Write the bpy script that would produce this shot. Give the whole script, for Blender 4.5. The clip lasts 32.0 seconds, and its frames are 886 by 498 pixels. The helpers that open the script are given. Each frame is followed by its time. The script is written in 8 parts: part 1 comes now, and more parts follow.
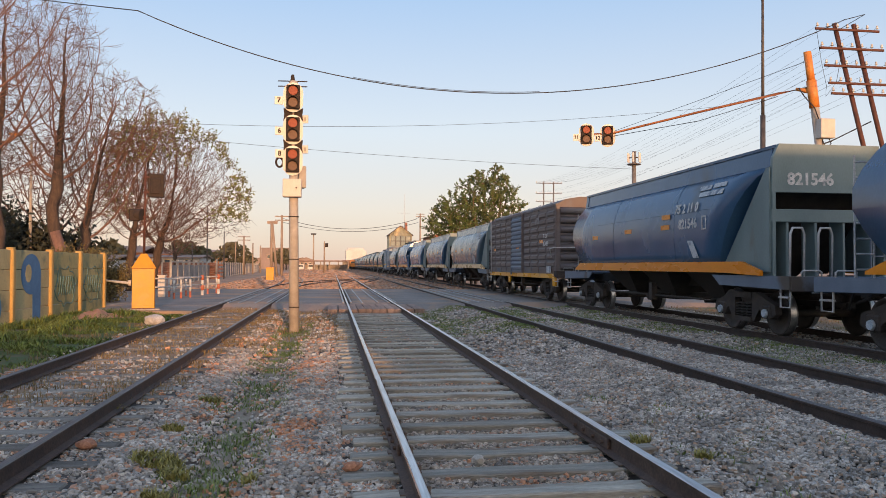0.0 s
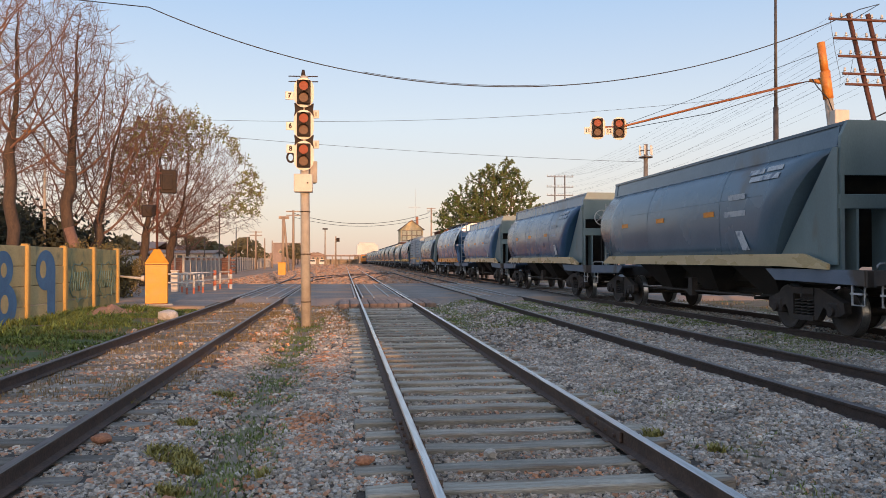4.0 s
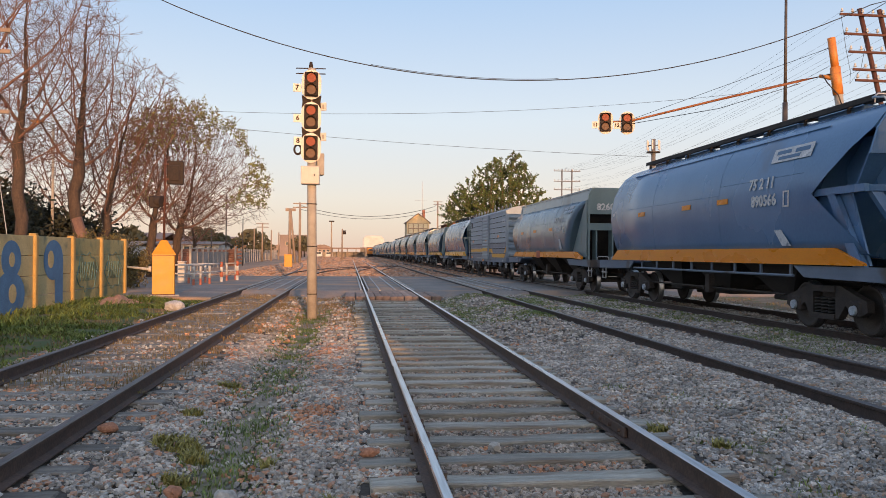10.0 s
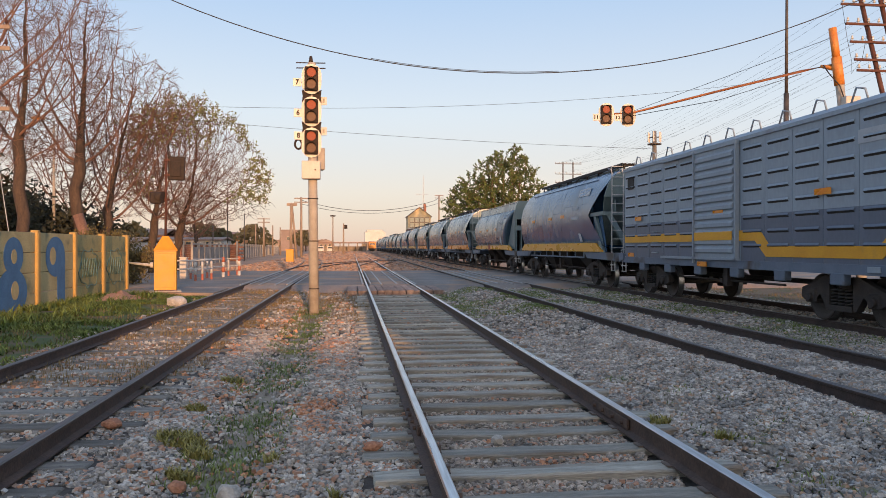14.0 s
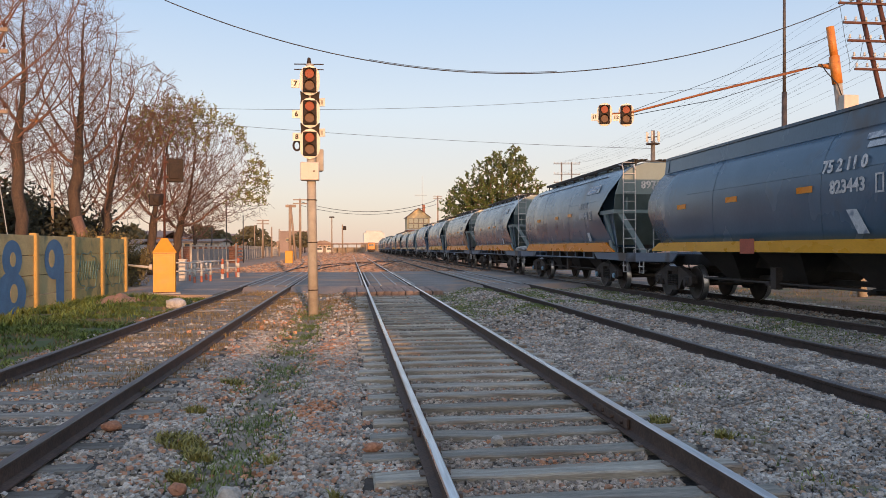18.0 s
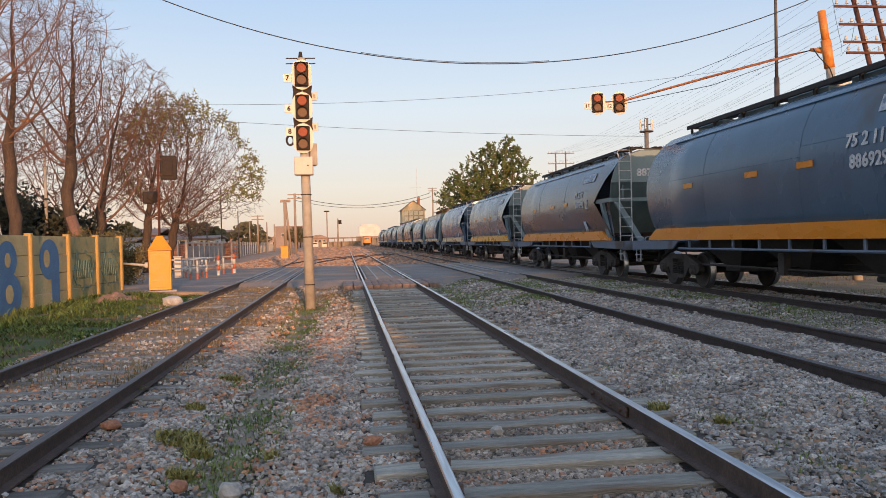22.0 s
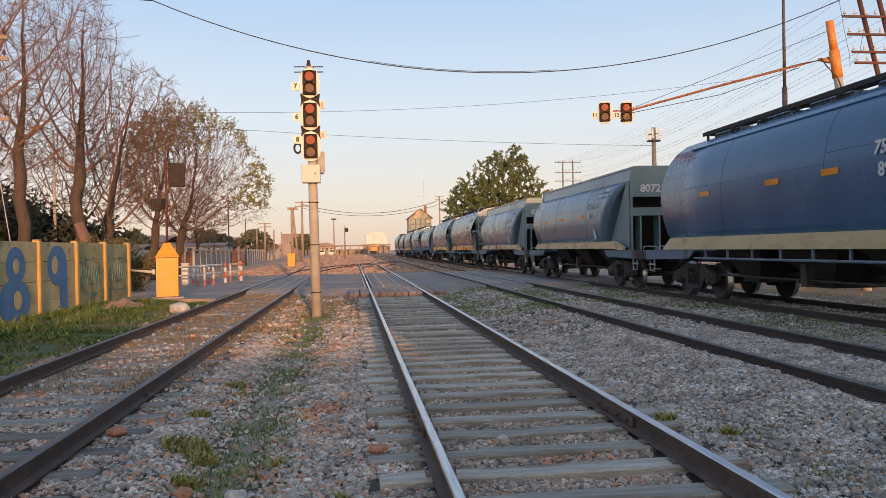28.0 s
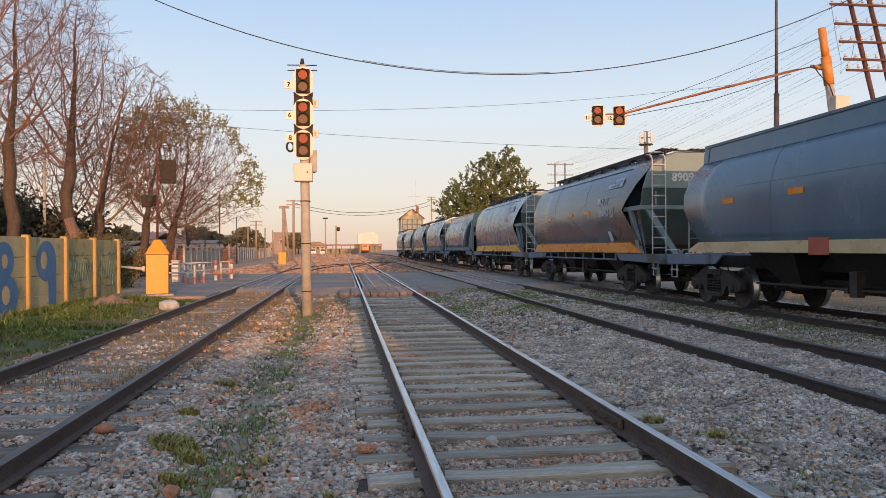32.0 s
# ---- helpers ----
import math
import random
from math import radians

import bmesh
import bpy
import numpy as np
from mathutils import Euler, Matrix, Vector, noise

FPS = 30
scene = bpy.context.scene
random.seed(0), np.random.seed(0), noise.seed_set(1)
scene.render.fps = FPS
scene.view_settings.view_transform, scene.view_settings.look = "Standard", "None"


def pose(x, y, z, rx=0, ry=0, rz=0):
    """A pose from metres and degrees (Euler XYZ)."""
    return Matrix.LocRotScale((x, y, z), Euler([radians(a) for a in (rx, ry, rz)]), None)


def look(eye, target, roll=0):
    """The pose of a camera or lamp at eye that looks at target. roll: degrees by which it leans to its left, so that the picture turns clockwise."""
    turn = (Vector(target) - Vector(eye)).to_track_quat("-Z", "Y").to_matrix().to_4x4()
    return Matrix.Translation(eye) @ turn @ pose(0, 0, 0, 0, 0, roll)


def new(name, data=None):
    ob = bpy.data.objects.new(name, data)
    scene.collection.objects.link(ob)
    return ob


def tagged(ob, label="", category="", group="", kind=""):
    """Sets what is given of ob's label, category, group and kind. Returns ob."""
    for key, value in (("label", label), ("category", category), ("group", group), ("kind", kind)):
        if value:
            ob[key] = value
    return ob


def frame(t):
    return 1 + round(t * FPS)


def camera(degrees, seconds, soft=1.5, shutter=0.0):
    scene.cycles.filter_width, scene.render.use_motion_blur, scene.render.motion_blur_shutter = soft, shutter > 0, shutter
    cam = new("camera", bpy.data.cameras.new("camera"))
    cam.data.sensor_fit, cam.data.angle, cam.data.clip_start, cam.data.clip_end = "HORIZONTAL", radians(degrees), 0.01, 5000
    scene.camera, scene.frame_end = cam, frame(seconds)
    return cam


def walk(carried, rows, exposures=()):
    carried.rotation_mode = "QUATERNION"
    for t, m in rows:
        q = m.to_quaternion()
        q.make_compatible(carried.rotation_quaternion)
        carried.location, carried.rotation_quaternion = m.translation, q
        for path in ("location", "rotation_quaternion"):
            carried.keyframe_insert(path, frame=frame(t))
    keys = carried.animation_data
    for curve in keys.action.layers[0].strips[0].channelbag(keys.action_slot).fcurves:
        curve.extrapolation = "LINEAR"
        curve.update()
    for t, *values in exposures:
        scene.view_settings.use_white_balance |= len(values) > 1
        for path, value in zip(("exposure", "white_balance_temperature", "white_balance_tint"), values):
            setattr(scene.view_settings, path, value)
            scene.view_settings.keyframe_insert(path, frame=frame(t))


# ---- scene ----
from mathutils import kdtree

cam = camera(60.0, 32.0, 0.6)
EYE = (0.0, 0.0, 1.545)
# seconds, tilt, lean, turn of the hand-held camera
PATH = [
    (0, 91.280, -0.248, -8.213), (0.5, 91.421, -0.178, -8.027), (1, 91.420, -0.123, -7.899),
    (1.5, 91.297, -0.096, -7.716), (2, 91.173, -0.063, -7.499), (2.5, 91.099, -0.090, -7.391),
    (3, 91.007, -0.040, -7.363), (3.5, 90.915, 0.016, -7.383), (5.5, 90.719, -0.135, -7.205),
    (6, 90.675, -0.243, -7.069), (6.5, 90.646, -0.338, -6.912), (7, 90.586, -0.450, -6.765),
    (7.5, 90.605, -0.548, -6.809), (8, 90.475, -0.614, -6.868), (8.5, 90.331, -0.595, -6.821),
    (9, 90.292, -0.583, -6.867), (9.5, 90.328, -0.563, -6.910), (10, 90.354, -0.499, -6.912),
    (10.5, 90.289, -0.447, -6.921), (11, 90.177, -0.396, -6.901), (11.5, 90.081, -0.335, -6.893),
    (12, 90.012, -0.253, -6.819), (12.5, 89.980, -0.228, -6.757), (13, 89.862, -0.188, -6.762),
    (13.5, 89.858, -0.187, -6.819), (14, 89.884, -0.066, -6.799), (14.5, 89.900, 0.021, -6.789),
    (16.5, 89.926, -0.226, -6.826), (17, 89.965, -0.161, -6.836), (17.5, 90.013, -0.075, -6.849),
    (18, 89.935, 0.228, -6.870), (18.5, 89.851, 0.466, -6.955), (19, 89.744, 0.723, -7.041),
    (19.5, 89.611, 0.842, -7.051), (20, 89.485, 0.929, -7.026), (20.5, 89.447, 1.071, -7.064),
    (21, 89.372, 1.217, -7.151), (21.5, 89.344, 1.342, -7.174), (22, 89.330, 1.393, -7.191),
    (22.5, 89.374, 1.427, -7.122), (23, 89.509, 1.429, -7.006), (23.5, 89.552, 1.414, -6.891),
    (24, 89.618, 1.463, -6.823), (24.5, 89.752, 1.550, -6.728), (25, 89.810, 1.535, -6.679),
    (25.5, 89.898, 1.520, -6.668), (27.5, 89.923, 1.091, -6.743), (28, 89.963, 1.107, -6.696),
    (28.5, 90.062, 1.179, -6.766), (29, 89.958, 1.217, -6.855), (29.5, 89.721, 1.086, -6.972),
    (30, 89.551, 0.955, -7.050), (30.5, 89.509, 0.831, -7.087), (31, 89.589, 0.656, -7.135),
    (31.5, 89.781, 0.496, -7.251), (32, 90.001, 0.335, -7.336),
]
walk(cam, [(t, pose(*EYE, a, b, c)) for t, a, b, c in PATH])

# ---- light ----
SUN_EL, SUN_AZ = radians(4.5), radians(6.0)  # low sun behind the camera, a little to the right
world = bpy.data.worlds.new("evening_sky")
scene.world = world
world.use_nodes = True
wn, wl = world.node_tree.nodes, world.node_tree.links
sky = wn.new("ShaderNodeTexSky")
sky.sky_type, sky.sun_disc = "NISHITA", False
sky.sun_elevation, sky.sun_rotation = SUN_EL, math.pi - SUN_AZ
sky.air_density, sky.dust_density, sky.ozone_density = 1.0, 0.4, 2.5
# the evening haze: a pale rose band over the horizon that turns to clear blue higher up
way = wn.new("ShaderNodeTexCoord")
split = wn.new("ShaderNodeSeparateXYZ")
wl.new(way.outputs["Generated"], split.inputs[0])
ramp = wn.new("ShaderNodeValToRGB")
wl.new(split.outputs["Z"], ramp.inputs[0])
stops = ((0.0, (0.74, 0.56, 0.51)), (0.07, (0.82, 0.69, 0.64)), (0.17, (0.75, 0.765, 0.805)), (0.33, (0.46, 0.61, 0.84)), (1.0, (0.22, 0.38, 0.68)))
while len(ramp.color_ramp.elements) < len(stops):
    ramp.color_ramp.elements.new(0.5)
for e, (at, colour) in zip(ramp.color_ramp.elements, stops):
    e.position, e.color = at, (*colour, 1)
mixed = wn.new("ShaderNodeMix")
mixed.data_type = "RGBA"
mixed.inputs[0].default_value = 0.8
dim = wn.new("ShaderNodeVectorMath")
dim.operation = "SCALE"
dim.inputs[3].default_value = 0.3
wl.new(sky.outputs["Color"], dim.inputs[0])
wl.new(dim.outputs[0], mixed.inputs[6])
wl.new(ramp.outputs["Color"], mixed.inputs[7])
# the wide warm glow of the sky round the low sun, behind the camera
aim = wn.new("ShaderNodeVectorMath")
aim.operation = "DOT_PRODUCT"
wl.new(way.outputs["Generated"], aim.inputs[0])
aim.inputs[1].default_value = (math.sin(SUN_AZ) * math.cos(SUN_EL), -math.cos(SUN_AZ) * math.cos(SUN_EL), math.sin(SUN_EL))
near_sun = wn.new("ShaderNodeMath")
near_sun.operation = "MAXIMUM"
wl.new(aim.outputs["Value"], near_sun.inputs[0])
near_sun.inputs[1].default_value = 0.0
lobe = wn.new("ShaderNodeMath")
lobe.operation = "POWER"
wl.new(near_sun.outputs[0], lobe.inputs[0])
lobe.inputs[1].default_value = 4.0
warm = wn.new("ShaderNodeMix")
warm.data_type, warm.blend_type = "RGBA", "ADD"
wl.new(lobe.outputs[0], warm.inputs[0])
wl.new(mixed.outputs[2], warm.inputs[6])
warm.inputs[7].default_value = (1.6, 1.04, 0.5, 1)
wn["Background"].inputs["Strength"].default_value = 1.0
wl.new(warm.outputs[2], wn["Background"].inputs["Color"])
sun = new("sun", bpy.data.lights.new("sun", "SUN"))
sun.data.energy, sun.data.angle, sun.data.color = 4.0, radians(0.6), (1.0, 0.52, 0.25)
sun_from = Vector((math.sin(SUN_AZ) * math.cos(SUN_EL), -math.cos(SUN_AZ) * math.cos(SUN_EL), math.sin(SUN_EL)))
sun.matrix_world = look(sun_from * 50, (0, 0, 0))
scene.view_settings.exposure = 0.12


# ---- materials ----
def surface(name, low, high, scale=3.0, rough=0.7, metal=0.0, bump=0.25, fine=45.0, stain=None, stain_at=0.62, stain_scale=1.2,
            stretch=(1, 1, 1), per_object=0.0, per_island=0.0, specular=0.5, mottle=1.0):
    """A procedural surface: two colours mixed by broad noise, fine grain, stains of a third colour, and a fine relief."""
    m = bpy.data.materials.new(name)
    m.use_nodes = True
    n, l = m.node_tree.nodes, m.node_tree.links
    b = n["Principled BSDF"]
    b.inputs["Metallic"].default_value = metal
    b.inputs["Specular IOR Level"].default_value = specular
    co, mp = n.new("ShaderNodeTexCoord"), n.new("ShaderNodeMapping")
    mp.inputs["Scale"].default_value = stretch
    l.new(co.outputs["Object"], mp.inputs["Vector"])

    def cloud(s, detail=4.0):
        q = n.new("ShaderNodeTexNoise")
        q.inputs["Scale"].default_value, q.inputs["Detail"].default_value = s, detail
        l.new(mp.outputs["Vector"], q.inputs["Vector"])
        return q.outputs["Fac"]

    def blend(fac, a, c, kind="MIX"):
        q = n.new("ShaderNodeMix")
        q.data_type, q.blend_type = "RGBA", kind
        for sock, v in ((q.inputs[0], fac), (q.inputs[6], a), (q.inputs[7], c)):
            if isinstance(v, (tuple, float, int)):
                sock.default_value = (*v, 1) if isinstance(v, tuple) else v
            else:
                l.new(v, sock)
        return q.outputs[2]

    def ranged(v, a, c, lo=0.0, hi=1.0):
        q = n.new("ShaderNodeMapRange")
        q.inputs[1].default_value, q.inputs[2].default_value, q.inputs[3].default_value, q.inputs[4].default_value = a, c, lo, hi
        l.new(v, q.inputs[0])
        return q.outputs[0]

    broad, grain = cloud(scale), cloud(fine, 3.0)
    col = blend(ranged(broad, 0.35, 0.65), low, high)
    shade = ranged(grain, 0.3, 0.7, 1 - 0.22 * mottle, 1 + 0.18 * mottle)
    if per_object or per_island:
        src = n.new("ShaderNodeObjectInfo").outputs["Random"] if per_object else n.new("ShaderNodeNewGeometry").outputs["Random Per Island"]
        k = per_object or per_island
        q = n.new("ShaderNodeMath")
        q.operation = "MULTIPLY"
        l.new(shade, q.inputs[0])
        l.new(ranged(src, 0, 1, 1 - k, 1 + k), q.inputs[1])
        shade = q.outputs[0]
    vec = n.new("ShaderNodeCombineColor")
    for i in range(3):
        l.new(shade, vec.inputs[i])
    col = blend(1.0, col, vec.outputs[0], "MULTIPLY")
    if stain:
        mask = ranged(cloud(stain_scale, 6.0), stain_at, stain_at + 0.12)
        col = blend(mask, col, stain)
    l.new(col, b.inputs["Base Color"])
    l.new(ranged(broad, 0.3, 0.7, max(rough - 0.08, 0.03), min(rough + 0.08, 1)), b.inputs["Roughness"])
    if bump:
        q = n.new("ShaderNodeBump")
        q.inputs["Strength"].default_value, q.inputs["Distance"].default_value = bump, 0.01
        l.new(grain, q.inputs["Height"])
        l.new(q.outputs["Normal"], b.inputs["Normal"])
    return m


# bed kept near-black: shade of the gaps between stones put into its colour
M_BED_GAP_SHADE = surface("ballast_bed_gap_shade", (0.045, 0.04, 0.035), (0.085, 0.07, 0.057), 1.4, 0.95, bump=1.0, fine=22, stain=(0.12, 0.075, 0.05), stain_at=0.62)
M_EARTH = surface("trodden_earth", (0.36, 0.21, 0.13), (0.50, 0.30, 0.19), 0.25, 0.95, bump=1.0, fine=6, stain=(0.12, 0.13, 0.06), stain_at=0.6, stain_scale=0.2)
M_ASPHALT = surface("worn_asphalt", (0.185, 0.165, 0.15), (0.265, 0.235, 0.21), 0.6, 0.85, bump=0.6, fine=60, stain=(0.36, 0.245, 0.165), stain_at=0.5, stain_scale=0.45)
M_RAIL_SIDE = surface("rusty_rail_side", (0.07, 0.047, 0.038), (0.12, 0.08, 0.062), 8, 0.75, 0.2)
M_PLATE = surface("dusty_base_plate", (0.13, 0.10, 0.08), (0.20, 0.155, 0.125), 8, 0.85, 0.1)
M_RAIL_TOP = surface("polished_rail_head", (0.45, 0.46, 0.48), (0.6, 0.6, 0.62), 3, 0.3, 1.0, bump=0.05, stretch=(1, 0.05, 1))
M_RAIL_DULL = surface("dull_rail_head", (0.10, 0.085, 0.08), (0.18, 0.16, 0.155), 3, 0.45, 0.8, bump=0.1, stretch=(1, 0.05, 1))
M_SLEEPER = surface("weathered_sleeper_wood", (0.275, 0.262, 0.222), (0.46, 0.435, 0.365), 6, 0.9, bump=1.0, fine=60, stain=(0.17, 0.13, 0.095), stain_at=0.56, stain_scale=2.5, stretch=(0.25, 2.0, 2.0), per_object=0.3)
M_SLEEPER_OLD = surface("old_brown_sleeper_wood", (0.16, 0.145, 0.122), (0.29, 0.265, 0.225), 6, 0.9, bump=0.9, fine=60, stretch=(0.25, 2.0, 2.0), per_object=0.4)
M_RAIL_OLD = surface("dark_unused_rail_side", (0.04, 0.029, 0.025), (0.07, 0.05, 0.043), 8, 0.75, 0.2)
M_BLUE = surface("blue_wagon_paint", (0.028, 0.08, 0.17), (0.043, 0.11, 0.215), 1.2, 0.24, bump=0.08, stain=(0.06, 0.075, 0.1), stain_at=0.6, stretch=(1, 0.5, 0.35), mottle=0.3)
M_GREY = surface("grey_blue_wagon_paint", (0.07, 0.122, 0.178), (0.10, 0.16, 0.222), 1.2, 0.24, bump=0.1, stain=(0.09, 0.085, 0.085), stain_at=0.6, stretch=(1, 0.5, 0.35), mottle=0.3)
# underframe grime; also colours louvre undersides and the end recess as shade
M_UNDER = surface("grimy_steel_and_recess_shade", (0.022, 0.02, 0.019), (0.045, 0.04, 0.037), 4, 0.8, 0.1)
M_CONCRETE = surface("weathered_concrete_post", (0.36, 0.32, 0.27), (0.46, 0.41, 0.35), 5, 0.85, stain=(0.2, 0.17, 0.14), stain_at=0.62, mottle=0.35)
M_YELLOW = surface("yellow_machine_paint", (0.56, 0.235, 0.003), (0.64, 0.285, 0.005), 3, 0.45, bump=0.06, stain=(0.4, 0.2, 0.05), stain_at=0.7, mottle=0.3)
M_WALL = surface("faded_ochre_wall_paint", (0.43, 0.34, 0.165), (0.54, 0.43, 0.215), 1.5, 0.85, stain=(0.2, 0.2, 0.12), stain_at=0.58)
# near-black: shade on the trunks is put into the bark colour
M_BARK_SHADE = surface("shade_darkened_bark", (0.055, 0.038, 0.03), (0.10, 0.068, 0.05), 6, 0.95, bump=0.6, stretch=(1, 1, 0.3))
M_LEAF = surface("leaf_green", (0.055, 0.088, 0.02), (0.125, 0.16, 0.04), 3, 0.6, bump=0.1, per_island=0.4)


M_CHECK = surface("worn_check_rail", (0.26, 0.25, 0.24), (0.4, 0.39, 0.38), 3, 0.5, 0.6, bump=0.1)
M_TIMBER = surface("reddish_crossing_timber", (0.22, 0.155, 0.125), (0.34, 0.24, 0.19), 4, 0.9, bump=0.6, stretch=(2, 0.3, 1), per_object=0.3)
M_BRICKCHIP = surface("orange_brick_chip", (0.33, 0.15, 0.085), (0.42, 0.21, 0.125), 12, 0.9, bump=0.5)
M_PALESTONE = surface("pale_stone", (0.38, 0.35, 0.30), (0.5, 0.46, 0.4), 8, 0.9, bump=0.6, stain=(0.3, 0.24, 0.18), stain_at=0.58, stain_scale=5)
M_WEED = surface("yellow_green_weed", (0.20, 0.19, 0.045), (0.33, 0.29, 0.085), 4, 0.7, bump=0, per_island=0.3)
M_BOXY_WHITE = surface("dirty_white_rubble", (0.38, 0.36, 0.34), (0.52, 0.5, 0.47), 6, 0.8, bump=0.4, stain=(0.4, 0.36, 0.3), stain_at=0.6, stain_scale=5)
M_CLAY = surface("reddish_clay", (0.38, 0.185, 0.105), (0.48, 0.25, 0.15), 4, 0.95, bump=0.6)
M_FENCE = surface("grey_fence_board", (0.22, 0.2, 0.18), (0.32, 0.28, 0.25), 1.2, 0.9, bump=0.2, per_object=0.2)


# ---- mesh helpers ----
def box(bm, x0, x1, y0, y1, z0, z1, bevel=0.0):
    v = [bm.verts.new((x, y, z)) for z in (z0, z1) for x, y in ((x0, y0), (x1, y0), (x1, y1), (x0, y1))]
    f = [bm.faces.new([v[i] for i in q]) for q in ((3, 2, 1, 0), (4, 5, 6, 7), (0, 1, 5, 4), (1, 2, 6, 5), (2, 3, 7, 6), (3, 0, 4, 7))]
    if bevel:
        bmesh.ops.bevel(bm, geom=list({e for q in f for e in q.edges}), offset=bevel, segments=1, affect="EDGES")
    return bm


def rod(bm, a, b, r0, r1=None, sides=8, caps=True):
    a, b, r1 = Vector(a), Vector(b), r0 if r1 is None else r1
    q = (b - a).to_track_quat("Z", "Y").to_matrix()
    rings = []
    for p, r in ((a, r0), (b, r1)):
        rings.append([bm.verts.new(p + q @ Vector((r * math.cos(k * math.tau / sides), r * math.sin(k * math.tau / sides), 0))) for k in range(sides)])
    for k in range(sides):
        f = bm.faces.new((rings[0][k], rings[0][(k + 1) % sides], rings[1][(k + 1) % sides], rings[1][k]))
        f.smooth = sides > 6
    if caps:
        bm.faces.new(rings[0][::-1]), bm.faces.new(rings[1])
    return bm


def pipe(bm, pts, r, sides=6):
    """A bent round bar through the points."""
    pts = [Vector(p) for p in pts]
    rings = []
    for i, p in enumerate(pts):
        d = (pts[min(i + 1, len(pts) - 1)] - pts[max(i - 1, 0)]).normalized()
        q = d.to_track_quat("Z", "Y").to_matrix()
        rings.append([bm.verts.new(p + q @ Vector((r * math.cos(k * math.tau / sides), r * math.sin(k * math.tau / sides), 0))) for k in range(sides)])
    for a, b in zip(rings, rings[1:]):
        off = min(range(sides), key=lambda o: (a[0].co - b[o].co).length)
        for k in range(sides):
            bm.faces.new((a[k], a[(k + 1) % sides], b[(k + 1 + off) % sides], b[(k + off) % sides])).smooth = True
    bm.faces.new(rings[0][::-1]), bm.faces.new(rings[-1])
    return bm


def slab(bm, outline, axis, lo, hi):
    """A flat plate: a polygon in the plane across the axis, given thickness from lo to hi."""
    def put(p, d):
        c = list(p)
        c.insert(axis, d)
        return bm.verts.new(c)
    a, b = [put(p, lo) for p in outline], [put(p, hi) for p in outline]
    n = len(outline)
    bm.faces.new(a[::-1]), bm.faces.new(b)
    for k in range(n):
        bm.faces.new((a[k], a[(k + 1) % n], b[(k + 1) % n], b[k]))
    bmesh.ops.recalc_face_normals(bm, faces=bm.faces)
    return bm


def loft(bm, rings, close_ends=True, smooth=True, ring_closed=True):
    vs = [[bm.verts.new(p) for p in r] for r in rings]
    n = len(rings[0])
    for a, b in zip(vs, vs[1:]):
        for k in range(n if ring_closed else n - 1):
            bm.faces.new((a[k], a[(k + 1) % n], b[(k + 1) % n], b[k])).smooth = smooth
    if close_ends:
        bm.faces.new(vs[0][::-1]), bm.faces.new(vs[-1])
    bmesh.ops.recalc_face_normals(bm, faces=bm.faces)
    return bm


def meshed(name, bm):
    me = bpy.data.meshes.new(name)
    bm.to_mesh(me)
    bm.free()
    return me


def part(name, bm, material, parent=None, label="", at=None):
    """One mesh object under a thing or a part; bm may also be a mesh that several parts share."""
    me = bm if isinstance(bm, bpy.types.Mesh) else meshed(name, bm)
    ob = new(name, me)
    mats = material if isinstance(material, (list, tuple)) else [material]
    if not me.materials:
        for q in mats:
            me.materials.append(q)
    for slot, q in zip(ob.material_slots, mats):
        if slot.material != q:
            slot.link, slot.material = "OBJECT", q
    if parent:
        ob.parent = parent
    if at is not None:
        ob.matrix_basis = at
    if label:
        tagged(ob, label)
    return ob


def thing(name, at, label, category, group="", kind=""):
    ob = new(name)
    ob.empty_display_size = 0.2
    ob.matrix_world = at
    return tagged(ob, label, category, group, kind)


def sheet(name, verts, faces, material, smooth=False):
    """A mesh object from arrays built by rule."""
    me = bpy.data.meshes.new(name)
    me.from_pydata(verts, [], faces)
    me.update()
    if smooth:
        me.polygons.foreach_set("use_smooth", [True] * len(me.polygons))
    for q in (material if isinstance(material, (list, tuple)) else [material]):
        me.materials.append(q)
    return me


# ---- the ground and the tracks ----
GAUGE, RAIL_Z = 1.745, 0.16
TRACKS = (("siding", -3.13, 0.0), ("main", 1.44, 0.0), ("loop", 5.80, 0.008), ("train", 9.97, 0.0))
ROAD_NEAR, ROAD_FAR = 28.8, 47.0
RAIL_OUTLINE = [(-0.07, 0.0), (0.07, 0.0), (0.07, 0.012), (0.012, 0.03), (0.010, 0.115), (0.034, 0.125), (0.034, 0.15), (0.026, 0.16), (-0.026, 0.16), (-0.034, 0.15), (-0.034, 0.125), (-0.010, 0.115), (-0.012, 0.03), (-0.07, 0.012)]
rng = np.random.default_rng(7)


def rail(name, pts, parent, top, label="", side_paint=None):
    bm = bmesh.new()
    rings = []
    for i, p in enumerate(pts):
        d = Vector(pts[min(i + 1, len(pts) - 1)]) - Vector(pts[max(i - 1, 0)])
        side = Vector((d.y, -d.x, 0)).normalized()
        rings.append([Vector(p) + side * u + Vector((0, 0, w)) for u, w in RAIL_OUTLINE])
    loft(bm, rings, smooth=False)
    for f in bm.faces:
        f.material_index = 1 if f.calc_center_median().z > pts[0][2] + 0.149 and abs(f.normal.z) > 0.3 else 0
    return part(name, bm, [side_paint or M_RAIL_SIDE, top], parent, label)


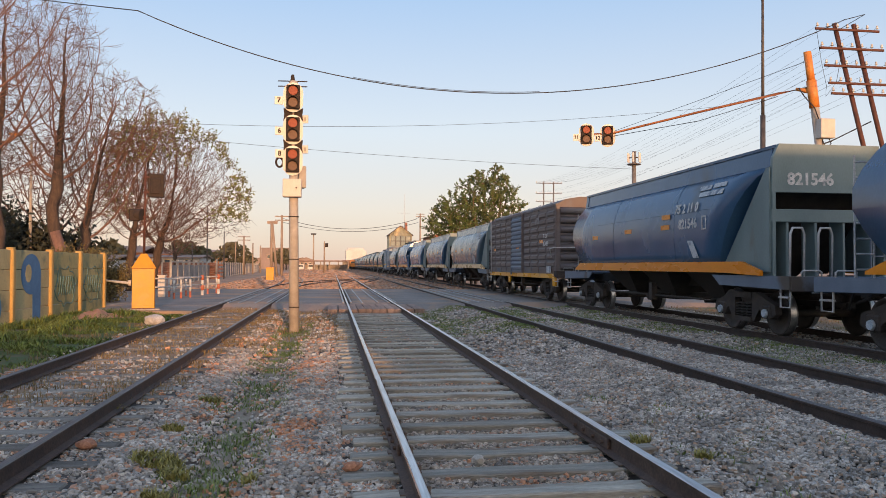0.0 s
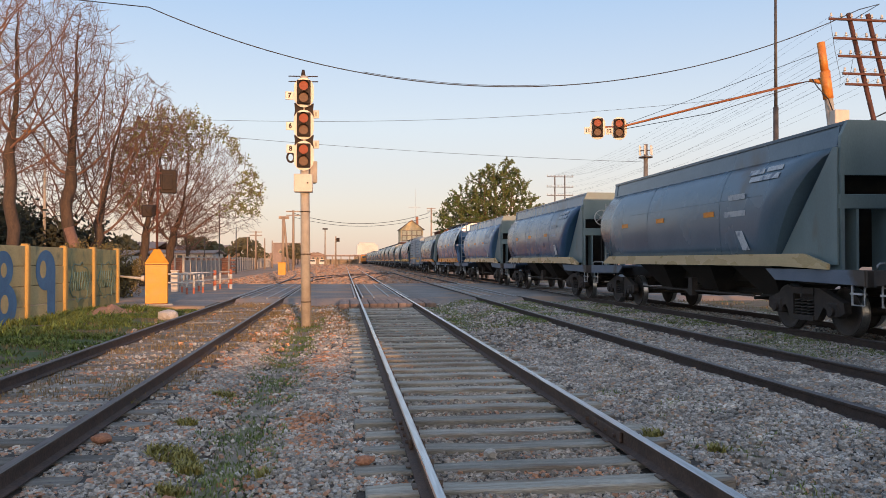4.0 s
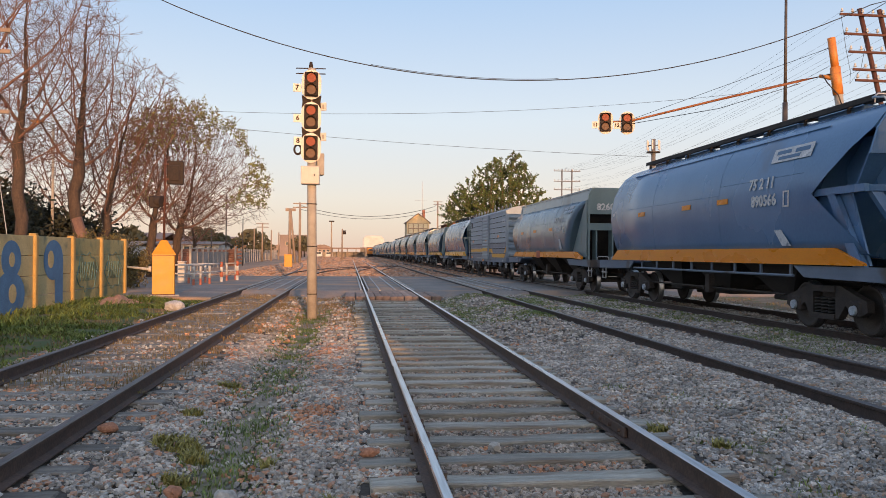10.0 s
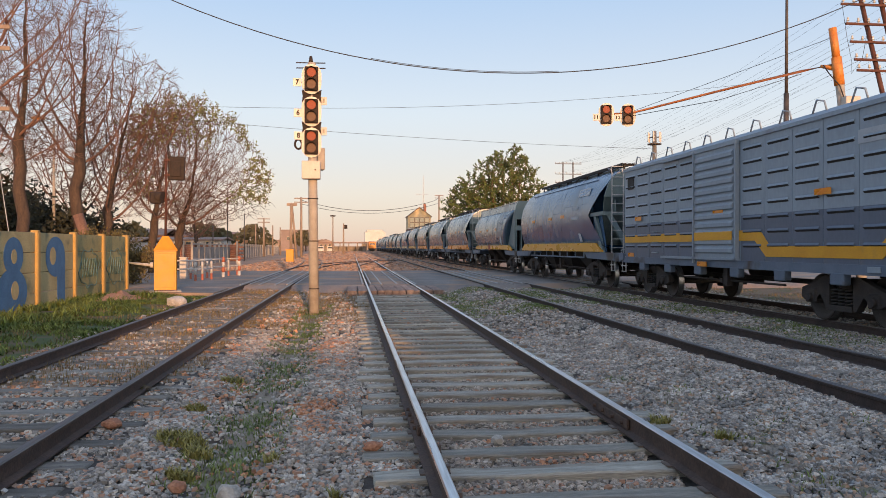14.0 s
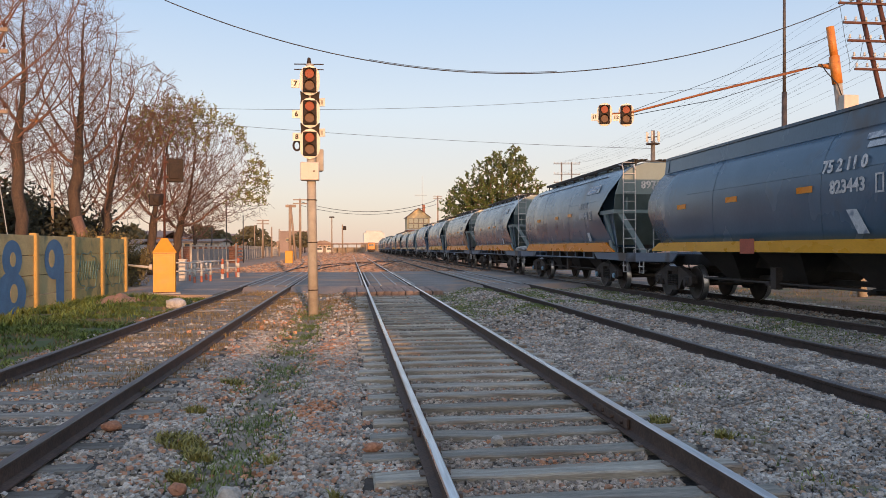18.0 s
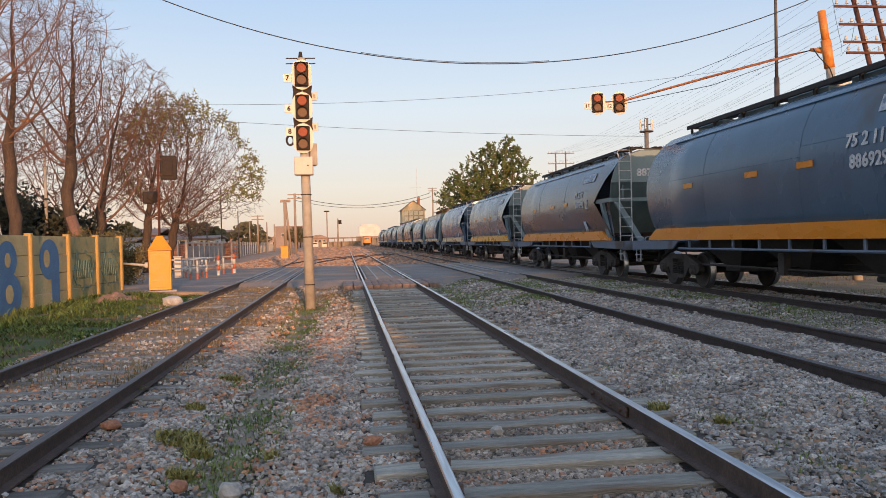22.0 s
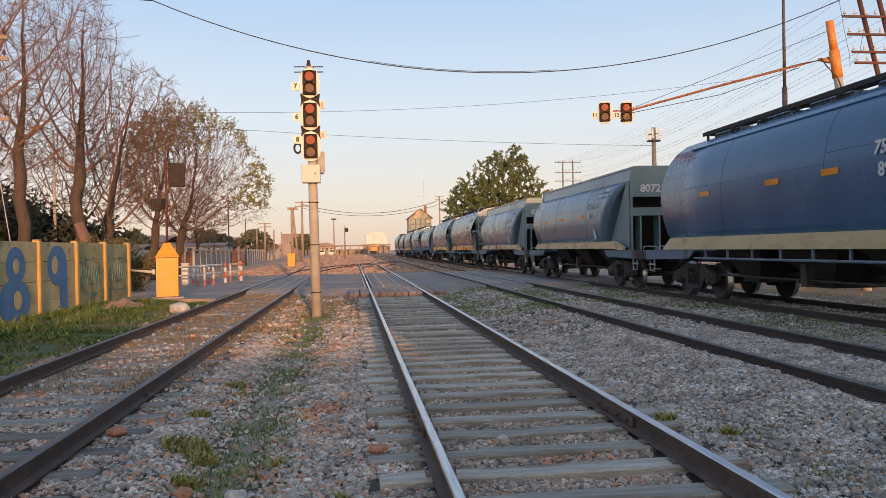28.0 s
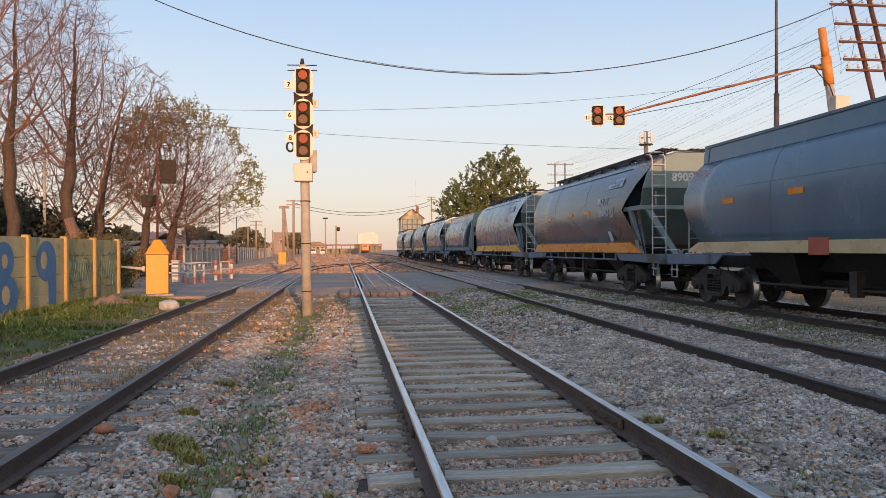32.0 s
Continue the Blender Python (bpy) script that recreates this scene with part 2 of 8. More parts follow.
def ground_height(x, y):
    """Ballast beds, the dip of the path between the tracks, the grass strip by the wall."""
    z = -0.045
    if y < 30:
        z -= 0.09 * math.exp(-((x + 0.95) / 0.45) ** 2)
        z -= 0.05 * math.exp(-((x - 3.65) / 0.5) ** 2)
        z += 0.05 * math.exp(-((x - 4.4) / 0.45) ** 2)
        if x < -4.4:
            z += 0.10 * min((-4.4 - x) / 1.5, 1.0)
        for tname, tx, slope in TRACKS:
            edge = min(max((1.9 - abs(x - tx - slope * (y - 10))) / 0.6, 0.0), 1.0)
            if edge:
                z += edge * {"siding": 0.024 if y > 8 else 0.012, "main": -0.01, "loop": 0.05, "train": 0.05}[tname]
    if x > 11.6 or x < -8.2 or y > 47:
        z += 0.02
    return z + 0.03 * noise.noise((x * 0.9, y * 0.9, 0)) + 0.015 * noise.noise((x * 3, y * 3, 5))


xs = [-900, -500, -260, -140, -80, -50, -35, -24, -18, -14] + [-11 + 0.3 * k for k in range(84)] + [15, 18, 24, 35, 50, 80, 140, 260, 500, 900]
ys = [-300, -120, -50, -20, -8, -2] + [0.5 + 0.3 * k for k in range(104)] + [33, 36, 40, 44, 48, 52, 57, 63, 70, 80, 95, 115, 140, 180, 240, 340, 500, 800, 1500]
verts = [(x, y, ground_height(x, y)) for y in ys for x in xs]
nx = len(xs)
faces = [(j * nx + i, j * nx + i + 1, (j + 1) * nx + i + 1, (j + 1) * nx + i) for j in range(len(ys) - 1) for i in range(nx - 1)]
M_SOIL = surface("grassy_soil", (0.12, 0.095, 0.055), (0.17, 0.12, 0.07), 1.2, 0.95, bump=0.8, fine=15, stain=(0.07, 0.10, 0.028), stain_at=0.42, stain_scale=1.5)
M_FINES = surface("fine_grit_path", (0.22, 0.185, 0.14), (0.30, 0.25, 0.19), 1.6, 0.95, bump=0.7, fine=70, stain=(0.14, 0.15, 0.07), stain_at=0.52, stain_scale=2.0)
M_DUST = surface("trodden_brown_soil", (0.24, 0.16, 0.095), (0.34, 0.235, 0.15), 1.3, 0.95, bump=1.0, fine=40, stain=(0.12, 0.11, 0.05), stain_at=0.56, stain_scale=1.8)
M_VERGE = surface("brown_weedy_verge", (0.13, 0.095, 0.06), (0.20, 0.145, 0.09), 1.1, 0.95, bump=1.0, fine=30, stain=(0.08, 0.10, 0.03), stain_at=0.5, stain_scale=1.4)
me = sheet("ground", verts, faces, [M_BED_GAP_SHADE, M_EARTH, M_SOIL, M_FINES, M_DUST, M_VERGE], True)
for f in me.polygons:
    x, y = f.center.x, f.center.y
    wob = 0.25 * noise.noise((x, y, 3))
    if y > 47 or x > 11.9 or x < -8.5:
        f.material_index = 5 if x > 11.9 and y < 60 else 1
    elif x < -4.5 + wob:
        f.material_index = 2
    elif abs(x + 0.93) < 0.24 + wob * 0.6:
        f.material_index = 3
    elif x < 0.4 + wob and y > 16 + 6 * wob or abs(x + 3.13) < 1.25 + wob and y > 9 + 4 * wob:
        f.material_index = 4
    elif abs(x - 3.3) < 0.3 + wob and 3.5 < y < 9.5:
        f.material_index = 3
ground = tagged(new("ground", me), "ballasted railway yard of reddish earth, grit and grass", "ground", kind="structure")

# sleepers: four cracked and worn shapes shared by all
SLEEPERS = []
for k in range(5):
    bm = bmesh.new()
    box(bm, -1.35 + rng.uniform(0, 0.08), 1.35 - rng.uniform(0, 0.08), -0.108, 0.108, -0.16, 0.0)
    bmesh.ops.subdivide_edges(bm, edges=[e for e in bm.edges if abs(e.verts[0].co.x - e.verts[1].co.x) > 1], cuts=9)
    for v in bm.verts:
        n = noise.noise((v.co.x * 2.3, v.co.y * 9, k * 7.7))
        v.co.z += 0.012 * n
        v.co.y += 0.014 * noise.noise((v.co.x * 3.1, k * 3.3, v.co.y * 5))
    bmesh.ops.bevel(bm, geom=[e for e in bm.edges if e.calc_face_angle(0) > 0.8], offset=0.012, segments=1, affect="EDGES")
    SLEEPERS.append(meshed("sleeper", bm))
CLIP = meshed("clip", box(box(bmesh.new(), -0.105, 0.105, -0.06, 0.06, 0.0, 0.01), 0.075, 0.105, -0.025, 0.025, 0.0, 0.05))

for tname, tx, slope in TRACKS:
    labels = {"main": "broad-gauge main track, polished rails on grey wooden sleepers", "siding": "rusty siding track half sunk in ballast and weeds", "loop": "dark-railed loop track in grey stone ballast", "train": "track that carries the goods train"}
    tr = thing("rail_track", pose(0, 0, 0), labels[tname], "track", "railway tracks", "structure")
    far = 110 if tname == "siding" else 640
    for sgn in (-1, 1):
        x0 = tx + sgn * GAUGE / 2
        if tname == "siding":
            # beyond the road the siding bends away to join the yard
            pts = [(x0, -60, 0), (x0, 30, 0), (x0, 52, 0)] + [(x0 + 0.0075 * (k * 3) ** 2 * 0.9, 52 + k * 3, 0) for k in range(1, 12)] + [(x0 + 7.4 - 0.4 * k, 86 + k * 12, 0) for k in range(1, 6)]
        else:
            pts = [(x0 + slope * (y - 10), y, 0) for y in (-60, 0, 30, 60, 120, 300, far)]
        rail("rail", pts, tr, M_RAIL_TOP if tname == "main" else M_RAIL_DULL, "", M_RAIL_OLD if tname in ("loop", "train") else None)
    lo, hi, gap = {"main": (-7.253, 75, 0.567), "siding": (-6.0, 30.6, 0.62), "loop": (-6.0, 30.6, 0.62), "train": (-6.0, 30.6, 0.62)}[tname]
    y, k = lo, 0
    while y < hi:
        if not ROAD_NEAR - 0.4 < y < ROAD_FAR:
            sink = {"main": 0.0, "siding": -0.01, "loop": 0.012, "train": -0.03}[tname]
            part("sleeper", SLEEPERS[int(rng.integers(5))], M_SLEEPER if tname == "main" else M_SLEEPER_OLD, tr, at=pose(tx + slope * (y - 10) + rng.uniform(-0.05, 0.05), y, sink + rng.uniform(-0.008, 0.004), 0, 0, (0 if k % 2 else 180) + rng.uniform(-1, 1)))
            if tname == "main" and y < 16:
                for sgn in (-1, 1):
                    part("base_plate", CLIP, M_PLATE, tr, at=pose(tx + sgn * GAUGE / 2, y, 0.001))
        k += 1
        y = lo + gap * k + rng.uniform(-0.02, 0.02)
    if tname == "main":
        for sgn in (-1, 1):
            for o in (-1, 1):
                fp = part("fishplate", box(bmesh.new(), -0.014, 0.014, -0.46, 0.46, 0.03, 0.118, 0.006), M_RAIL_SIDE, tr, "bolted steel joint plate", at=pose(tx + sgn * GAUGE / 2 + o * 0.03, 6.6, 0))
                for yy in (-0.36, -0.13, 0.13, 0.36):
                    part("bolt", meshed("bolt", rod(bmesh.new(), (0, 0, 0), (o * 0.03, 0, 0), 0.018, None, 6)), M_RAIL_SIDE, fp, at=pose(o * 0.012, yy, 0.075))

# crossover rails beyond the road, from the main track to the loop
xover = thing("turnout", pose(0, 0, 0), "curved turnout rails linking main and loop tracks", "turnout", "", "structure")
for sgn in (-1, 1):
    rail("turnout_rail", [(1.44 + sgn * GAUGE / 2 + 4.42 * (3 * u * u - 2 * u ** 3), 56 + 46 * u, 0.002) for u in [k / 14 for k in range(15)]], xover, M_RAIL_DULL)
    rail("turnout_rail", [(5.9 + sgn * GAUGE / 2 + 4.1 * (3 * u * u - 2 * u ** 3), 84 + 50 * u, 0.002) for u in [k / 14 for k in range(15)]], xover, M_RAIL_DULL)
    rail("turnout_rail", [(-3.13 + sgn * GAUGE / 2 - 3.3 * u * u, 50 + 60 * u, 0.002) for u in [k / 10 for k in range(11)]], xover, M_RAIL_DULL)

# the road over the tracks
road = thing("road", pose(0, 0, 0), "worn grey asphalt road crossing the railway tracks", "road", "", "structure")
edges = [-90, TRACKS[0][1] - GAUGE / 2 - 0.075, TRACKS[0][1] - GAUGE / 2 + 0.11, TRACKS[0][1] + GAUGE / 2 - 0.11, TRACKS[0][1] + GAUGE / 2 + 0.075, 0.49, 0.68, 2.2, 2.39, 5.0, 5.21, 6.78, 6.98, 9.02, 9.2, 10.73, 10.92, 70]
for a, b in zip(edges[::2], edges[1::2]):
    bm = bmesh.new()
    n0 = max(2, int((b - a) / 1.2))
    near = 27.9 if b < -3.9 else ROAD_NEAR
    rows_y = [near + (ROAD_FAR - near) * j / 14 for j in range(15)]
    top = [[bm.verts.new((a + (b - a) * i / n0, y + (0.25 * noise.noise((i * 0.7, a, j)) if j in (0, 14) else 0), 0.128 + 0.014 * noise.noise((a + i, y * 0.4, 2)))) for i in range(n0 + 1)] for j, y in enumerate(rows_y)]
    for r0, r1 in zip(top, top[1:]):
        for i in range(n0):
            bm.faces.new((r0[i], r0[i + 1], r1[i + 1], r1[i])).smooth = True
    low = [[bm.verts.new((v.co.x, v.co.y + (-0.8 if r is top[0] else 0.8), -0.1)) for v in r] for r in (top[0], top[-1])]
    for i in range(n0):
        bm.faces.new((low[0][i], low[0][i + 1], top[0][i + 1], top[0][i]))
        bm.faces.new((low[1][i + 1], low[1][i], top[-1][i], top[-1][i + 1]))
    for i in (0, n0):
        c = [r[i] for r in top]
        base = [bm.verts.new((v.co.x, v.co.y, -0.1)) for v in c]
        for p in range(len(c) - 1):
            bm.faces.new((c[p], c[p + 1], base[p + 1], base[p]))
    bmesh.ops.recalc_face_normals(bm, faces=bm.faces)
    part("asphalt_strip", bm, M_ASPHALT, road)
apron = box(bmesh.new(), -7.55, -4.25, 24.7, 28.4, -0.1, 0.112)
bmesh.ops.bevel(apron, geom=[e for e in apron.edges if e.calc_length() > 2 and max(v.co.z for v in e.verts) > 0], offset=0.05, segments=2, affect="EDGES")
part("asphalt_apron", apron, M_ASPHALT, road, "worn asphalt apron around the barrier machine")
CHECK = meshed("check_rail", box(bmesh.new(), -0.03, 0.03, 0, 16.6, 0.1, 0.158, 0.008))
for tname, tx, slope in TRACKS:
    for o in (-GAUGE / 2 + 0.16, -0.3, 0.3, GAUGE / 2 - 0.16) + ((-GAUGE / 2 - 0.14, GAUGE / 2 + 0.14) if tname in ("siding", "main") else ()):
        part("check_rail", CHECK, M_CHECK, road, at=pose(tx + o + slope * 25, 29.4 + rng.uniform(-0.3, 0.3), 0, 0, 0, -math.degrees(slope)))
# timber deck at the near edge of the road
for k in range(7):
    part("deck_timber", box(bmesh.new(), -0.115, 0.115, -1.75, 1.75, -0.05, 0.125 + 0.008 * (k % 3), 0.012), M_TIMBER, road, at=pose(0.72 + 0.24 * k, 26.9 + 0.05 * (k % 2), 0, 0, 0, rng.uniform(-0.8, 0.8)))
for k in range(2):
    part("deck_timber", box(bmesh.new(), -0.16, 0.16, -1.6, 1.6, -0.05, 0.12, 0.012), M_TIMBER, road, at=pose(0.38 - 0.36 * k, 26.9, 0))
    part("deck_timber", box(bmesh.new(), -0.16, 0.16, -1.6, 1.6, -0.05, 0.12, 0.012), M_TIMBER, road, at=pose(2.54 + 0.36 * k, 27.1, 0))


# ---- loose ballast, built by rule from a few broken shapes ----
def scatter(name, pts, sizes, material, label, category, flat=0.82, sink=0.25):
    """Many small broken stones in one mesh."""
    base = np.array([(x, y, z) for z in (-0.75, 0.75) for y in (-0.8, 0.8) for x in (-0.8, 0.8)])
    tri = np.array([(0, 2, 1), (1, 2, 3), (4, 5, 7), (4, 7, 6), (0, 1, 5), (0, 5, 4), (1, 3, 7), (1, 7, 5), (3, 2, 6), (3, 6, 7), (2, 0, 4), (2, 4, 6)])
    n = len(pts)
    kinds = np.stack([(base * np.where(base[:, 2:] > 0, rng.uniform(0.45, 0.85), 1.0) + rng.uniform(-0.27, 0.27, (8, 3))) * np.array([1.25, 0.95, flat * rng.uniform(0.8, 1.25)]) for _ in range(40)])
    shape_of = kinds[rng.integers(0, 40, n)]
    a, b = rng.uniform(0, 6.283, n), rng.normal(0, 0.8, n)
    ca, sa, cb, sb = np.cos(a), np.sin(a), np.cos(b), np.sin(b)
    x, y, z = shape_of[:, :, 0], shape_of[:, :, 1], shape_of[:, :, 2]
    y, z = y * cb[:, None] - z * sb[:, None], y * sb[:, None] + z * cb[:, None]
    x, y = x * ca[:, None] - y * sa[:, None], x * sa[:, None] + y * ca[:, None]
    out = np.stack([x, y, z], 2) * sizes[:, None, None] + pts[:, None, :]
    out[:, :, 2] += (sizes * sink)[:, None]
    idx = (tri[None] + 8 * np.arange(n)[:, None, None]).reshape(-1)
    me = bpy.data.meshes.new(name)
    me.vertices.add(n * 8)
    me.vertices.foreach_set("co", out.reshape(-1))
    me.loops.add(len(idx))
    me.loops.foreach_set("vertex_index", idx)
    me.polygons.add(n * 12)
    me.polygons.foreach_set("loop_start", np.arange(0, len(idx), 3))
    me.update(calc_edges=True)
    me.shade_flat()
    me.materials.append(material)
    return tagged(new(name, me), label, category, kind="stuff")


def ballast_points(n, y0, y1, x1):
    y = rng.uniform(y0, y1, n)
    x = rng.uniform(-4.7, x1, n)
    keep = (x > -4.6) & (x < 12.4)
    for tname, tx, slope in TRACKS:
        c = tx + slope * (y - 10)
        for s in (-1, 1):
            keep &= np.abs(x - c - s * GAUGE / 2) > 0.075
    path = np.exp(-((x + 0.93) / 0.36) ** 2)
    keep &= rng.uniform(0, 1, n) > path * 0.93
    dusty = np.exp(-((x - 3.3) / 0.3) ** 2) * (y > 3.5) * (y < 9.5)
    keep &= rng.uniform(0, 1, n) > dusty * 0.75
    # beyond the post the ground left of the main track is trodden soil with few stones
    soil = np.clip((y - 14.5) / 4, 0, 1) * (x < 0.45) * 0.72
    keep &= rng.uniform(0, 1, n) > soil
    # the siding is silted up: few stones lie between its sleepers
    keep &= (np.abs(x + 3.13) > 1.3) | (rng.uniform(0, 1, n) < np.where(y < 9, 0.6, 0.22))
    x, y = x[keep], y[keep]
    z = np.array([ground_height(p, q) for p, q in zip(x, y)])
    for tname, tx, slope in TRACKS:
        z -= np.where(np.abs(x - tx - slope * (y - 10)) < 1.36, 0.008 if tname == "main" else 0.012, 0.0)
    return np.stack([x, y, z + rng.uniform(0.0, 0.022, len(x))], 1)


def stone_paint(name, grey0, grey1, warm, share):
    m = surface(name, grey0, grey1, 2.5, 0.85, bump=0.5, fine=60, per_island=0.48)
    n, l = m.node_tree.nodes, m.node_tree.links
    b = n["Principled BSDF"]
    old = b.inputs["Base Color"].links[0].from_socket
    isl = n.new("ShaderNodeNewGeometry").outputs["Random Per Island"]
    scr = n.new("ShaderNodeMath")
    scr.operation = "MULTIPLY"
    l.new(isl, scr.inputs[0])
    scr.inputs[1].default_value = 37.7
    frac = n.new("ShaderNodeMath")
    frac.operation = "FRACT"
    l.new(scr.outputs[0], frac.inputs[0])
    lt = n.new("ShaderNodeMath")
    lt.operation = "LESS_THAN"
    l.new(frac.outputs[0], lt.inputs[0])
    lt.inputs[1].default_value = share
    mx = n.new("ShaderNodeMix")
    mx.data_type = "RGBA"
    l.new(lt.outputs[0], mx.inputs[0])
    l.new(old, mx.inputs[6])
    mx.inputs[7].default_value = (*warm, 1)
    l.new(mx.outputs[2], b.inputs["Base Color"])
    return m


M_STONE_GREY = stone_paint("grey_ballast_stone", (0.235, 0.226, 0.208), (0.47, 0.45, 0.41), (0.40, 0.29, 0.21), 0.12)
# reddish share here stands for brick chips and for sunlight on the stones
M_STONE_WARM = stone_paint("mixed_ballast_stone", (0.24, 0.228, 0.206), (0.48, 0.452, 0.402), (0.45, 0.27, 0.18), 0.14)
# orange of brick chips and of low sun on stones, put into one colour
M_CHIP_SUN = stone_paint("brick_and_sun_orange", (0.40, 0.20, 0.11), (0.58, 0.30, 0.17), (0.40, 0.30, 0.24), 0.3)
pts = np.concatenate([ballast_points(7000, -6.0, 4.2, 10.0), ballast_points(66000, 4.2, 8.0, 6.5), ballast_points(98000, 8.0, 13.5, 10.0), ballast_points(60000, 13.5, 31.0, 12.4)])
# stones thin out on the sleepers of the main track
on_timber = (np.abs(pts[:, 0] - 1.44) < 1.36) & (np.abs(((pts[:, 1] - 5.22) / 0.567 + 0.5) % 1 - 0.5) < 0.2)
on_timber |= (np.abs(pts[:, 0] + 3.13) < 1.36) & (np.abs(((pts[:, 1] + 6.0) / 0.62 + 0.5) % 1 - 0.5) < 0.17)
pts = pts[~on_timber | (rng.uniform(0, 1, len(pts)) < 0.025)]
size = rng.uniform(0.0115, 0.0245, len(pts)) * np.where(pts[:, 1] > 13.5, 1.6, np.where(pts[:, 1] > 8, 1.1, 1.0))
left = pts[:, 0] < 0.75 + 0.5 * np.sin(pts[:, 1] * 1.7)
inside = np.abs(pts[:, 0] - 1.44) < 1.1
left &= ~inside
M_STONE_TRACK = stone_paint("brown_track_stone", (0.20, 0.178, 0.15), (0.42, 0.37, 0.31), (0.40, 0.23, 0.15), 0.1)
# brick rubble and painted sun patches, left of main track and along its rails
spots = np.array([noise.noise((x * 1.3, y * 0.8, 21.0)) + 0.5 * noise.noise((x * 4, y * 3, 2.0)) for x, y, z in pts])
chip = (pts[:, 0] < 3.0) & (spots + rng.uniform(-0.35, 0.35, len(pts)) > np.where(inside, 0.74, 0.54) - 0.1 * (pts[:, 1] > 9) * (pts[:, 0] < 0.6) + 0.3 * (pts[:, 0] > 1.5))
scatter("brick_rubble", pts[chip], size[chip] * 1.12, M_CHIP_SUN, "orange brick rubble with sunlight patches put into its colour", "rubble")
pts, size, left, inside = pts[~chip], size[~chip], left[~chip], inside[~chip]
scatter("track_ballast", pts[inside], size[inside], M_STONE_TRACK, "brown-grey ballast packed between the main sleepers", "ballast")
scatter("ballast", pts[~left & ~inside], size[~left & ~inside], M_STONE_GREY, "loose grey broken-stone ballast between the tracks", "ballast")
scatter("mixed_ballast", pts[left], size[left], M_STONE_WARM, "loose ballast, reddish from brick chips and sunlight in its colour", "ballast")
# lumps of red-brown earth and stone over the yard beyond the road
n = 46000
far_y = 47.6 + 190 * rng.uniform(0, 1, n) ** 2.0
far_x = rng.uniform(-8.8, 9.2, n)
clear = np.ones(n, bool)
for tname, tx, slope in TRACKS[1:]:
    for s in (-1, 1):
        clear &= np.abs(far_x - tx - slope * (far_y - 10) - s * GAUGE / 2) > 0.12
far_x, far_y = far_x[clear], far_y[clear]
M_CLOD = stone_paint("red_brown_clod", (0.30, 0.18, 0.115), (0.44, 0.275, 0.18), (0.30, 0.26, 0.22), 0.2)
scatter("yard_rubble", np.stack([far_x, far_y, np.full(len(far_x), -0.03)], 1), rng.uniform(0.05, 0.12, len(far_x)) * (1 + (far_y - 47.6) / 90), M_CLOD, "red-brown earth clods and stones across the yard", "rubble")
# single larger stones
for x, y, r, mat, label in ((0.16, 5.9, 0.055, M_BRICKCHIP, "flat orange broken brick lying beside the rail"), (1.15, 6.0, 0.052, M_PALESTONE, "pale loose stone lying between the rails"), (-0.75, 4.85, 0.075, M_PALESTONE, "pale rounded stone in the ballast"), (-1.45, 4.65, 0.065, M_BRICKCHIP, "orange brick lump in the ballast"), (-1.1, 5.05, 0.055, M_BRICKCHIP, "broken red brick in the ballast"), (-2.05, 6.9, 0.06, M_BRICKCHIP, "small orange brick chip by the rail"), (-4.5, 20.6, 0.2, M_BOXY_WHITE, "white rubble sack-shaped rock beside the siding")):
    bm = bmesh.new()
    bmesh.ops.create_icosphere(bm, subdivisions=2, radius=1.0)
    for v in bm.verts:
        d = 1 + 0.35 * noise.noise(v.co * 1.3 + Vector((x * 9, y, 0))) + 0.12 * noise.noise(v.co * 4)
        v.co = Vector((v.co.x * 1.35, v.co.y, v.co.z * 0.75)) * r * d
    tagged(part("stone", bm, mat, at=pose(x, y, (0.0 if r < 0.2 else 0.06) + r * 0.35, 0, 0, x * 77)), label, "stone")

# unseen walls, added behind the camera to block low sun from near ground
M_SHADEWALL = surface("added_shade_wall", (0.30, 0.26, 0.21), (0.38, 0.33, 0.27), 1.0, 0.9, bump=0.4)
for name, x0, x1, h in (("wall_south_1", -40, -1.5, 2.2), ("wall_south_2", -1.5, 3.3, 1.7), ("wall_south_3", 3.3, 6.3, 2.9), ("wall_south_4", 6.3, 9.0, 4.0), ("wall_south_5", 9.0, 17.0, 5.8)):
    tagged(part(name, box(bmesh.new(), x0, x1, -10.3, -10.0, -0.2, h, 0.02), M_SHADEWALL), "plain unseen wall added to shade the near ground", "wall", kind="structure")


# ---- the train ----
P_BLUE = M_BLUE
P_GREY = M_GREY
P_BRIGHT = surface("bright_blue_wagon_paint", (0.066, 0.15, 0.285), (0.09, 0.185, 0.335), 1.0, 0.24, bump=0.08, stain=(0.09, 0.12, 0.18), stain_at=0.62, stretch=(1, 0.5, 0.3), mottle=0.3)
P_DARK = surface("dark_slate_wagon_paint", (0.042, 0.085, 0.135), (0.064, 0.118, 0.18), 1.1, 0.24, bump=0.1, stain=(0.07, 0.06, 0.055), stain_at=0.6, stretch=(1, 0.5, 0.3), mottle=0.3)
# slate blue broken by large brown-red patches
P_BROWN = surface("brown_patched_wagon_paint", (0.042, 0.066, 0.10), (0.062, 0.088, 0.13), 0.8, 0.24, bump=0.08, stain=(0.085, 0.05, 0.043), stain_at=0.5, stain_scale=0.9, stretch=(1, 0.35, 0.7), mottle=0.3)
P_END = surface("pale_grey_green_end_paint", (0.12, 0.178, 0.195), (0.165, 0.23, 0.245), 1.5, 0.5, bump=0.1, stain=(0.12, 0.12, 0.11), stain_at=0.62, stretch=(1, 1, 0.4), mottle=0.3)
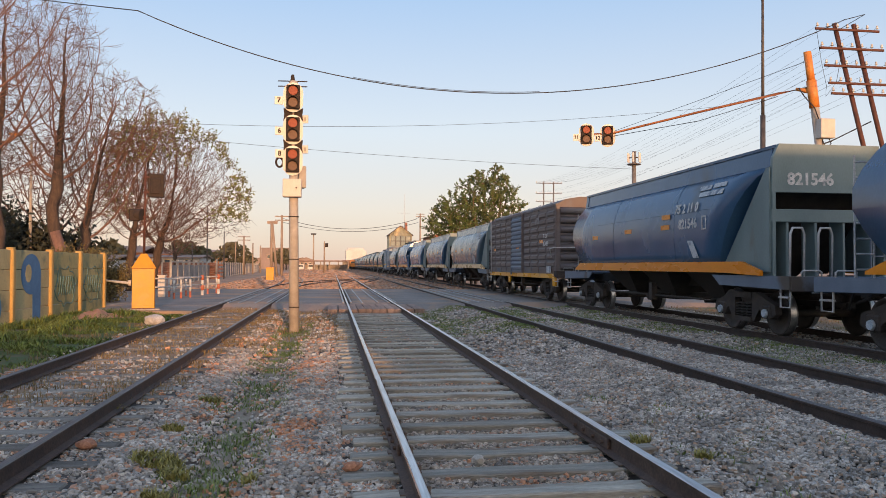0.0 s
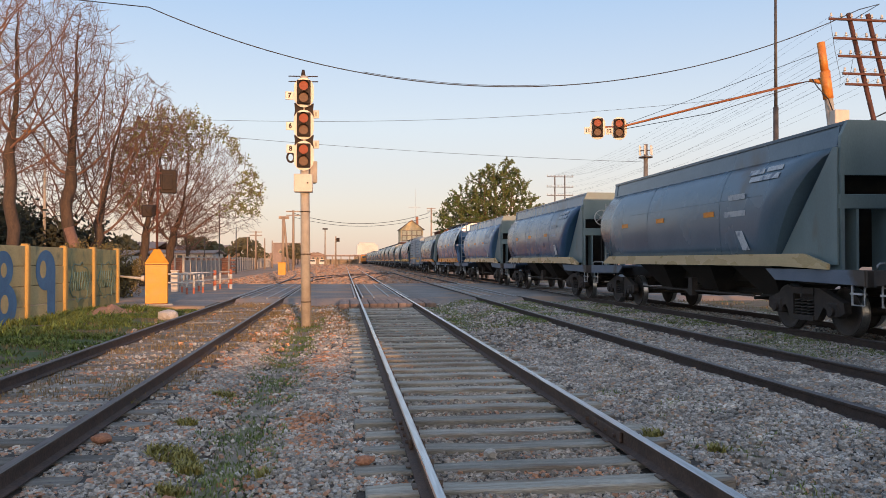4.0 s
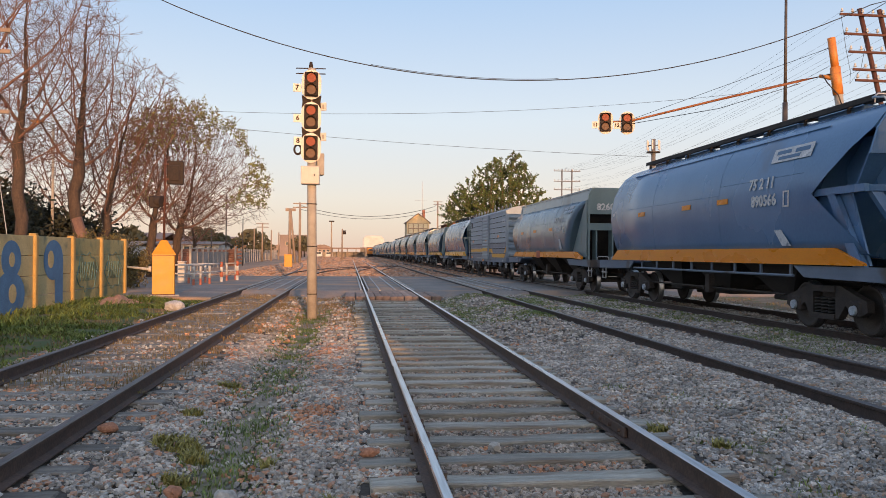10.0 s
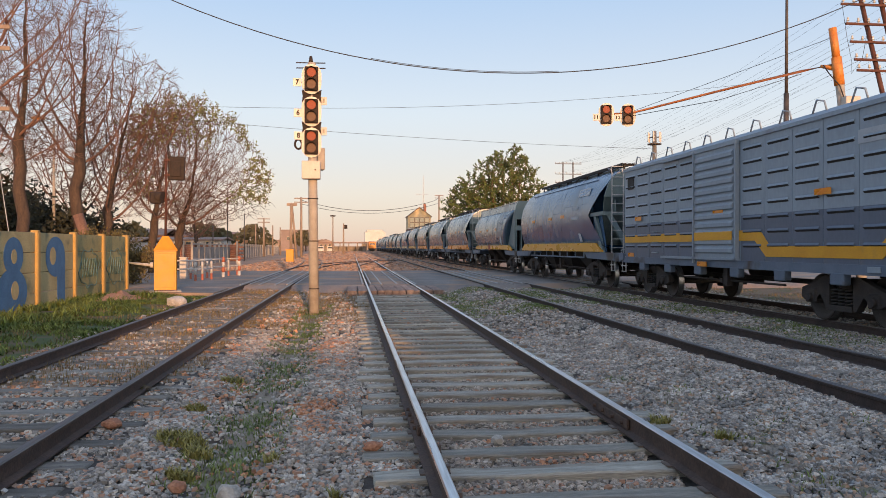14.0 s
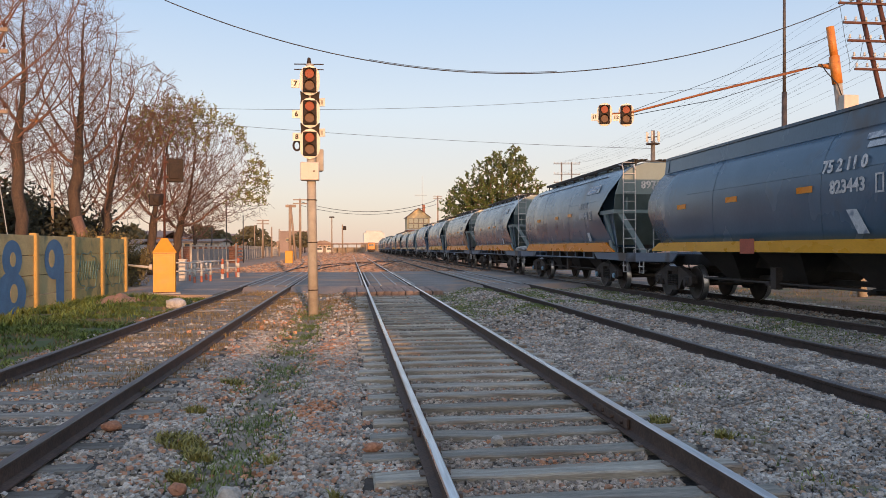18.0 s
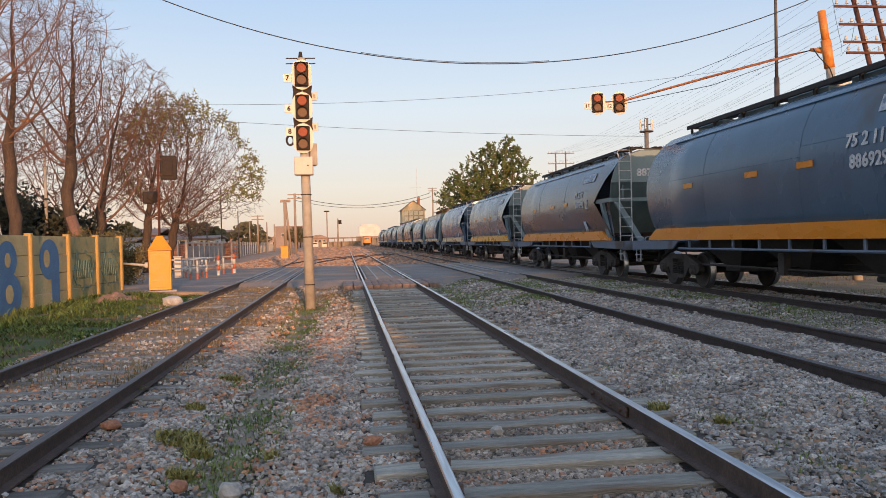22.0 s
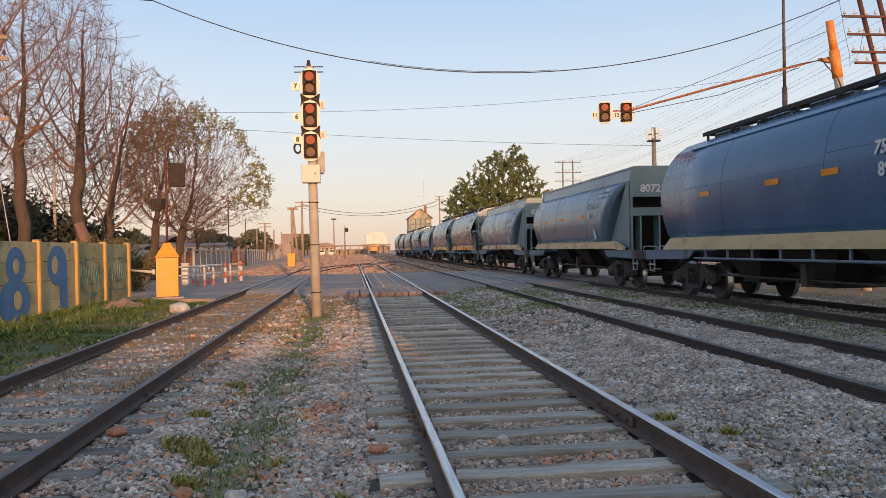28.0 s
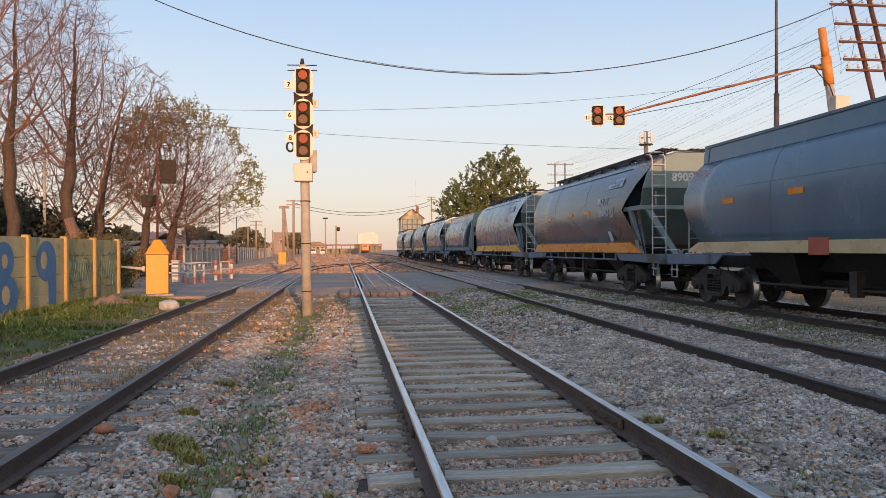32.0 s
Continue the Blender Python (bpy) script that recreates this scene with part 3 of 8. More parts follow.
P_RUSTY = surface("rust_streaked_grey_boxcar_paint", (0.10, 0.07, 0.064), (0.15, 0.145, 0.155), 1.1, 0.6, bump=0.2, stain=(0.075, 0.105, 0.15), stain_at=0.55, stain_scale=0.8, stretch=(1, 0.8, 0.45), mottle=0.3)
P_PALE = surface("pale_grey_boxcar_paint", (0.225, 0.285, 0.345), (0.27, 0.335, 0.40), 0.9, 0.5, bump=0.03, fine=20, stain=(0.21, 0.225, 0.25), stain_at=0.6, stretch=(1, 0.7, 0.3), mottle=0.3)
P_SLATE = surface("slate_blue_boxcar_paint", (0.085, 0.115, 0.165), (0.115, 0.145, 0.20), 0.9, 0.45, bump=0.03, fine=20, stain=(0.12, 0.13, 0.145), stain_at=0.62, stretch=(1, 0.7, 0.3), mottle=0.3)
S_BAND = surface("deep_yellow_band_paint", (0.62, 0.30, 0.015), (0.70, 0.36, 0.025), 2, 0.5, bump=0.05, stain=(0.36, 0.2, 0.06), stain_at=0.66, mottle=0.3)
M_FAINT = surface("pale_overpaint", (0.33, 0.37, 0.42), (0.38, 0.42, 0.46), 3, 0.5, bump=0.03, mottle=0.3)
P_DECK = surface("grey_sill_paint", (0.095, 0.135, 0.195), (0.135, 0.175, 0.235), 2, 0.6, bump=0.2, stain=(0.07, 0.06, 0.055), stain_at=0.58, mottle=0.3)
S_ORANGE = surface("orange_stripe_paint", (0.64, 0.20, 0.005), (0.72, 0.25, 0.008), 2, 0.3, bump=0.1, stain=(0.33, 0.14, 0.05), stain_at=0.64, stretch=(1, 0.4, 1), mottle=0.3)
S_YELLOW = surface("yellow_stripe_paint", (0.60, 0.30, 0.02), (0.68, 0.355, 0.03), 2, 0.3, bump=0.1, stain=(0.36, 0.2, 0.06), stain_at=0.64, stretch=(1, 0.4, 1), mottle=0.3)
S_BEIGE = surface("faded_beige_stripe_paint", (0.46, 0.37, 0.21), (0.55, 0.45, 0.27), 2, 0.3, bump=0.1, stain=(0.28, 0.2, 0.12), stain_at=0.62, stretch=(1, 0.4, 1), mottle=0.3)
M_WHITE = surface("white_stencil_paint", (0.42, 0.44, 0.46), (0.62, 0.63, 0.64), 6, 0.6, bump=0.05, stain=(0.22, 0.25, 0.28), stain_at=0.6, stain_scale=5)
M_PATCH_WHITE = surface("scuffed_white_patch", (0.38, 0.42, 0.46), (0.55, 0.58, 0.6), 4, 0.6, bump=0.05, stain=(0.15, 0.19, 0.25), stain_at=0.52, stain_scale=4)
M_WORN = surface("worn_grey_patch", (0.13, 0.125, 0.13), (0.24, 0.235, 0.24), 5, 0.6, bump=0.05, stain=(0.1, 0.08, 0.075), stain_at=0.5, stain_scale=5)
M_RED = surface("dull_red_paint", (0.32, 0.07, 0.04), (0.4, 0.1, 0.06), 3, 0.6, bump=0.1)
M_PALESTEEL = surface("pale_grey_painted_bar", (0.38, 0.39, 0.40), (0.5, 0.51, 0.52), 5, 0.55, bump=0.1)
M_WHEEL = surface("dark_wheel_steel", (0.055, 0.048, 0.044), (0.09, 0.078, 0.07), 3, 0.7, 0.4, bump=0.2)
M_TREAD = surface("worn_wheel_tread", (0.38, 0.37, 0.36), (0.5, 0.49, 0.48), 4, 0.35, 1.0, bump=0.05)
M_FRAME = surface("rusty_dark_bogie_casting", (0.035, 0.03, 0.028), (0.065, 0.053, 0.046), 5, 0.8, 0.2, bump=0.4)
M_CAP = surface("pale_axle_cap", (0.3, 0.36, 0.42), (0.4, 0.45, 0.5), 5, 0.5, bump=0.1)
M_WALKWAY = surface("black_roof_walkway_grating", (0.03, 0.028, 0.026), (0.055, 0.05, 0.045), 5, 0.8, 0.3)

SHAPES = {}


def shape(key, builder):
    """A mesh built once and shared by all parts of that key."""
    if key not in SHAPES:
        bm = bmesh.new()
        builder(bm)
        SHAPES[key] = meshed(key if isinstance(key, str) else key[0], bm)
    return SHAPES[key]


def lettering(text, size):
    """The mesh of a line of stencilled characters, in the plane of x and y, centred."""
    key = ("text", text, size)
    if key not in SHAPES:
        cu = bpy.data.curves.new("lettering", "FONT")
        cu.body, cu.size, cu.align_x, cu.align_y, cu.extrude, cu.offset = text, size, "CENTER", "CENTER", 0.004, 0.03 * size
        cu.resolution_u = 2
        tmp = new("lettering_source", cu)
        bpy.context.view_layer.update()
        SHAPES[key] = bpy.data.meshes.new_from_object(tmp.evaluated_get(bpy.context.evaluated_depsgraph_get()))
        bpy.data.objects.remove(tmp)
    return SHAPES[key]


SIDE = Matrix(((0, 0, -1, 0), (-1, 0, 0, 0), (0, 1, 0, 0), (0, 0, 0, 1)))  # reads from the side that faces the camera
ENDS = pose(0, 0, 0, 90, 0, 0)  # reads from the end that faces the camera


def side_at(x, y, z, lean=0.0):
    return Matrix.Translation((x, y, z)) @ Matrix.Rotation(radians(lean), 4, "Y") @ SIDE


def end_at(x, y, z):
    return Matrix.Translation((x, y, z)) @ ENDS


def wheel_shape(bm):
    outline = [(0.770, 0.07), (0.770, 0.16), (0.795, 0.2), (0.805, 0.36), (0.795, 0.40), (0.795, 0.475), (0.825, 0.478), (0.845, 0.452), (0.935, 0.445), (0.945, 0.435), (0.945, 0.385), (0.900, 0.36), (0.860, 0.2), (0.905, 0.15), (0.905, 0.07)]
    n = 28
    rings = [[bm.verts.new((x, r * math.cos(k * math.tau / n), r * math.sin(k * math.tau / n))) for x, r in outline] for k in range(n)]
    m = len(outline)
    for k in range(n):
        a, b = rings[k], rings[(k + 1) % n]
        for i in range(m - 1):
            f = bm.faces.new((a[i], a[i + 1], b[i + 1], b[i]))
            f.smooth = True
            f.material_index = 1 if i in (5, 6, 7) else 0
    bmesh.ops.recalc_face_normals(bm, faces=bm.faces)


def side_frame_shape(bm):
    out = [(-1.22, 0.44), (-1.2, 0.62), (-0.95, 0.70), (-0.5, 0.86), (0.5, 0.86), (0.95, 0.70), (1.2, 0.62), (1.22, 0.44), (1.05, 0.36), (0.8, 0.40), (0.62, 0.52), (0.42, 0.26), (-0.42, 0.26), (-0.62, 0.52), (-0.8, 0.40), (-1.05, 0.36)]
    hole = [(-0.34, 0.36), (0.34, 0.36), (0.34, 0.74), (-0.34, 0.74)]
    # bars round the spring opening, so that it goes through
    slab(bm, [out[0], out[1], out[2], out[3], (-0.34, 0.86), (-0.34, 0.26), out[12], out[13], out[14], out[15]], 0, -0.07, 0.07)
    slab(bm, [out[7], out[8], out[9], out[10], out[11], (0.34, 0.26), (0.34, 0.86), out[4], out[5], out[6]], 0, -0.07, 0.07)
    slab(bm, [(-0.34, 0.74), (0.34, 0.74), (0.34, 0.86), (-0.34, 0.86)], 0, -0.09, 0.09)
    slab(bm, [(-0.34, 0.24), (0.34, 0.24), (0.34, 0.34), (-0.34, 0.34)], 0, -0.1, 0.1)
    for y in (-0.9, 0.9):
        box(bm, -0.1, 0.1, y - 0.17, y + 0.17, 0.34, 0.62, 0.03)


def spring_shape(bm):
    pts = []
    for k in range(50):
        a = k * math.tau / 10
        pts.append((0.085 * math.cos(a), 0.085 * math.sin(a), 0.34 + 0.3 * k / 49))
    pipe(bm, pts, 0.02, 5)


def bogie(parent, y, caps):
    bg = part("bogie", shape("bolster", lambda bm: (box(bm, -1.1, 1.1, -0.22, 0.22, 0.58, 0.82, 0.04), box(bm, -0.25, 0.25, -0.25, 0.25, 0.82, 0.95))), M_FRAME, parent, at=pose(0, y, 0))
    for sgn in (-1, 1):
        part("side_frame", shape("side_frame", side_frame_shape), M_FRAME, bg, at=pose(sgn * 1.12, 0, 0))
        for dy in (-0.2, 0.0, 0.2):
            part("spring", shape("spring", spring_shape), M_UNDER, bg, at=pose(sgn * 1.12, dy, 0))
        for dy in (-0.9, 0.9):
            part("axle_cap", shape("axle_cap", lambda bm: rod(bm, (0, 0, 0), (0.06, 0, 0), 0.095, 0.08, 12)), caps, bg, at=pose(sgn * 1.21, dy, 0.45) @ (pose(0, 0, 0, 0, 0, 180) if sgn < 0 else pose(0, 0, 0)))
    sets = []
    for dy in (-0.9, 0.9):
        ws = part("wheelset", shape("axle", lambda bm: rod(bm, (-1.1, 0, 0), (1.1, 0, 0), 0.075, None, 12)), M_WHEEL, parent, at=pose(0, y + dy, 0.45))
        for turn in (0, 180):
            part("wheel", shape("wheel", wheel_shape), [M_WHEEL, M_TREAD], ws, at=pose(0, 0, 0, 0, 0, turn))
        sets.append((ws, y + dy))
    return sets


def arch(bm, w, h, r=0.022):
    """A bent hoop of bar, in the plane of x and z."""
    pipe(bm, [(-w / 2, 0, 0), (-w / 2, 0, h * 0.75), (-w * 0.38, 0, h), (w * 0.38, 0, h), (w / 2, 0, h * 0.75), (w / 2, 0, 0)], r)


def ladder(bm, width, z0, z1, rungs, r=0.02):
    for x in (-width / 2, width / 2):
        rod(bm, (x, 0, z0), (x, 0, z1), r, None, 6)
    for k in range(rungs):
        z = z0 + (z1 - z0) * (k + 0.6) / rungs
        rod(bm, (-width / 2, 0, z), (width / 2, 0, z), r * 0.8, None, 5)


def handwheel(bm):
    n = 20
    pipe(bm, [(0.27 * math.cos(k * math.tau / n), 0, 0.27 * math.sin(k * math.tau / n)) for k in range(n + 1)], 0.02, 6)
    for k in range(5):
        a = k * math.tau / 5
        rod(bm, (0, 0, 0), (0.27 * math.cos(a), 0, 0.27 * math.sin(a)), 0.013, None, 5)
    rod(bm, (0, -0.03, 0), (0, 0.25, 0), 0.04, None, 8)


def running_gear(w, half, bogie_in, deck, caps, ends_in):
    """What every wagon has under its body: centre sill, end decks, couplers, steps, hoops, brake gear, bogies."""
    part("centre_sill", shape(("sill", half), lambda bm: (box(bm, -0.3, 0.3, -half + 0.35, half - 0.35, 0.88, 1.18), box(bm, -0.1, 0.1, -half + 0.6, half - 0.6, 0.6, 0.7))), M_UNDER, w)
    for sgn in (-1, 1):
        turn = pose(0, 0, 0, 0, 0, 180) if sgn > 0 else pose(0, 0, 0)

        def deck_shape(bm):
            box(bm, -1.38, 1.38, -half + 0.36, -half + ends_in, 1.12, 1.2, 0.012)
            for x in (-1.44, 1.40):
                slab(bm, [(-half + 0.36, 0.96), (-half + 0.36, 1.22), (-half + ends_in + (2.1 if ends_in > 1 else 0.0), 1.22), (-half + ends_in + (1.75 if ends_in > 1 else 0.0), 1.0)], 0, x, x + 0.045)
            box(bm, -1.42, 1.42, -half + 0.33, -half + 0.40, 0.93, 1.22, 0.012)
        part("end_sill", shape(("deck", half, ends_in), deck_shape), deck, w, at=turn)
        part("coupler", shape("coupler", lambda bm: (box(bm, -0.1, 0.1, -0.45, 0.35, -0.12, 0.1, 0.02), box(bm, -0.17, 0.17, -0.62, -0.38, -0.2, 0.18, 0.04), rod(bm, (0.3, 0.3, 0.0), (0.34, -0.5, -0.25), 0.03, None, 6))), M_FRAME, w, at=turn @ pose(0, -half + 0.5, 0.98))
        for x in (-1.36, 1.36):
            part("step", shape("step", lambda bm: (pipe(bm, [(0, -0.16, 0.3), (0, -0.16, -0.2), (0, 0.16, -0.2), (0, 0.16, 0.3)], 0.022, 6), box(bm, -0.05, 0.05, -0.16, 0.16, -0.02, 0.01))), M_PALESTEEL, w, at=turn @ pose(x, -half + 0.62, 0.82))
        for x in (-0.95, 0.85):
            part("grab_iron", shape("hoop", lambda bm: arch(bm, 0.42, 0.13, 0.017)), M_PALESTEEL, w, at=turn @ pose(x, -half + 0.42, 1.2))
        part("brake_hose", shape("hose", lambda bm: pipe(bm, [(0.5, 0, 0.05), (0.5, -0.25, 0), (0.46, -0.4, -0.2), (0.42, -0.5, -0.35)], 0.022, 6)), M_UNDER, w, at=turn @ pose(0, -half + 0.4, 0.95))
    part("brake_cylinder", shape("reservoir", lambda bm: (rod(bm, (0.55, -0.5, 0.8), (0.55, 0.5, 0.8), 0.17, None, 14), rod(bm, (0.55, -0.95, 0.8), (0.55, -0.5, 0.8), 0.05, None, 8))), M_UNDER, w, at=pose(0, half - 5.6, 0))
    part("brake_rod", shape(("rod", half), lambda bm: (rod(bm, (-1.15, -half + 4.3, 0.62), (-1.15, half - 4.3, 0.62), 0.025, None, 6), box(bm, -1.25, -0.2, -0.06, 0.06, 0.56, 0.66), box(bm, -1.25, -1.1, -0.3, -0.1, 0.5, 0.95))), M_FRAME, w)
    sets = []
    for sgn in (-1, 1):
        sets += bogie(w, sgn * (half - bogie_in), caps)
    return sets


def digit_frame(bm):
    """A small stencilled frame round the check digit."""
    for a, b, c, d in ((-0.1, -0.07, -0.16, 0.16), (0.07, 0.1, -0.16, 0.16), (-0.07, 0.07, 0.13, 0.16), (-0.07, 0.07, -0.16, -0.13)):
        box(bm, -0.004, 0.004, a, b, c, d)


def mark_shape(bm):
    box(bm, -0.004, 0.004, -0.25, 0.25, -0.06, 0.06)


def chute_shape(bm):
    for zz in ((1.4, 0.62, 1.15, 0.95, 0.55, 0.34),):
        z1, z0, x1, y1, x0, y0 = zz
        loft(bm, [[(sx * x1, sy * y1, z1) for sx, sy in ((-1, -1), (1, -1), (1, 1), (-1, 1))], [(sx * x0, sy * y0, z0) for sx, sy in ((-1, -1), (1, -1), (1, 1), (-1, 1))]], smooth=False)
    box(bm, -0.6, 0.6, -0.4, 0.4, 0.5, 0.62, 0.02)
    rod(bm, (-0.95, 0, 0.56), (-0.6, 0, 0.56), 0.04, None, 8)


TANK = [(1.13, 3.46), (1.27, 3.27), (1.39, 3.0), (1.465, 2.7), (1.49, 2.35), (1.48, 2.0), (1.45, 1.7), (1.42, 1.5), (1.15, 1.36)]


def tank_shape(bm):
    """The smooth round shell of the older hopper, its ends cut back towards the bottom."""
    edge = 6.1
    full = [(-x, z) for x, z in TANK[::-1]] + TANK

    def end(z):
        k = min(max((3.46 - z) / 1.96, 0.0), 1.0)
        return edge - 1.72 * k ** 0.62
    def far_end(z):
        return 5.5 + 0.5 * math.sin(min(max((3.46 - z) / 1.0, 0.0), 1.0) * math.pi / 2) - 0.85 * max((2.5 - z) / 1.0, 0.0) ** 1.4
    rings = [[(x, s * (far_end(z) if s > 0 else end(z)), z) for x, z in full] for s in (-1, -0.8, -0.55, -0.25, 0.0, 0.25, 0.55, 0.8, 1)]
    loft(bm, rings, smooth=True)
    for f in bm.faces:
        if len(f.verts) > 4:
            f.smooth = False
    ends = [f for f in bm.faces if len(f.verts) > 4]
    for f in ends:
        c = f.calc_center_median()
        s = 1 if c.y > 0 else -1
        v = bm.verts.new((0, 5.6 if s > 0 else -4.9, 2.2))
        vs = list(f.verts)
        bm.faces.remove(f)
        for a, b in zip(vs, vs[1:] + vs[:1]):
            bm.faces.new((a, b, v)).smooth = False
    bmesh.ops.recalc_face_normals(bm, faces=bm.faces)


def coaming_shape(bm):
    loft(bm, [[(-1.15, y, 3.44), (1.15, y, 3.44), (1.1, y, 3.83), (1.03, y, 3.86), (-1.03, y, 3.86), (-1.1, y, 3.83)] for y in (-6.16, 5.55)], smooth=False)
    for s in (-1, 1):
        for y in (-5.95, 5.3):
            slab(bm, [(s * 1.12, 3.47), (s * 1.17, 3.47), (s * 1.11, 3.84), (s * 1.07, 3.84)], 1, y - 0.02, y + 0.02)
        slab(bm, [(s * 1.04, 3.81), (s * 1.13, 3.81), (s * 1.13, 3.87), (s * 1.04, 3.87)], 1, -6.1, 5.5)
    for k in range(6):
        box(bm, -0.5, 0.5, -5.4 + k * 1.7, -4.1 + k * 1.7, 3.84, 3.93, 0.03)


def seam_shape(bm):
    for y in (-2.2, 2.0):
        pts = [(-x - 0.004, y, z) for x, z in TANK[:8]]
        pipe(bm, pts, 0.003, 4)
    rod(bm, (-1.465, -4.0, 2.72), (-1.465, 3.4, 2.72), 0.004, None, 4)


def hopper_round(w, paint, stripe, ends, number="", side_number="", brake_wheel=False, marks=((-1.7, 2.45), (1.1, 2.45), (3.7, 2.42)), caps=None, emblem=True, red=False, tall_marks=False):
    """The older round-sided hopper wagon; the end that faces the camera lies at -y."""
    half, yb = 7.4, 6.14
    body = part("tank", shape("tank", tank_shape), paint, w)
    part("weld_seam", shape("seam", seam_shape), paint, body)
    part("roof_coaming", shape("coaming", coaming_shape), paint, w)
    for s in (-1, 1):
        part("stripe_sill", shape("stripe_a", lambda bm: slab(bm, [(-yb + 0.02, 1.22), (-yb + 1.5, 1.27), (yb - 0.9, 1.28), (yb - 0.5, 1.28), (yb - 0.5, 1.33), (yb - 1.0, 1.51), (-yb + 0.75, 1.51), (-yb + 0.02, 1.32)], 0, -0.035, 0.035)), stripe, w, at=pose(s * 1.46, 0, 0))
    for sgn in (-1, 1):
        turn = pose(0, 0, 0, 0, 0, 180) if sgn > 0 else pose(0, 0, 0)

        def bulk(bm):
            slab(bm, [(-1.27, 2.9), (1.27, 2.9), (1.24, 3.6), (1.1, 3.88), (-1.1, 3.88), (-1.24, 3.6)], 1, -yb - 0.04, -yb + 0.04)
            box(bm, -1.27, 1.27, -yb - 0.04, -yb + 0.06, 2.3, 2.56, 0.01)
            for x in (-1.25, 1.19):
                box(bm, x, x + 0.07, -yb - 0.04, -yb + 0.3, 1.2, 2.92)
        if sgn > 0:
            part("ladder", shape("ladder_a", lambda bm: ladder(bm, 0.36, 1.2, 3.3, 8)), M_PALESTEEL, w, at=pose(-1.0, 6.3, 0))
            continue
        bh = part("end_bulkhead", shape("bulkhead", bulk), ends, w, at=turn)
        for x in (-0.92, -0.3, 0.32, 0.92):
            part("end_post", shape("end_post", lambda bm: box(bm, -0.025, 0.025, -0.02, 0.42, 0, 1.12)), ends, bh, at=pose(x, -yb, 1.2))
        # slope sheet coloured dark for the shaded recess behind the end posts
        part("end_slope", shape("end_slope", lambda bm: slab(bm, [(-yb + 0.32, 3.0), (-yb + 0.36, 3.0), (-4.4, 1.25), (-4.44, 1.25)], 0, -1.15, 1.15)), M_UNDER, w, at=turn)
        for x in (-1.3, 1.27):
            part("gusset", shape("gusset", lambda bm: slab(bm, [(-yb, 1.3), (-yb, 3.4), (-yb + 0.12, 3.4), (-yb + 1.75, 1.5), (-yb + 1.75, 1.3)], 0, 0, 0.03)), ends, w, at=turn @ pose(x, 0, 0))
        part("ladder", shape("ladder_a", lambda bm: ladder(bm, 0.36, 1.2, 3.3, 8)), P_DECK, w, at=turn @ pose(1.02, -yb - 0.12, 0))
        for x in (-1.05, -0.45) if number == "821546" else ():
            part("handrail", shape("rail_a", lambda bm: pipe(bm, [(0, 0, 0), (0, -0.02, 0.85), (0.05, -0.02, 0.97), (0.25, -0.02, 0.97), (0.3, -0.02, 0.85), (0.3, 0, 0)], 0.025, 6)), M_PALESTEEL, w, at=turn @ pose(x, -yb - 0.3, 1.2))
    for y in (-2.75, 0.0, 2.75):
        part("discharge_chute", shape("chute", chute_shape), M_UNDER, w, at=pose(0, y, 0))
    if brake_wheel:
        part("brake_wheel", shape("handwheel", handwheel), M_PALESTEEL, w, "round spoked brake wheel", at=pose(-0.62, -yb - 0.22, 2.95))
        part("brake_chain", shape("chain", lambda bm: rod(bm, (0, 0, -1.4), (0, 0, 0), 0.018, None, 5)), M_UNDER, w, at=pose(-0.62, -yb - 0.14, 2.6))
    if number:
        part("end_number", lettering(number, 0.34), M_WHITE, w, "white stencilled running number", at=end_at(0.12 if brake_wheel else -0.42, -yb - 0.045, 3.16))
    if side_number:
        part("side_number", lettering(side_number, 0.32), M_WHITE, w, "white stencilled running number", at=side_at(-1.494, -2.95, 2.42))
        part("check_frame", shape("digit_frame", digit_frame), M_WHITE, w, at=pose(-1.496, -3.78, 2.42))
        part("load_mark", lettering("75 2 11 0", 0.32), M_WHITE, w, at=side_at(-1.474, -2.85, 2.80, 11))
    else:
        part("faded_mark", shape("bar_mark", lambda bm: (box(bm, -0.003, 0.003, -0.45, 0.45, 2.34, 2.46), box(bm, 0.012, 0.018, -0.42, 0.3, 2.7, 2.82))), M_PATCH_WHITE, w, at=pose(-1.494, -2.9, 0))
    if emblem:
        part("emblem", shape("emblem_a", lambda bm: (box(bm, -0.62, -0.05, 0.02, 0.14, -0.004, 0.004), box(bm, -0.5, 0.6, -0.15, -0.03, -0.004, 0.004), box(bm, 0.05, 0.62, 0.04, 0.15, -0.004, 0.004))), M_PATCH_WHITE, w, "faded white operator's emblem", at=side_at(-1.335, -3.85, 3.17, 26))
    part("scuffed_patch", shape("patch_a", lambda bm: slab(bm, [(-0.28, 1.6), (0.0, 1.6), (0.32, 2.02), (0.05, 2.02)], 0, -0.003, 0.003)), M_PATCH_WHITE, w, at=pose(-1.492, -3.25, 0.0))
    for y, z in marks:
        part("reflector", shape("mark", mark_shape), S_ORANGE if not tall_marks else S_YELLOW, w, at=pose(-1.495, y, z))
    if red:
        part("red_patch", shape("redpatch", lambda bm: box(bm, -0.004, 0.004, -0.3, 0.3, -0.16, 0.16)), M_RED, w, at=pose(-1.499, 0.4, 1.4))
    return running_gear(w, half, 2.45, P_DECK, caps or M_FRAME, 1.26)


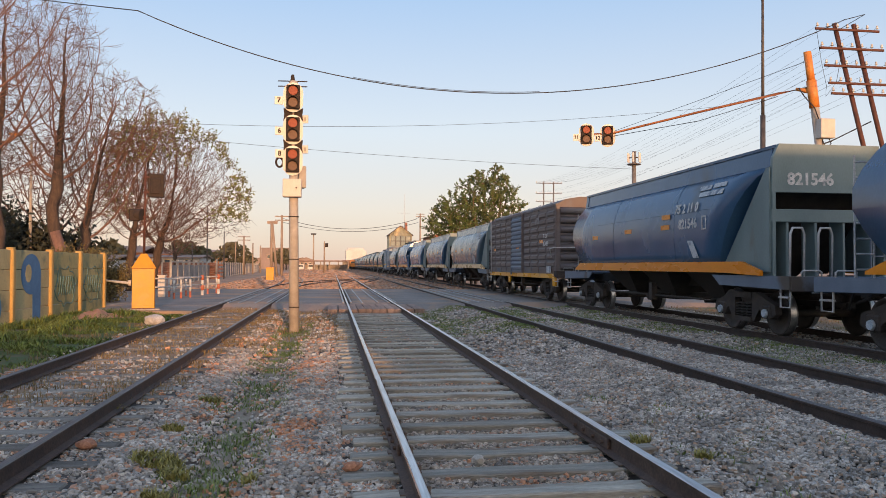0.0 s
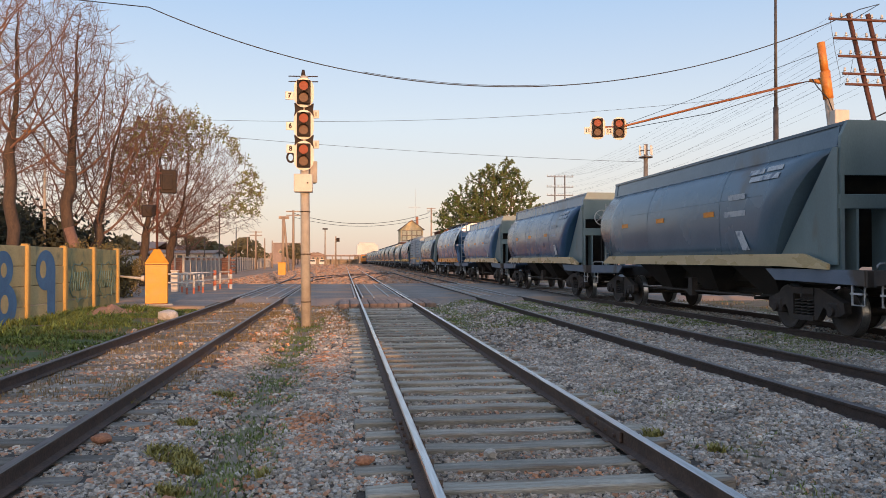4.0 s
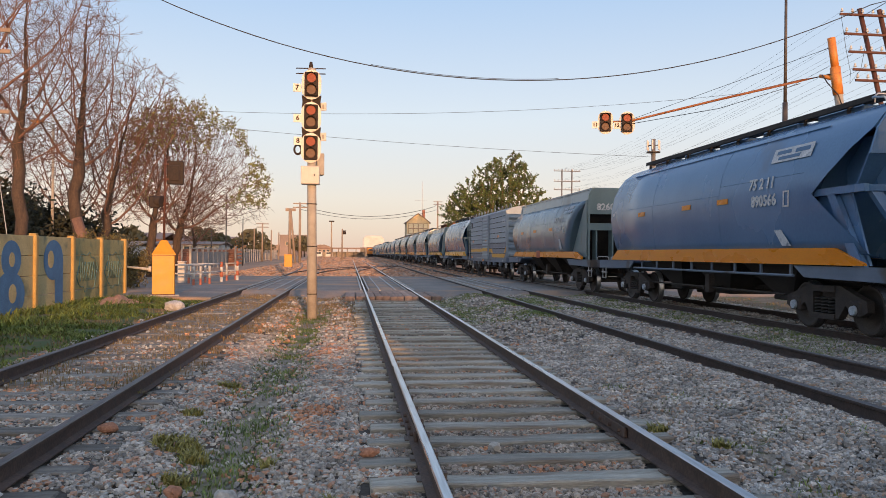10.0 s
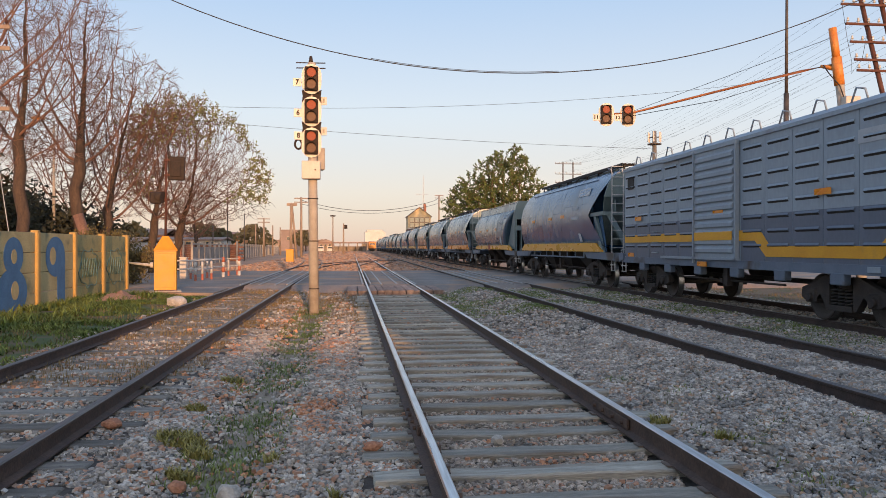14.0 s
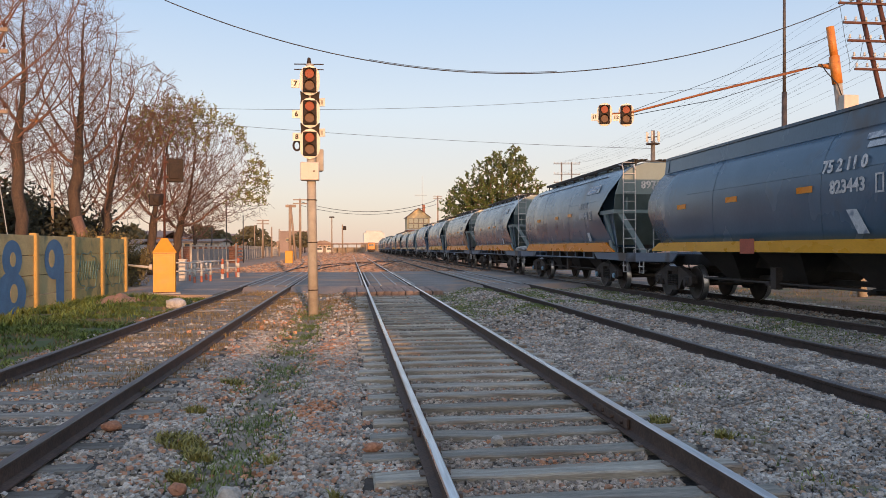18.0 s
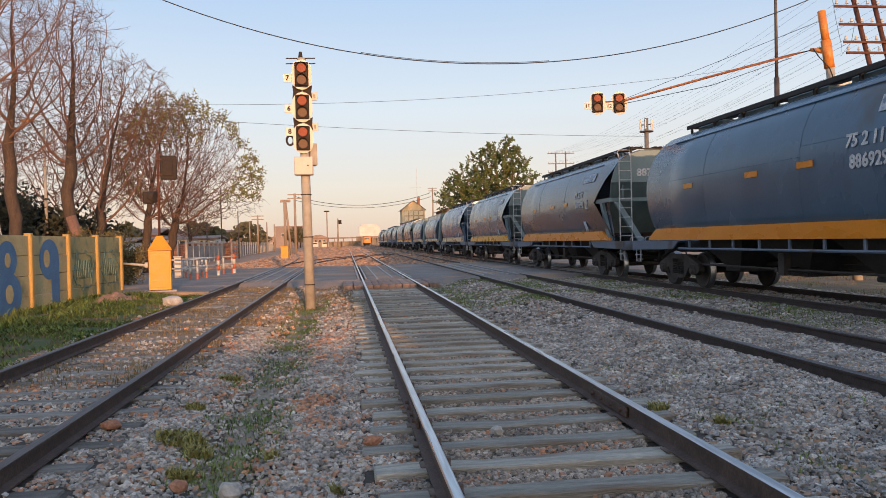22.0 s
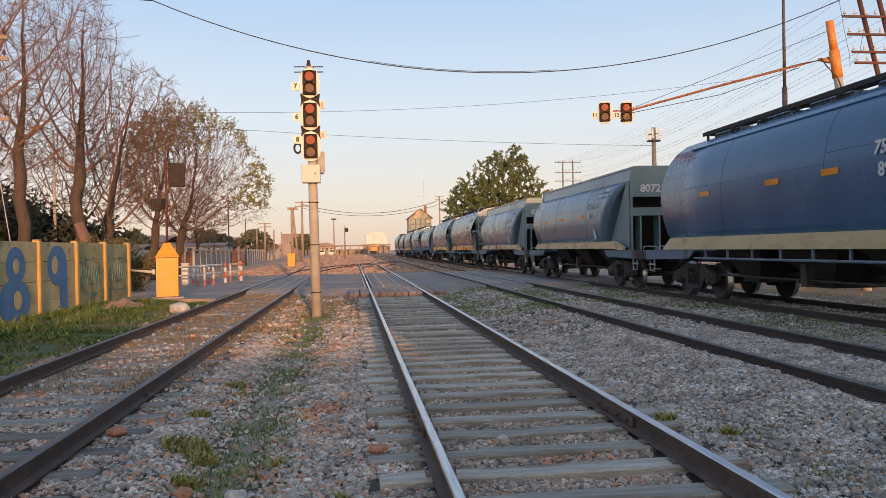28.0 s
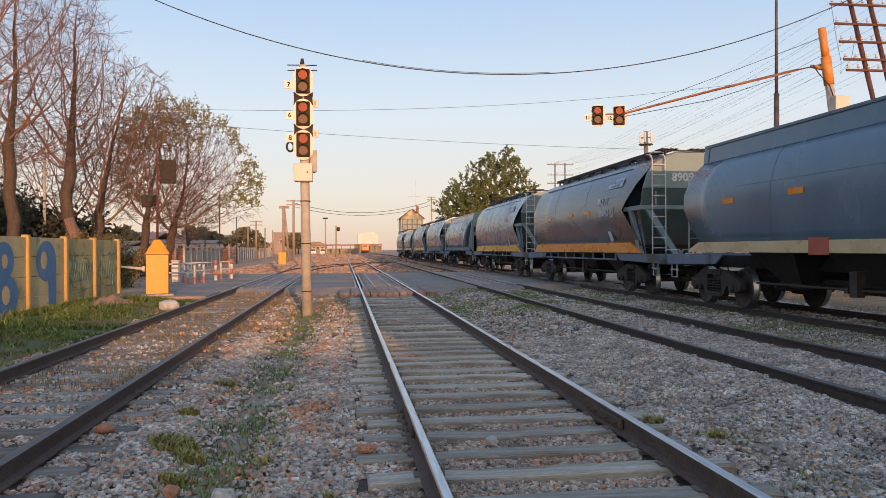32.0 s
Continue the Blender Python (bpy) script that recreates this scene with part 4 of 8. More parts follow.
BARREL = [(0.0, 4.2), (0.45, 4.16), (0.85, 4.02), (1.12, 3.82), (1.28, 3.58), (1.42, 3.25), (1.5, 2.85), (1.52, 2.55), (1.49, 2.05), (1.44, 1.7), (1.4, 1.45), (1.1, 1.36)]
BARREL_FAR = (2.00, 2.00, 1.95, 1.90, 1.82, 1.75, 1.70, 1.70, 1.78, 1.92, 2.10, 2.20)


def barrel_in(z):
    """How far the side sheet is cut back at the near end: a wedge that points away from the end."""
    return 1.42 if z > 3.6 else 1.45 + 1.4 * max(0.0, 1 - abs(z - 2.55) / 1.05)


def barrel_shape(bm):
    half = 7.75
    prof = [(x, z, barrel_in(z), g) for (x, z), g in zip(BARREL, BARREL_FAR)]
    full = [(-x, z, e, g) for x, z, e, g in prof[::-1]] + prof[1:]

    def tip(x, z, e):
        return (x * 0.96, -half + e, z - 0.03) if z > 3.4 else (x * 0.84, -half + 3.0, z)
    rings = [[tip(x, z, e) for x, z, e, g in full], [(x, -half + e, z) for x, z, e, g in full]]
    rings += [[(x, y, z) for x, z, e, g in full] for y in (-3.6, -1.2, 1.2, 3.6)]
    rings += [[(x, half - g, z) for x, z, e, g in full], [(x * 0.9, half - g + 0.12, z - 0.02) for x, z, e, g in full]]
    loft(bm, rings, smooth=False)
    bm.faces.ensure_lookup_table()
    n = len(full)
    for k, f in enumerate(bm.faces):
        f.smooth = n <= k < len(bm.faces) - 2
    for e in bm.edges:
        if any(k.index < n for k in e.link_faces):
            e.smooth = False


def barrel_seams(bm):
    for y in (-1.3, 2.6):
        pipe(bm, [(-x - 0.002, y, z) for x, z in BARREL[3:11]], 0.003, 4)
    rod(bm, (-1.13, -4.9, 3.82), (-1.13, 4.9, 3.82), 0.016, None, 5)
    rod(bm, (-1.475, -4.6, 2.98), (-1.475, -1.3, 2.98), 0.006, None, 4)
    rod(bm, (-1.505, -1.3, 2.78), (-1.505, 4.6, 2.78), 0.006, None, 4)


def end_sheet(bm):
    """The end plate of the newer hopper: upright under the roof, then sloping in like a funnel."""
    y = -7.75 + 1.36
    top = [(-1.42, 3.12), (-1.28, 3.56), (-1.12, 3.8), (-0.8, 4.0), (-0.4, 4.14), (0.4, 4.14), (0.8, 4.0), (1.12, 3.8), (1.28, 3.56), (1.42, 3.12)]
    slab(bm, top, 1, y, y + 0.05)


def end_funnel(bm):
    """The hopper's end slope, falling away inwards under the end plate."""
    y = -7.75 + 1.4
    loft(bm, [[(-1.4, y, 3.14), (1.4, y, 3.14), (1.4, y + 0.05, 3.14), (-1.4, y + 0.05, 3.14)], [(-0.95, y + 1.85, 1.22), (0.95, y + 1.85, 1.22), (0.95, y + 1.9, 1.22), (-0.95, y + 1.9, 1.22)]], smooth=False)


def hopper_braced(w, paint, stripe, ends, number="", side_number="", brake_wheel=False, marks=((-1.5, 2.62), (0.4, 2.6), (3.4, 2.58)), caps=None, vessel=False):
    """The newer hopper wagon with a rounded roof, a roof walkway and braced sloping ends."""
    half = 7.75
    body = part("tank", shape("barrel", barrel_shape), paint, w)
    part("weld_seam", shape("barrel_seams", barrel_seams), paint, body)
    walkway = part("roof_walkway", shape("walkway", lambda bm: [box(bm, x, x + 0.09, -6.1, 5.2, 4.27, 4.305) for x in (-0.62, -0.45, -0.3, 0.2, 0.36, 0.53)] + [box(bm, x, x + 0.03, -6.1, 5.2, 4.215, 4.315) for x in (-0.68, 0.65)] + [box(bm, -0.66, 0.66, y, y + 0.06, 4.23, 4.27) for y in (-6.0, -4.6, -3.2, -1.8, -0.4, 1.0, 2.4, 3.8, 5.1)]), M_WALKWAY, w)
    for y in (-6.0, -4.6, -3.2, -1.8, -0.4, 1.0, 2.4, 3.8, 5.1):
        for x in (-0.575, 0.575):
            part("bracket", shape("bracket", lambda bm: box(bm, -0.025, 0.025, -0.03, 0.03, 4.08, 4.28)), M_WALKWAY, walkway, at=pose(x, y, 0))
    for k in range(5):
        part("roof_hatch", shape("hatch", lambda bm: box(bm, -0.5, 0.5, -0.7, 0.7, 4.12, 4.25, 0.03)), ends, w, at=pose(0, -4.2 + k * 2.1, 0))
    for s in (-1, 1):
        part("stripe_sill", shape("stripe_b", lambda bm: slab(bm, [(-half + 1.45, 1.24), (half - 1.7, 1.24), (half - 1.7, 1.28), (half - 2.25, 1.55), (-half + 2.25, 1.55), (-half + 1.45, 1.28)], 0, -0.035, 0.035)), stripe, w, at=pose(s * 1.45, 0, 0))
    for sgn in (-1, 1):
        turn = pose(0, 0, 0, 0, 0, 180) if sgn > 0 else pose(0, 0, 0)
        part("roof_hoop", shape("roof_hoop", lambda bm: arch(bm, 0.45, 0.16, 0.016)), M_PALESTEEL, w, at=turn @ pose(-0.8, -half + 1.8, 4.05))
        if sgn > 0:
            continue
        for x in (-1.22, 1.22):
            part("brace", shape("brace", lambda bm: slab(bm, [(-half + 2.3, 2.5), (-half + 2.52, 2.5), (-half + 1.78, 1.2), (-half + 1.5, 1.2)], 0, -0.05, 0.05)), ends, w, at=turn @ pose(x * 1.13, 0, 0))
            part("cross_beam", shape("cross_beam", lambda bm: box(bm, -0.05, 0.05, -half + 1.5, -half + 2.95, 2.5, 2.63)), ends, w, at=turn @ pose(x * 1.14, 0, 0))
            part("upper_gusset", shape("upper_gusset", lambda bm: slab(bm, [(-half + 3.0, 2.62), (-half + 1.5, 2.62), (-half + 1.5, 3.5), (-half + 2.1, 3.5)], 0, -0.02, 0.02)), ends, w, at=turn @ pose(x * 0.8, 0, 0))
            part("side_gusset", shape("side_gusset", lambda bm: slab(bm, [(-half + 3.0, 2.5), (-half + 2.0, 2.5), (-half + 1.5, 1.24), (-half + 2.4, 1.24)], 0, -0.02, 0.02)), paint, w, at=turn @ pose(x * 1.06, 0, 0))
        part("end_sheet", shape("end_sheet", end_sheet), ends, w, at=turn)
        part("end_slope", shape("end_funnel", end_funnel), ends, w, at=turn)
        part("end_beam", shape("end_beam", lambda bm: box(bm, -1.36, 1.36, -half + 1.5, -half + 1.6, 2.5, 2.62, 0.01)), ends, w, at=turn)
        for x in (-1, 1):
            part("end_strut", shape(("strut", x), lambda bm: loft(bm, [[(x * 1.2 + a, -half + 1.6 + b, 2.55) for a, b in ((-0.1, -0.06), (0.1, -0.06), (0.1, 0.06), (-0.1, 0.06))], [(x * 0.5 + a, -half + 1.25 + b, 1.2) for a, b in ((-0.1, -0.06), (0.1, -0.06), (0.1, 0.06), (-0.1, 0.06))]], smooth=False)), ends, w, at=turn)
        part("ladder", shape("ladder_b", lambda bm: (ladder(bm, 0.4, 1.2, 3.9, 9, 0.018), pipe(bm, [(-0.2, 0, 3.9), (-0.2, 0.1, 4.05), (-0.2, 0.4, 4.1)], 0.022, 5), pipe(bm, [(0.2, 0, 3.9), (0.2, 0.1, 4.05), (0.2, 0.4, 4.1)], 0.022, 5))), M_PALESTEEL if ends is not P_BRIGHT else P_PALE, w, at=turn @ pose(-1.0, -half + 1.22, 0))
    for y in (-2.7, 0.0, 2.7):
        part("discharge_chute", shape("chute_b", lambda bm: (loft(bm, [[(sx * 1.2, sy * 1.3, 1.42) for sx, sy in ((-1, -1), (1, -1), (1, 1), (-1, 1))], [(sx * 0.7, sy * 0.3, 0.55) for sx, sy in ((-1, -1), (1, -1), (1, 1), (-1, 1))]], smooth=False), box(bm, -0.75, 0.75, -0.36, 0.36, 0.46, 0.56, 0.02))), M_UNDER, w, at=pose(0, y, 0))
    for k in range(8):
        part("sill_post", shape("sill_post", lambda bm: box(bm, -1.44, -1.4, -0.03, 0.03, 1.0, 1.26)), P_DECK, w, at=pose(0, -4.1 + k * 1.1, 0))
    part("side_pipe", shape("side_pipe", lambda bm: rod(bm, (-1.43, -4.2, 1.02), (-1.43, 4.2, 1.02), 0.03, None, 6)), P_DECK, w)
    if vessel:
        part("air_vessel", shape("vessel", lambda bm: (rod(bm, (-0.5, 0, 0), (0.62, 0, 0), 0.19, None, 16), box(bm, -0.3, -0.2, -0.2, 0.2, -0.3, 0), box(bm, 0.3, 0.4, -0.2, 0.2, -0.3, 0))), P_DECK, w, at=pose(0.05, -half + 1.2, 2.85))
    if brake_wheel:
        part("brake_wheel", shape("handwheel", handwheel), M_PALESTEEL, w, "round spoked brake wheel", at=pose(0.78, -half + 1, 2.6))
        part("brake_stand", shape("brake_stand", lambda bm: box(bm, -0.09, 0.09, -0.1, 0.1, 0, 1.5, 0.02)), M_UNDER, w, at=pose(0.98, -half + 1.1, 1.2))
    if number:
        part("end_number", lettering(number, 0.34), M_WHITE, w, "white stencilled running number", at=end_at(-0.05, -half + 1.345, 3.42))
    if side_number:
        part("side_number", lettering(side_number, 0.32), M_WHITE, w, "white stencilled running number", at=side_at(-1.53, -3.25, 2.52))
        part("check_frame", shape("digit_frame", digit_frame), M_WHITE, w, at=pose(-1.532, -4.08, 2.52))
        part("load_mark", lettering("75 2 11", 0.32), M_WHITE, w, at=side_at(-1.512, -3.15, 2.88, 8))
    else:
        part("faded_mark", shape("bar_mark_b", lambda bm: (box(bm, -0.003, 0.003, -0.45, 0.45, 2.44, 2.56), box(bm, 0.012, 0.018, -0.4, 0.3, 2.8, 2.92))), M_PATCH_WHITE, w, at=pose(-1.528, -3.2, 0))
    plate = part("emblem", shape("emblem_b", lambda bm: box(bm, -0.68, 0.68, -0.15, 0.15, -0.004, 0.002)), M_WHITE if paint in (P_BRIGHT, P_BLUE) else M_PATCH_WHITE, w, "white operator's emblem panel", at=side_at(-1.375, -4.05, 3.42, 21))
    part("emblem_bar", shape("emblem_bars", lambda bm: (box(bm, -0.55, -0.05, 0.02, 0.1, 0.002, 0.006), box(bm, -0.45, 0.3, -0.1, -0.03, 0.002, 0.006), box(bm, 0.1, 0.58, 0.0, 0.09, 0.002, 0.006))), P_BLUE, plate)
    part("scuffed_patch", shape("patch_b", lambda bm: slab(bm, [(-0.3, 1.6), (0.0, 1.6), (0.3, 1.92), (0.05, 1.92)], 0, -0.003, 0.003)), M_PATCH_WHITE, w, at=pose(-1.49, -3.9, 0.0))
    for y, z in marks:
        part("reflector", shape("mark", mark_shape), S_ORANGE, w, at=pose(-1.53, y, z))
    return running_gear(w, half, 2.95, P_DECK, caps or M_FRAME, 1.45)


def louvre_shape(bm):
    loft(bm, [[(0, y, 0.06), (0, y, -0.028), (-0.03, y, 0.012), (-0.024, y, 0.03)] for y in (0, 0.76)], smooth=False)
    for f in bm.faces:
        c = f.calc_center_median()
        # downward face takes the dark colour that stands for shade in the slot
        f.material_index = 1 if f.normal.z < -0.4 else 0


def boxcar(w, paint, sill_paint, style):
    """A covered wagon: pressed side panels, a ribbed end, a sliding slatted door."""
    half, bl, bw = 6.85, 6.2, 1.36
    part("body", shape("boxcar_body", lambda bm: loft(bm, [[(-bw, y, 1.08), (bw, y, 1.08), (bw, y, 3.82), (1.0, y, 4.02), (0.4, y, 4.12), (-0.4, y, 4.12), (-1.0, y, 4.02), (-bw, y, 3.82)] for y in (-bl, bl)], smooth=False)), paint, w)
    part("roof_edge", shape("roof_edge", lambda bm: (box(bm, -bw - 0.04, -bw + 0.02, -bl - 0.03, bl + 0.03, 3.76, 3.84), box(bm, bw - 0.02, bw + 0.04, -bl - 0.03, bl + 0.03, 3.76, 3.84))), paint, w)
    # pressed ribs, panel by panel
    cols = [(s + 1.255 * k, s + 1.255 * k + 1.2) for s in (-6.1, 1.14) for k in range(4)] if style == "ribbed" else [(q + 1.005 * k, q + 1.005 * k + 0.985) for q in (-6.15, 1.13) for k in range(5)]
    rows = 8
    for a, b in cols:
        ribbed = style == "ribbed"
        t, o = 0.11, 0.05
        pieces = ((a + 0.08, b - 0.08),)
        for side in (-1, 1):
            facing = pose(side * (bw + 0.002), a, 0) @ (pose(0, 0, 0) if side < 0 else pose(0, b - a, 0, 0, 0, 180))
            if ribbed:
                panel = part("side_panel", shape(("panel", round(b - a, 2)), lambda bm: box(bm, -0.006, 0.006, 0, b - a, 1.3, 3.78)), paint, w, at=facing)
                for p, q in pieces:
                    for k in range(rows):
                        part("rib", shape(("rib", style, round(q - p, 2)), lambda bm: loft(bm, [[(0, 0, -t), (0, q - p, -t), (0, q - p, t), (0, 0, t)], [(-o, 0.05, -t * 0.5), (-o, q - p - 0.05, -t * 0.5), (-o, q - p - 0.05, t * 0.5), (-o, 0.05, t * 0.5)]], smooth=False)), paint, panel, at=pose(-0.006, p - a, 1.48 + k * (2.3 / rows)))
            else:
                upper = part("side_panel", shape(("upper_panel", round(b - a, 2)), lambda bm: box(bm, -0.006, 0.006, 0, b - a, 2.10, 3.78)), paint, w, at=facing)
                lower = part("side_panel", shape(("lower_panel", round(b - a, 2)), lambda bm: box(bm, -0.006, 0.006, 0, b - a, 1.1, 2.10)), P_SLATE, w, "slate-blue painted lower panel", at=facing)
                for k in range(rows):
                    z = 1.42 + k * 0.305
                    # a pressed louvre, its closed underside coloured dark for the slot's shade
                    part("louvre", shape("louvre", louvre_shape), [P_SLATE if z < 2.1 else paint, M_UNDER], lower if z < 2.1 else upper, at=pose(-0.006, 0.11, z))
        for x in (-bw - 0.015, bw + 0.015) if style == "ribbed" else ():
            part("panel_post", shape("panel_post", lambda bm: box(bm, -0.015, 0.015, -0.03, 0.03, 1.1, 3.8)), paint, w, at=pose(x, a - 0.05, 0))
    for s in (-1, 1):
        door = part("door", shape("boxcar_door", lambda bm: box(bm, -0.03, 0.03, -1.0, 1.05, 1.15, 3.72, 0.01)), P_DECK if style == "ribbed" else paint, w, "slatted sliding steel door", at=pose(s * (bw + 0.04), 0, 0) @ (pose(0, 0, 0) if s < 0 else pose(0, 0, 0, 0, 0, 180)))
        for k in range(12):
            part("door_slat", shape("door_slat", lambda bm: slab(bm, [(-0.03, 1.25), (-0.075, 1.28), (-0.075, 1.36), (-0.03, 1.42)], 1, -0.92, 0.97)), P_DECK if style == "ribbed" else paint, door, at=pose(0, 0, k * 0.2))
        part("door_track", shape("door_track", lambda bm: (box(bm, -0.04, 0.04, -1.1, 3.1, 3.72, 3.8), box(bm, -0.05, 0.05, -1.1, 3.1, 1.1, 1.16), box(bm, -0.05, 0.05, -1.08, -1.02, 1.1, 3.8), box(bm, -0.05, 0.05, 1.05, 1.11, 1.0, 3.8))), paint, w, at=pose(s * (bw + 0.06), 0, 0))
        # corrugated end
        turn = pose(0, 0, 0, 0, 0, 180) if s > 0 else pose(0, 0, 0)
        for k in range(7 if style == "ribbed" else 6):
            part("end_rib", shape("end_rib", lambda bm: loft(bm, [[(x, -bl, -0.15), (x, -bl - 0.12, -0.07), (x, -bl - 0.13, 0.05), (x, -bl, 0.14)] for x in (-1.22, 1.22)], smooth=True)), paint, w, at=turn @ pose(0, 0, 1.4 + k * 0.36 * (1 if style == "ribbed" else 1.15)))
    part("side_sill", shape(("bsill", style), lambda bm: [box(bm, x, x + 0.05, -bl, bl, 0.92, 1.1) for x in (-bw - 0.05, bw)]), sill_paint, w)
    if style == "ribbed":
        part("ladder", shape("ladder_c", lambda bm: ladder(bm, 0.34, 1.0, 3.9, 9, 0.016)), M_PALESTEEL, w, at=pose(-bw - 0.08, 5.9, 0) @ pose(0, 0, 0, 0, 0, 90))
        part("side_number", lettering("853499", 0.27), M_WHITE, w, "white stencilled running number", at=side_at(-bw - 0.055, -4.85, 2.30))
        part("load_mark", lettering("75 2 11", 0.22), M_WHITE, w, at=side_at(-bw - 0.055, -4.8, 2.62))
        part("chalk_patch", shape("chalk", lambda bm: box(bm, -0.003, 0.003, -0.3, 0.3, 1.14, 1.40)), M_PATCH_WHITE, w, "pale painted panel low on the side", at=pose(-bw - 0.058, -5.3, 0))
        part("corner_rail", shape("corner_rail", lambda bm: pipe(bm, [(-1.44, -5.75, 1.75), (-1.5, -5.75, 2.08), (-1.5, -6.32, 2.12), (-1.2, -6.38, 2.12), (1.1, -6.38, 2.12)], 0.018, 6)), M_PALESTEEL, w)
        part("emblem_patch", shape("emblem_patch", lambda bm: box(bm, -0.003, 0.003, -0.32, 0.32, -0.13, 0.13)), M_WORN, w, "worn pale emblem patch", at=pose(-bw - 0.058, -3.55, 3.3))
        for y in (-6.0, 1.6):
            part("sill_bracket", shape("ybracket", lambda bm: slab(bm, [(-0.22, 0.93), (0.22, 0.93), (0.16, 0.62), (-0.16, 0.62)], 0, -0.03, 0.03)), S_YELLOW, w, at=pose(-bw - 0.02, y, 0))
        for k in range(6):
            part("roof_hoop", shape("hoop_e", lambda bm: pipe(bm, [(0, -0.25, 0), (0, -0.2, 0.07), (0, 0.2, 0.07), (0, 0.25, 0)], 0.014, 5)), M_PALESTEEL, w, at=pose(-1.15, -4.8 + k * 1.8, 3.93))
    else:
        band = part("yellow_band", shape("yband", lambda bm: (box(bm, -0.006, 0.006, 1.12, 6.12, 1.54, 1.77), slab(bm, [(-1.08, 1.77), (-1.08, 1.54), (-1.75, 1.54), (-2.2, 1.2), (-5.75, 1.2), (-6.14, 1.54), (-6.14, 1.80), (-5.68, 1.42), (-2.35, 1.42), (-1.95, 1.77)], 0, -0.006, 0.006))), S_BAND, w, "deep yellow painted band with a dropped middle", at=pose(-bw - 0.016, 0, 0))
        part("door_band", shape("door_band", lambda bm: box(bm, -0.005, 0.005, -0.93, 0.98, 1.56, 1.76)), S_BAND, band, at=pose(-0.1, 0, 0))
        for k in range(9):
            part("rung", shape("side_rung", lambda bm: pipe(bm, [(0, -0.2, 0), (-0.07, -0.18, 0), (-0.07, 0.18, 0), (0, 0.2, 0)], 0.014, 5)), P_PALE, w, at=pose(-bw, 3.62, 1.25 + 0.29 * k))
        for y, z in ((5.6, 1.17), (0.55, 0.99)):
            part("reflector", shape("mark", mark_shape), S_ORANGE, w, at=pose(-bw - 0.115 if y < 1 else -bw - 0.02, y, z))
        part("sill_lamp_plate", shape("pale_plate", lambda bm: box(bm, -0.012, 0.012, -0.16, 0.16, -0.05, 0.05, 0.004)), P_PALE, w, at=pose(-bw - 0.06, -5.6, 1.02))
        part("faint_number", shape("faint_number", lambda bm: box(bm, -0.002, 0.002, -0.42, 0.42, -0.12, 0.12)), M_FAINT, w, "painted-out running number", at=pose(-bw - 0.016, -5.55, 3.28))
        part("emblem", shape("plaque", lambda bm: box(bm, -0.006, 0.006, -0.25, 0.25, -0.17, 0.17)), M_UNDER, w, "small dark emblem plaque", at=pose(-bw - 0.03, 5.6, 3.35))
        for k in range(11):
            part("roof_hoop", shape("hoop_d", lambda bm: pipe(bm, [(0, -0.2, 0), (0, -0.12, 0.2), (0, 0.12, 0.26), (0, 0.26, 0)], 0.02, 5)), P_PALE, w, at=pose(-1.05, -5.9 + k * 1.17, 3.98))
    for k in range(6 if style != "ribbed" else 0):
        part("sill_bracket", shape("sbracket", lambda bm: box(bm, -bw - 0.06, -bw + 0.1, -0.2, 0.2, 0.72, 0.95, 0.02)), P_DECK if style != "ribbed" else S_YELLOW, w, at=pose(0, -4.6 + k * 1.84, 0))
    for y, z in ((-4.2, 2.42), (-0.2, 2.25), (4.9, 2.25)):
        part("reflector", shape("mark", mark_shape), S_ORANGE, w, at=pose(-bw - 0.085 if y == -0.2 else -bw - 0.06, y, z))
    return running_gear(w, half, 2.45, P_DECK if style != "ribbed" else M_FRAME, M_FRAME, 0.75)


TRAIN_X = 9.97
BOUNDS = (-75.8, -61.0, -46.2, -31.4, -16.6, -1.8, 13.01, 27.84, 41.54, 56.06, 70.9, 85.61, 101.43, 116.6, 130.4, 145.38, 159.98, 175.89, 191.22, 207.09, 222.75, 238.17, 253.28, 268.01, 283.55, 298.7, 313.5, 328.7, 344.1, 359.5, 374.5)
WAY = [(0, 0.0), (2, 15.09), (4, 30.08), (6, 45.08), (8, 60.16), (10, 75.37), (12, 90.71), (14, 106.19), (16, 121.78), (18, 137.46), (20, 153.05), (22, 168.8), (24, 184.57), (26, 200.37), (28, 216.21), (30, 232.13), (32, 248.2)]
CAPS_BLUE = surface("blue_axle_cap", (0.16, 0.3, 0.42), (0.22, 0.38, 0.5), 5, 0.5, bump=0.1)
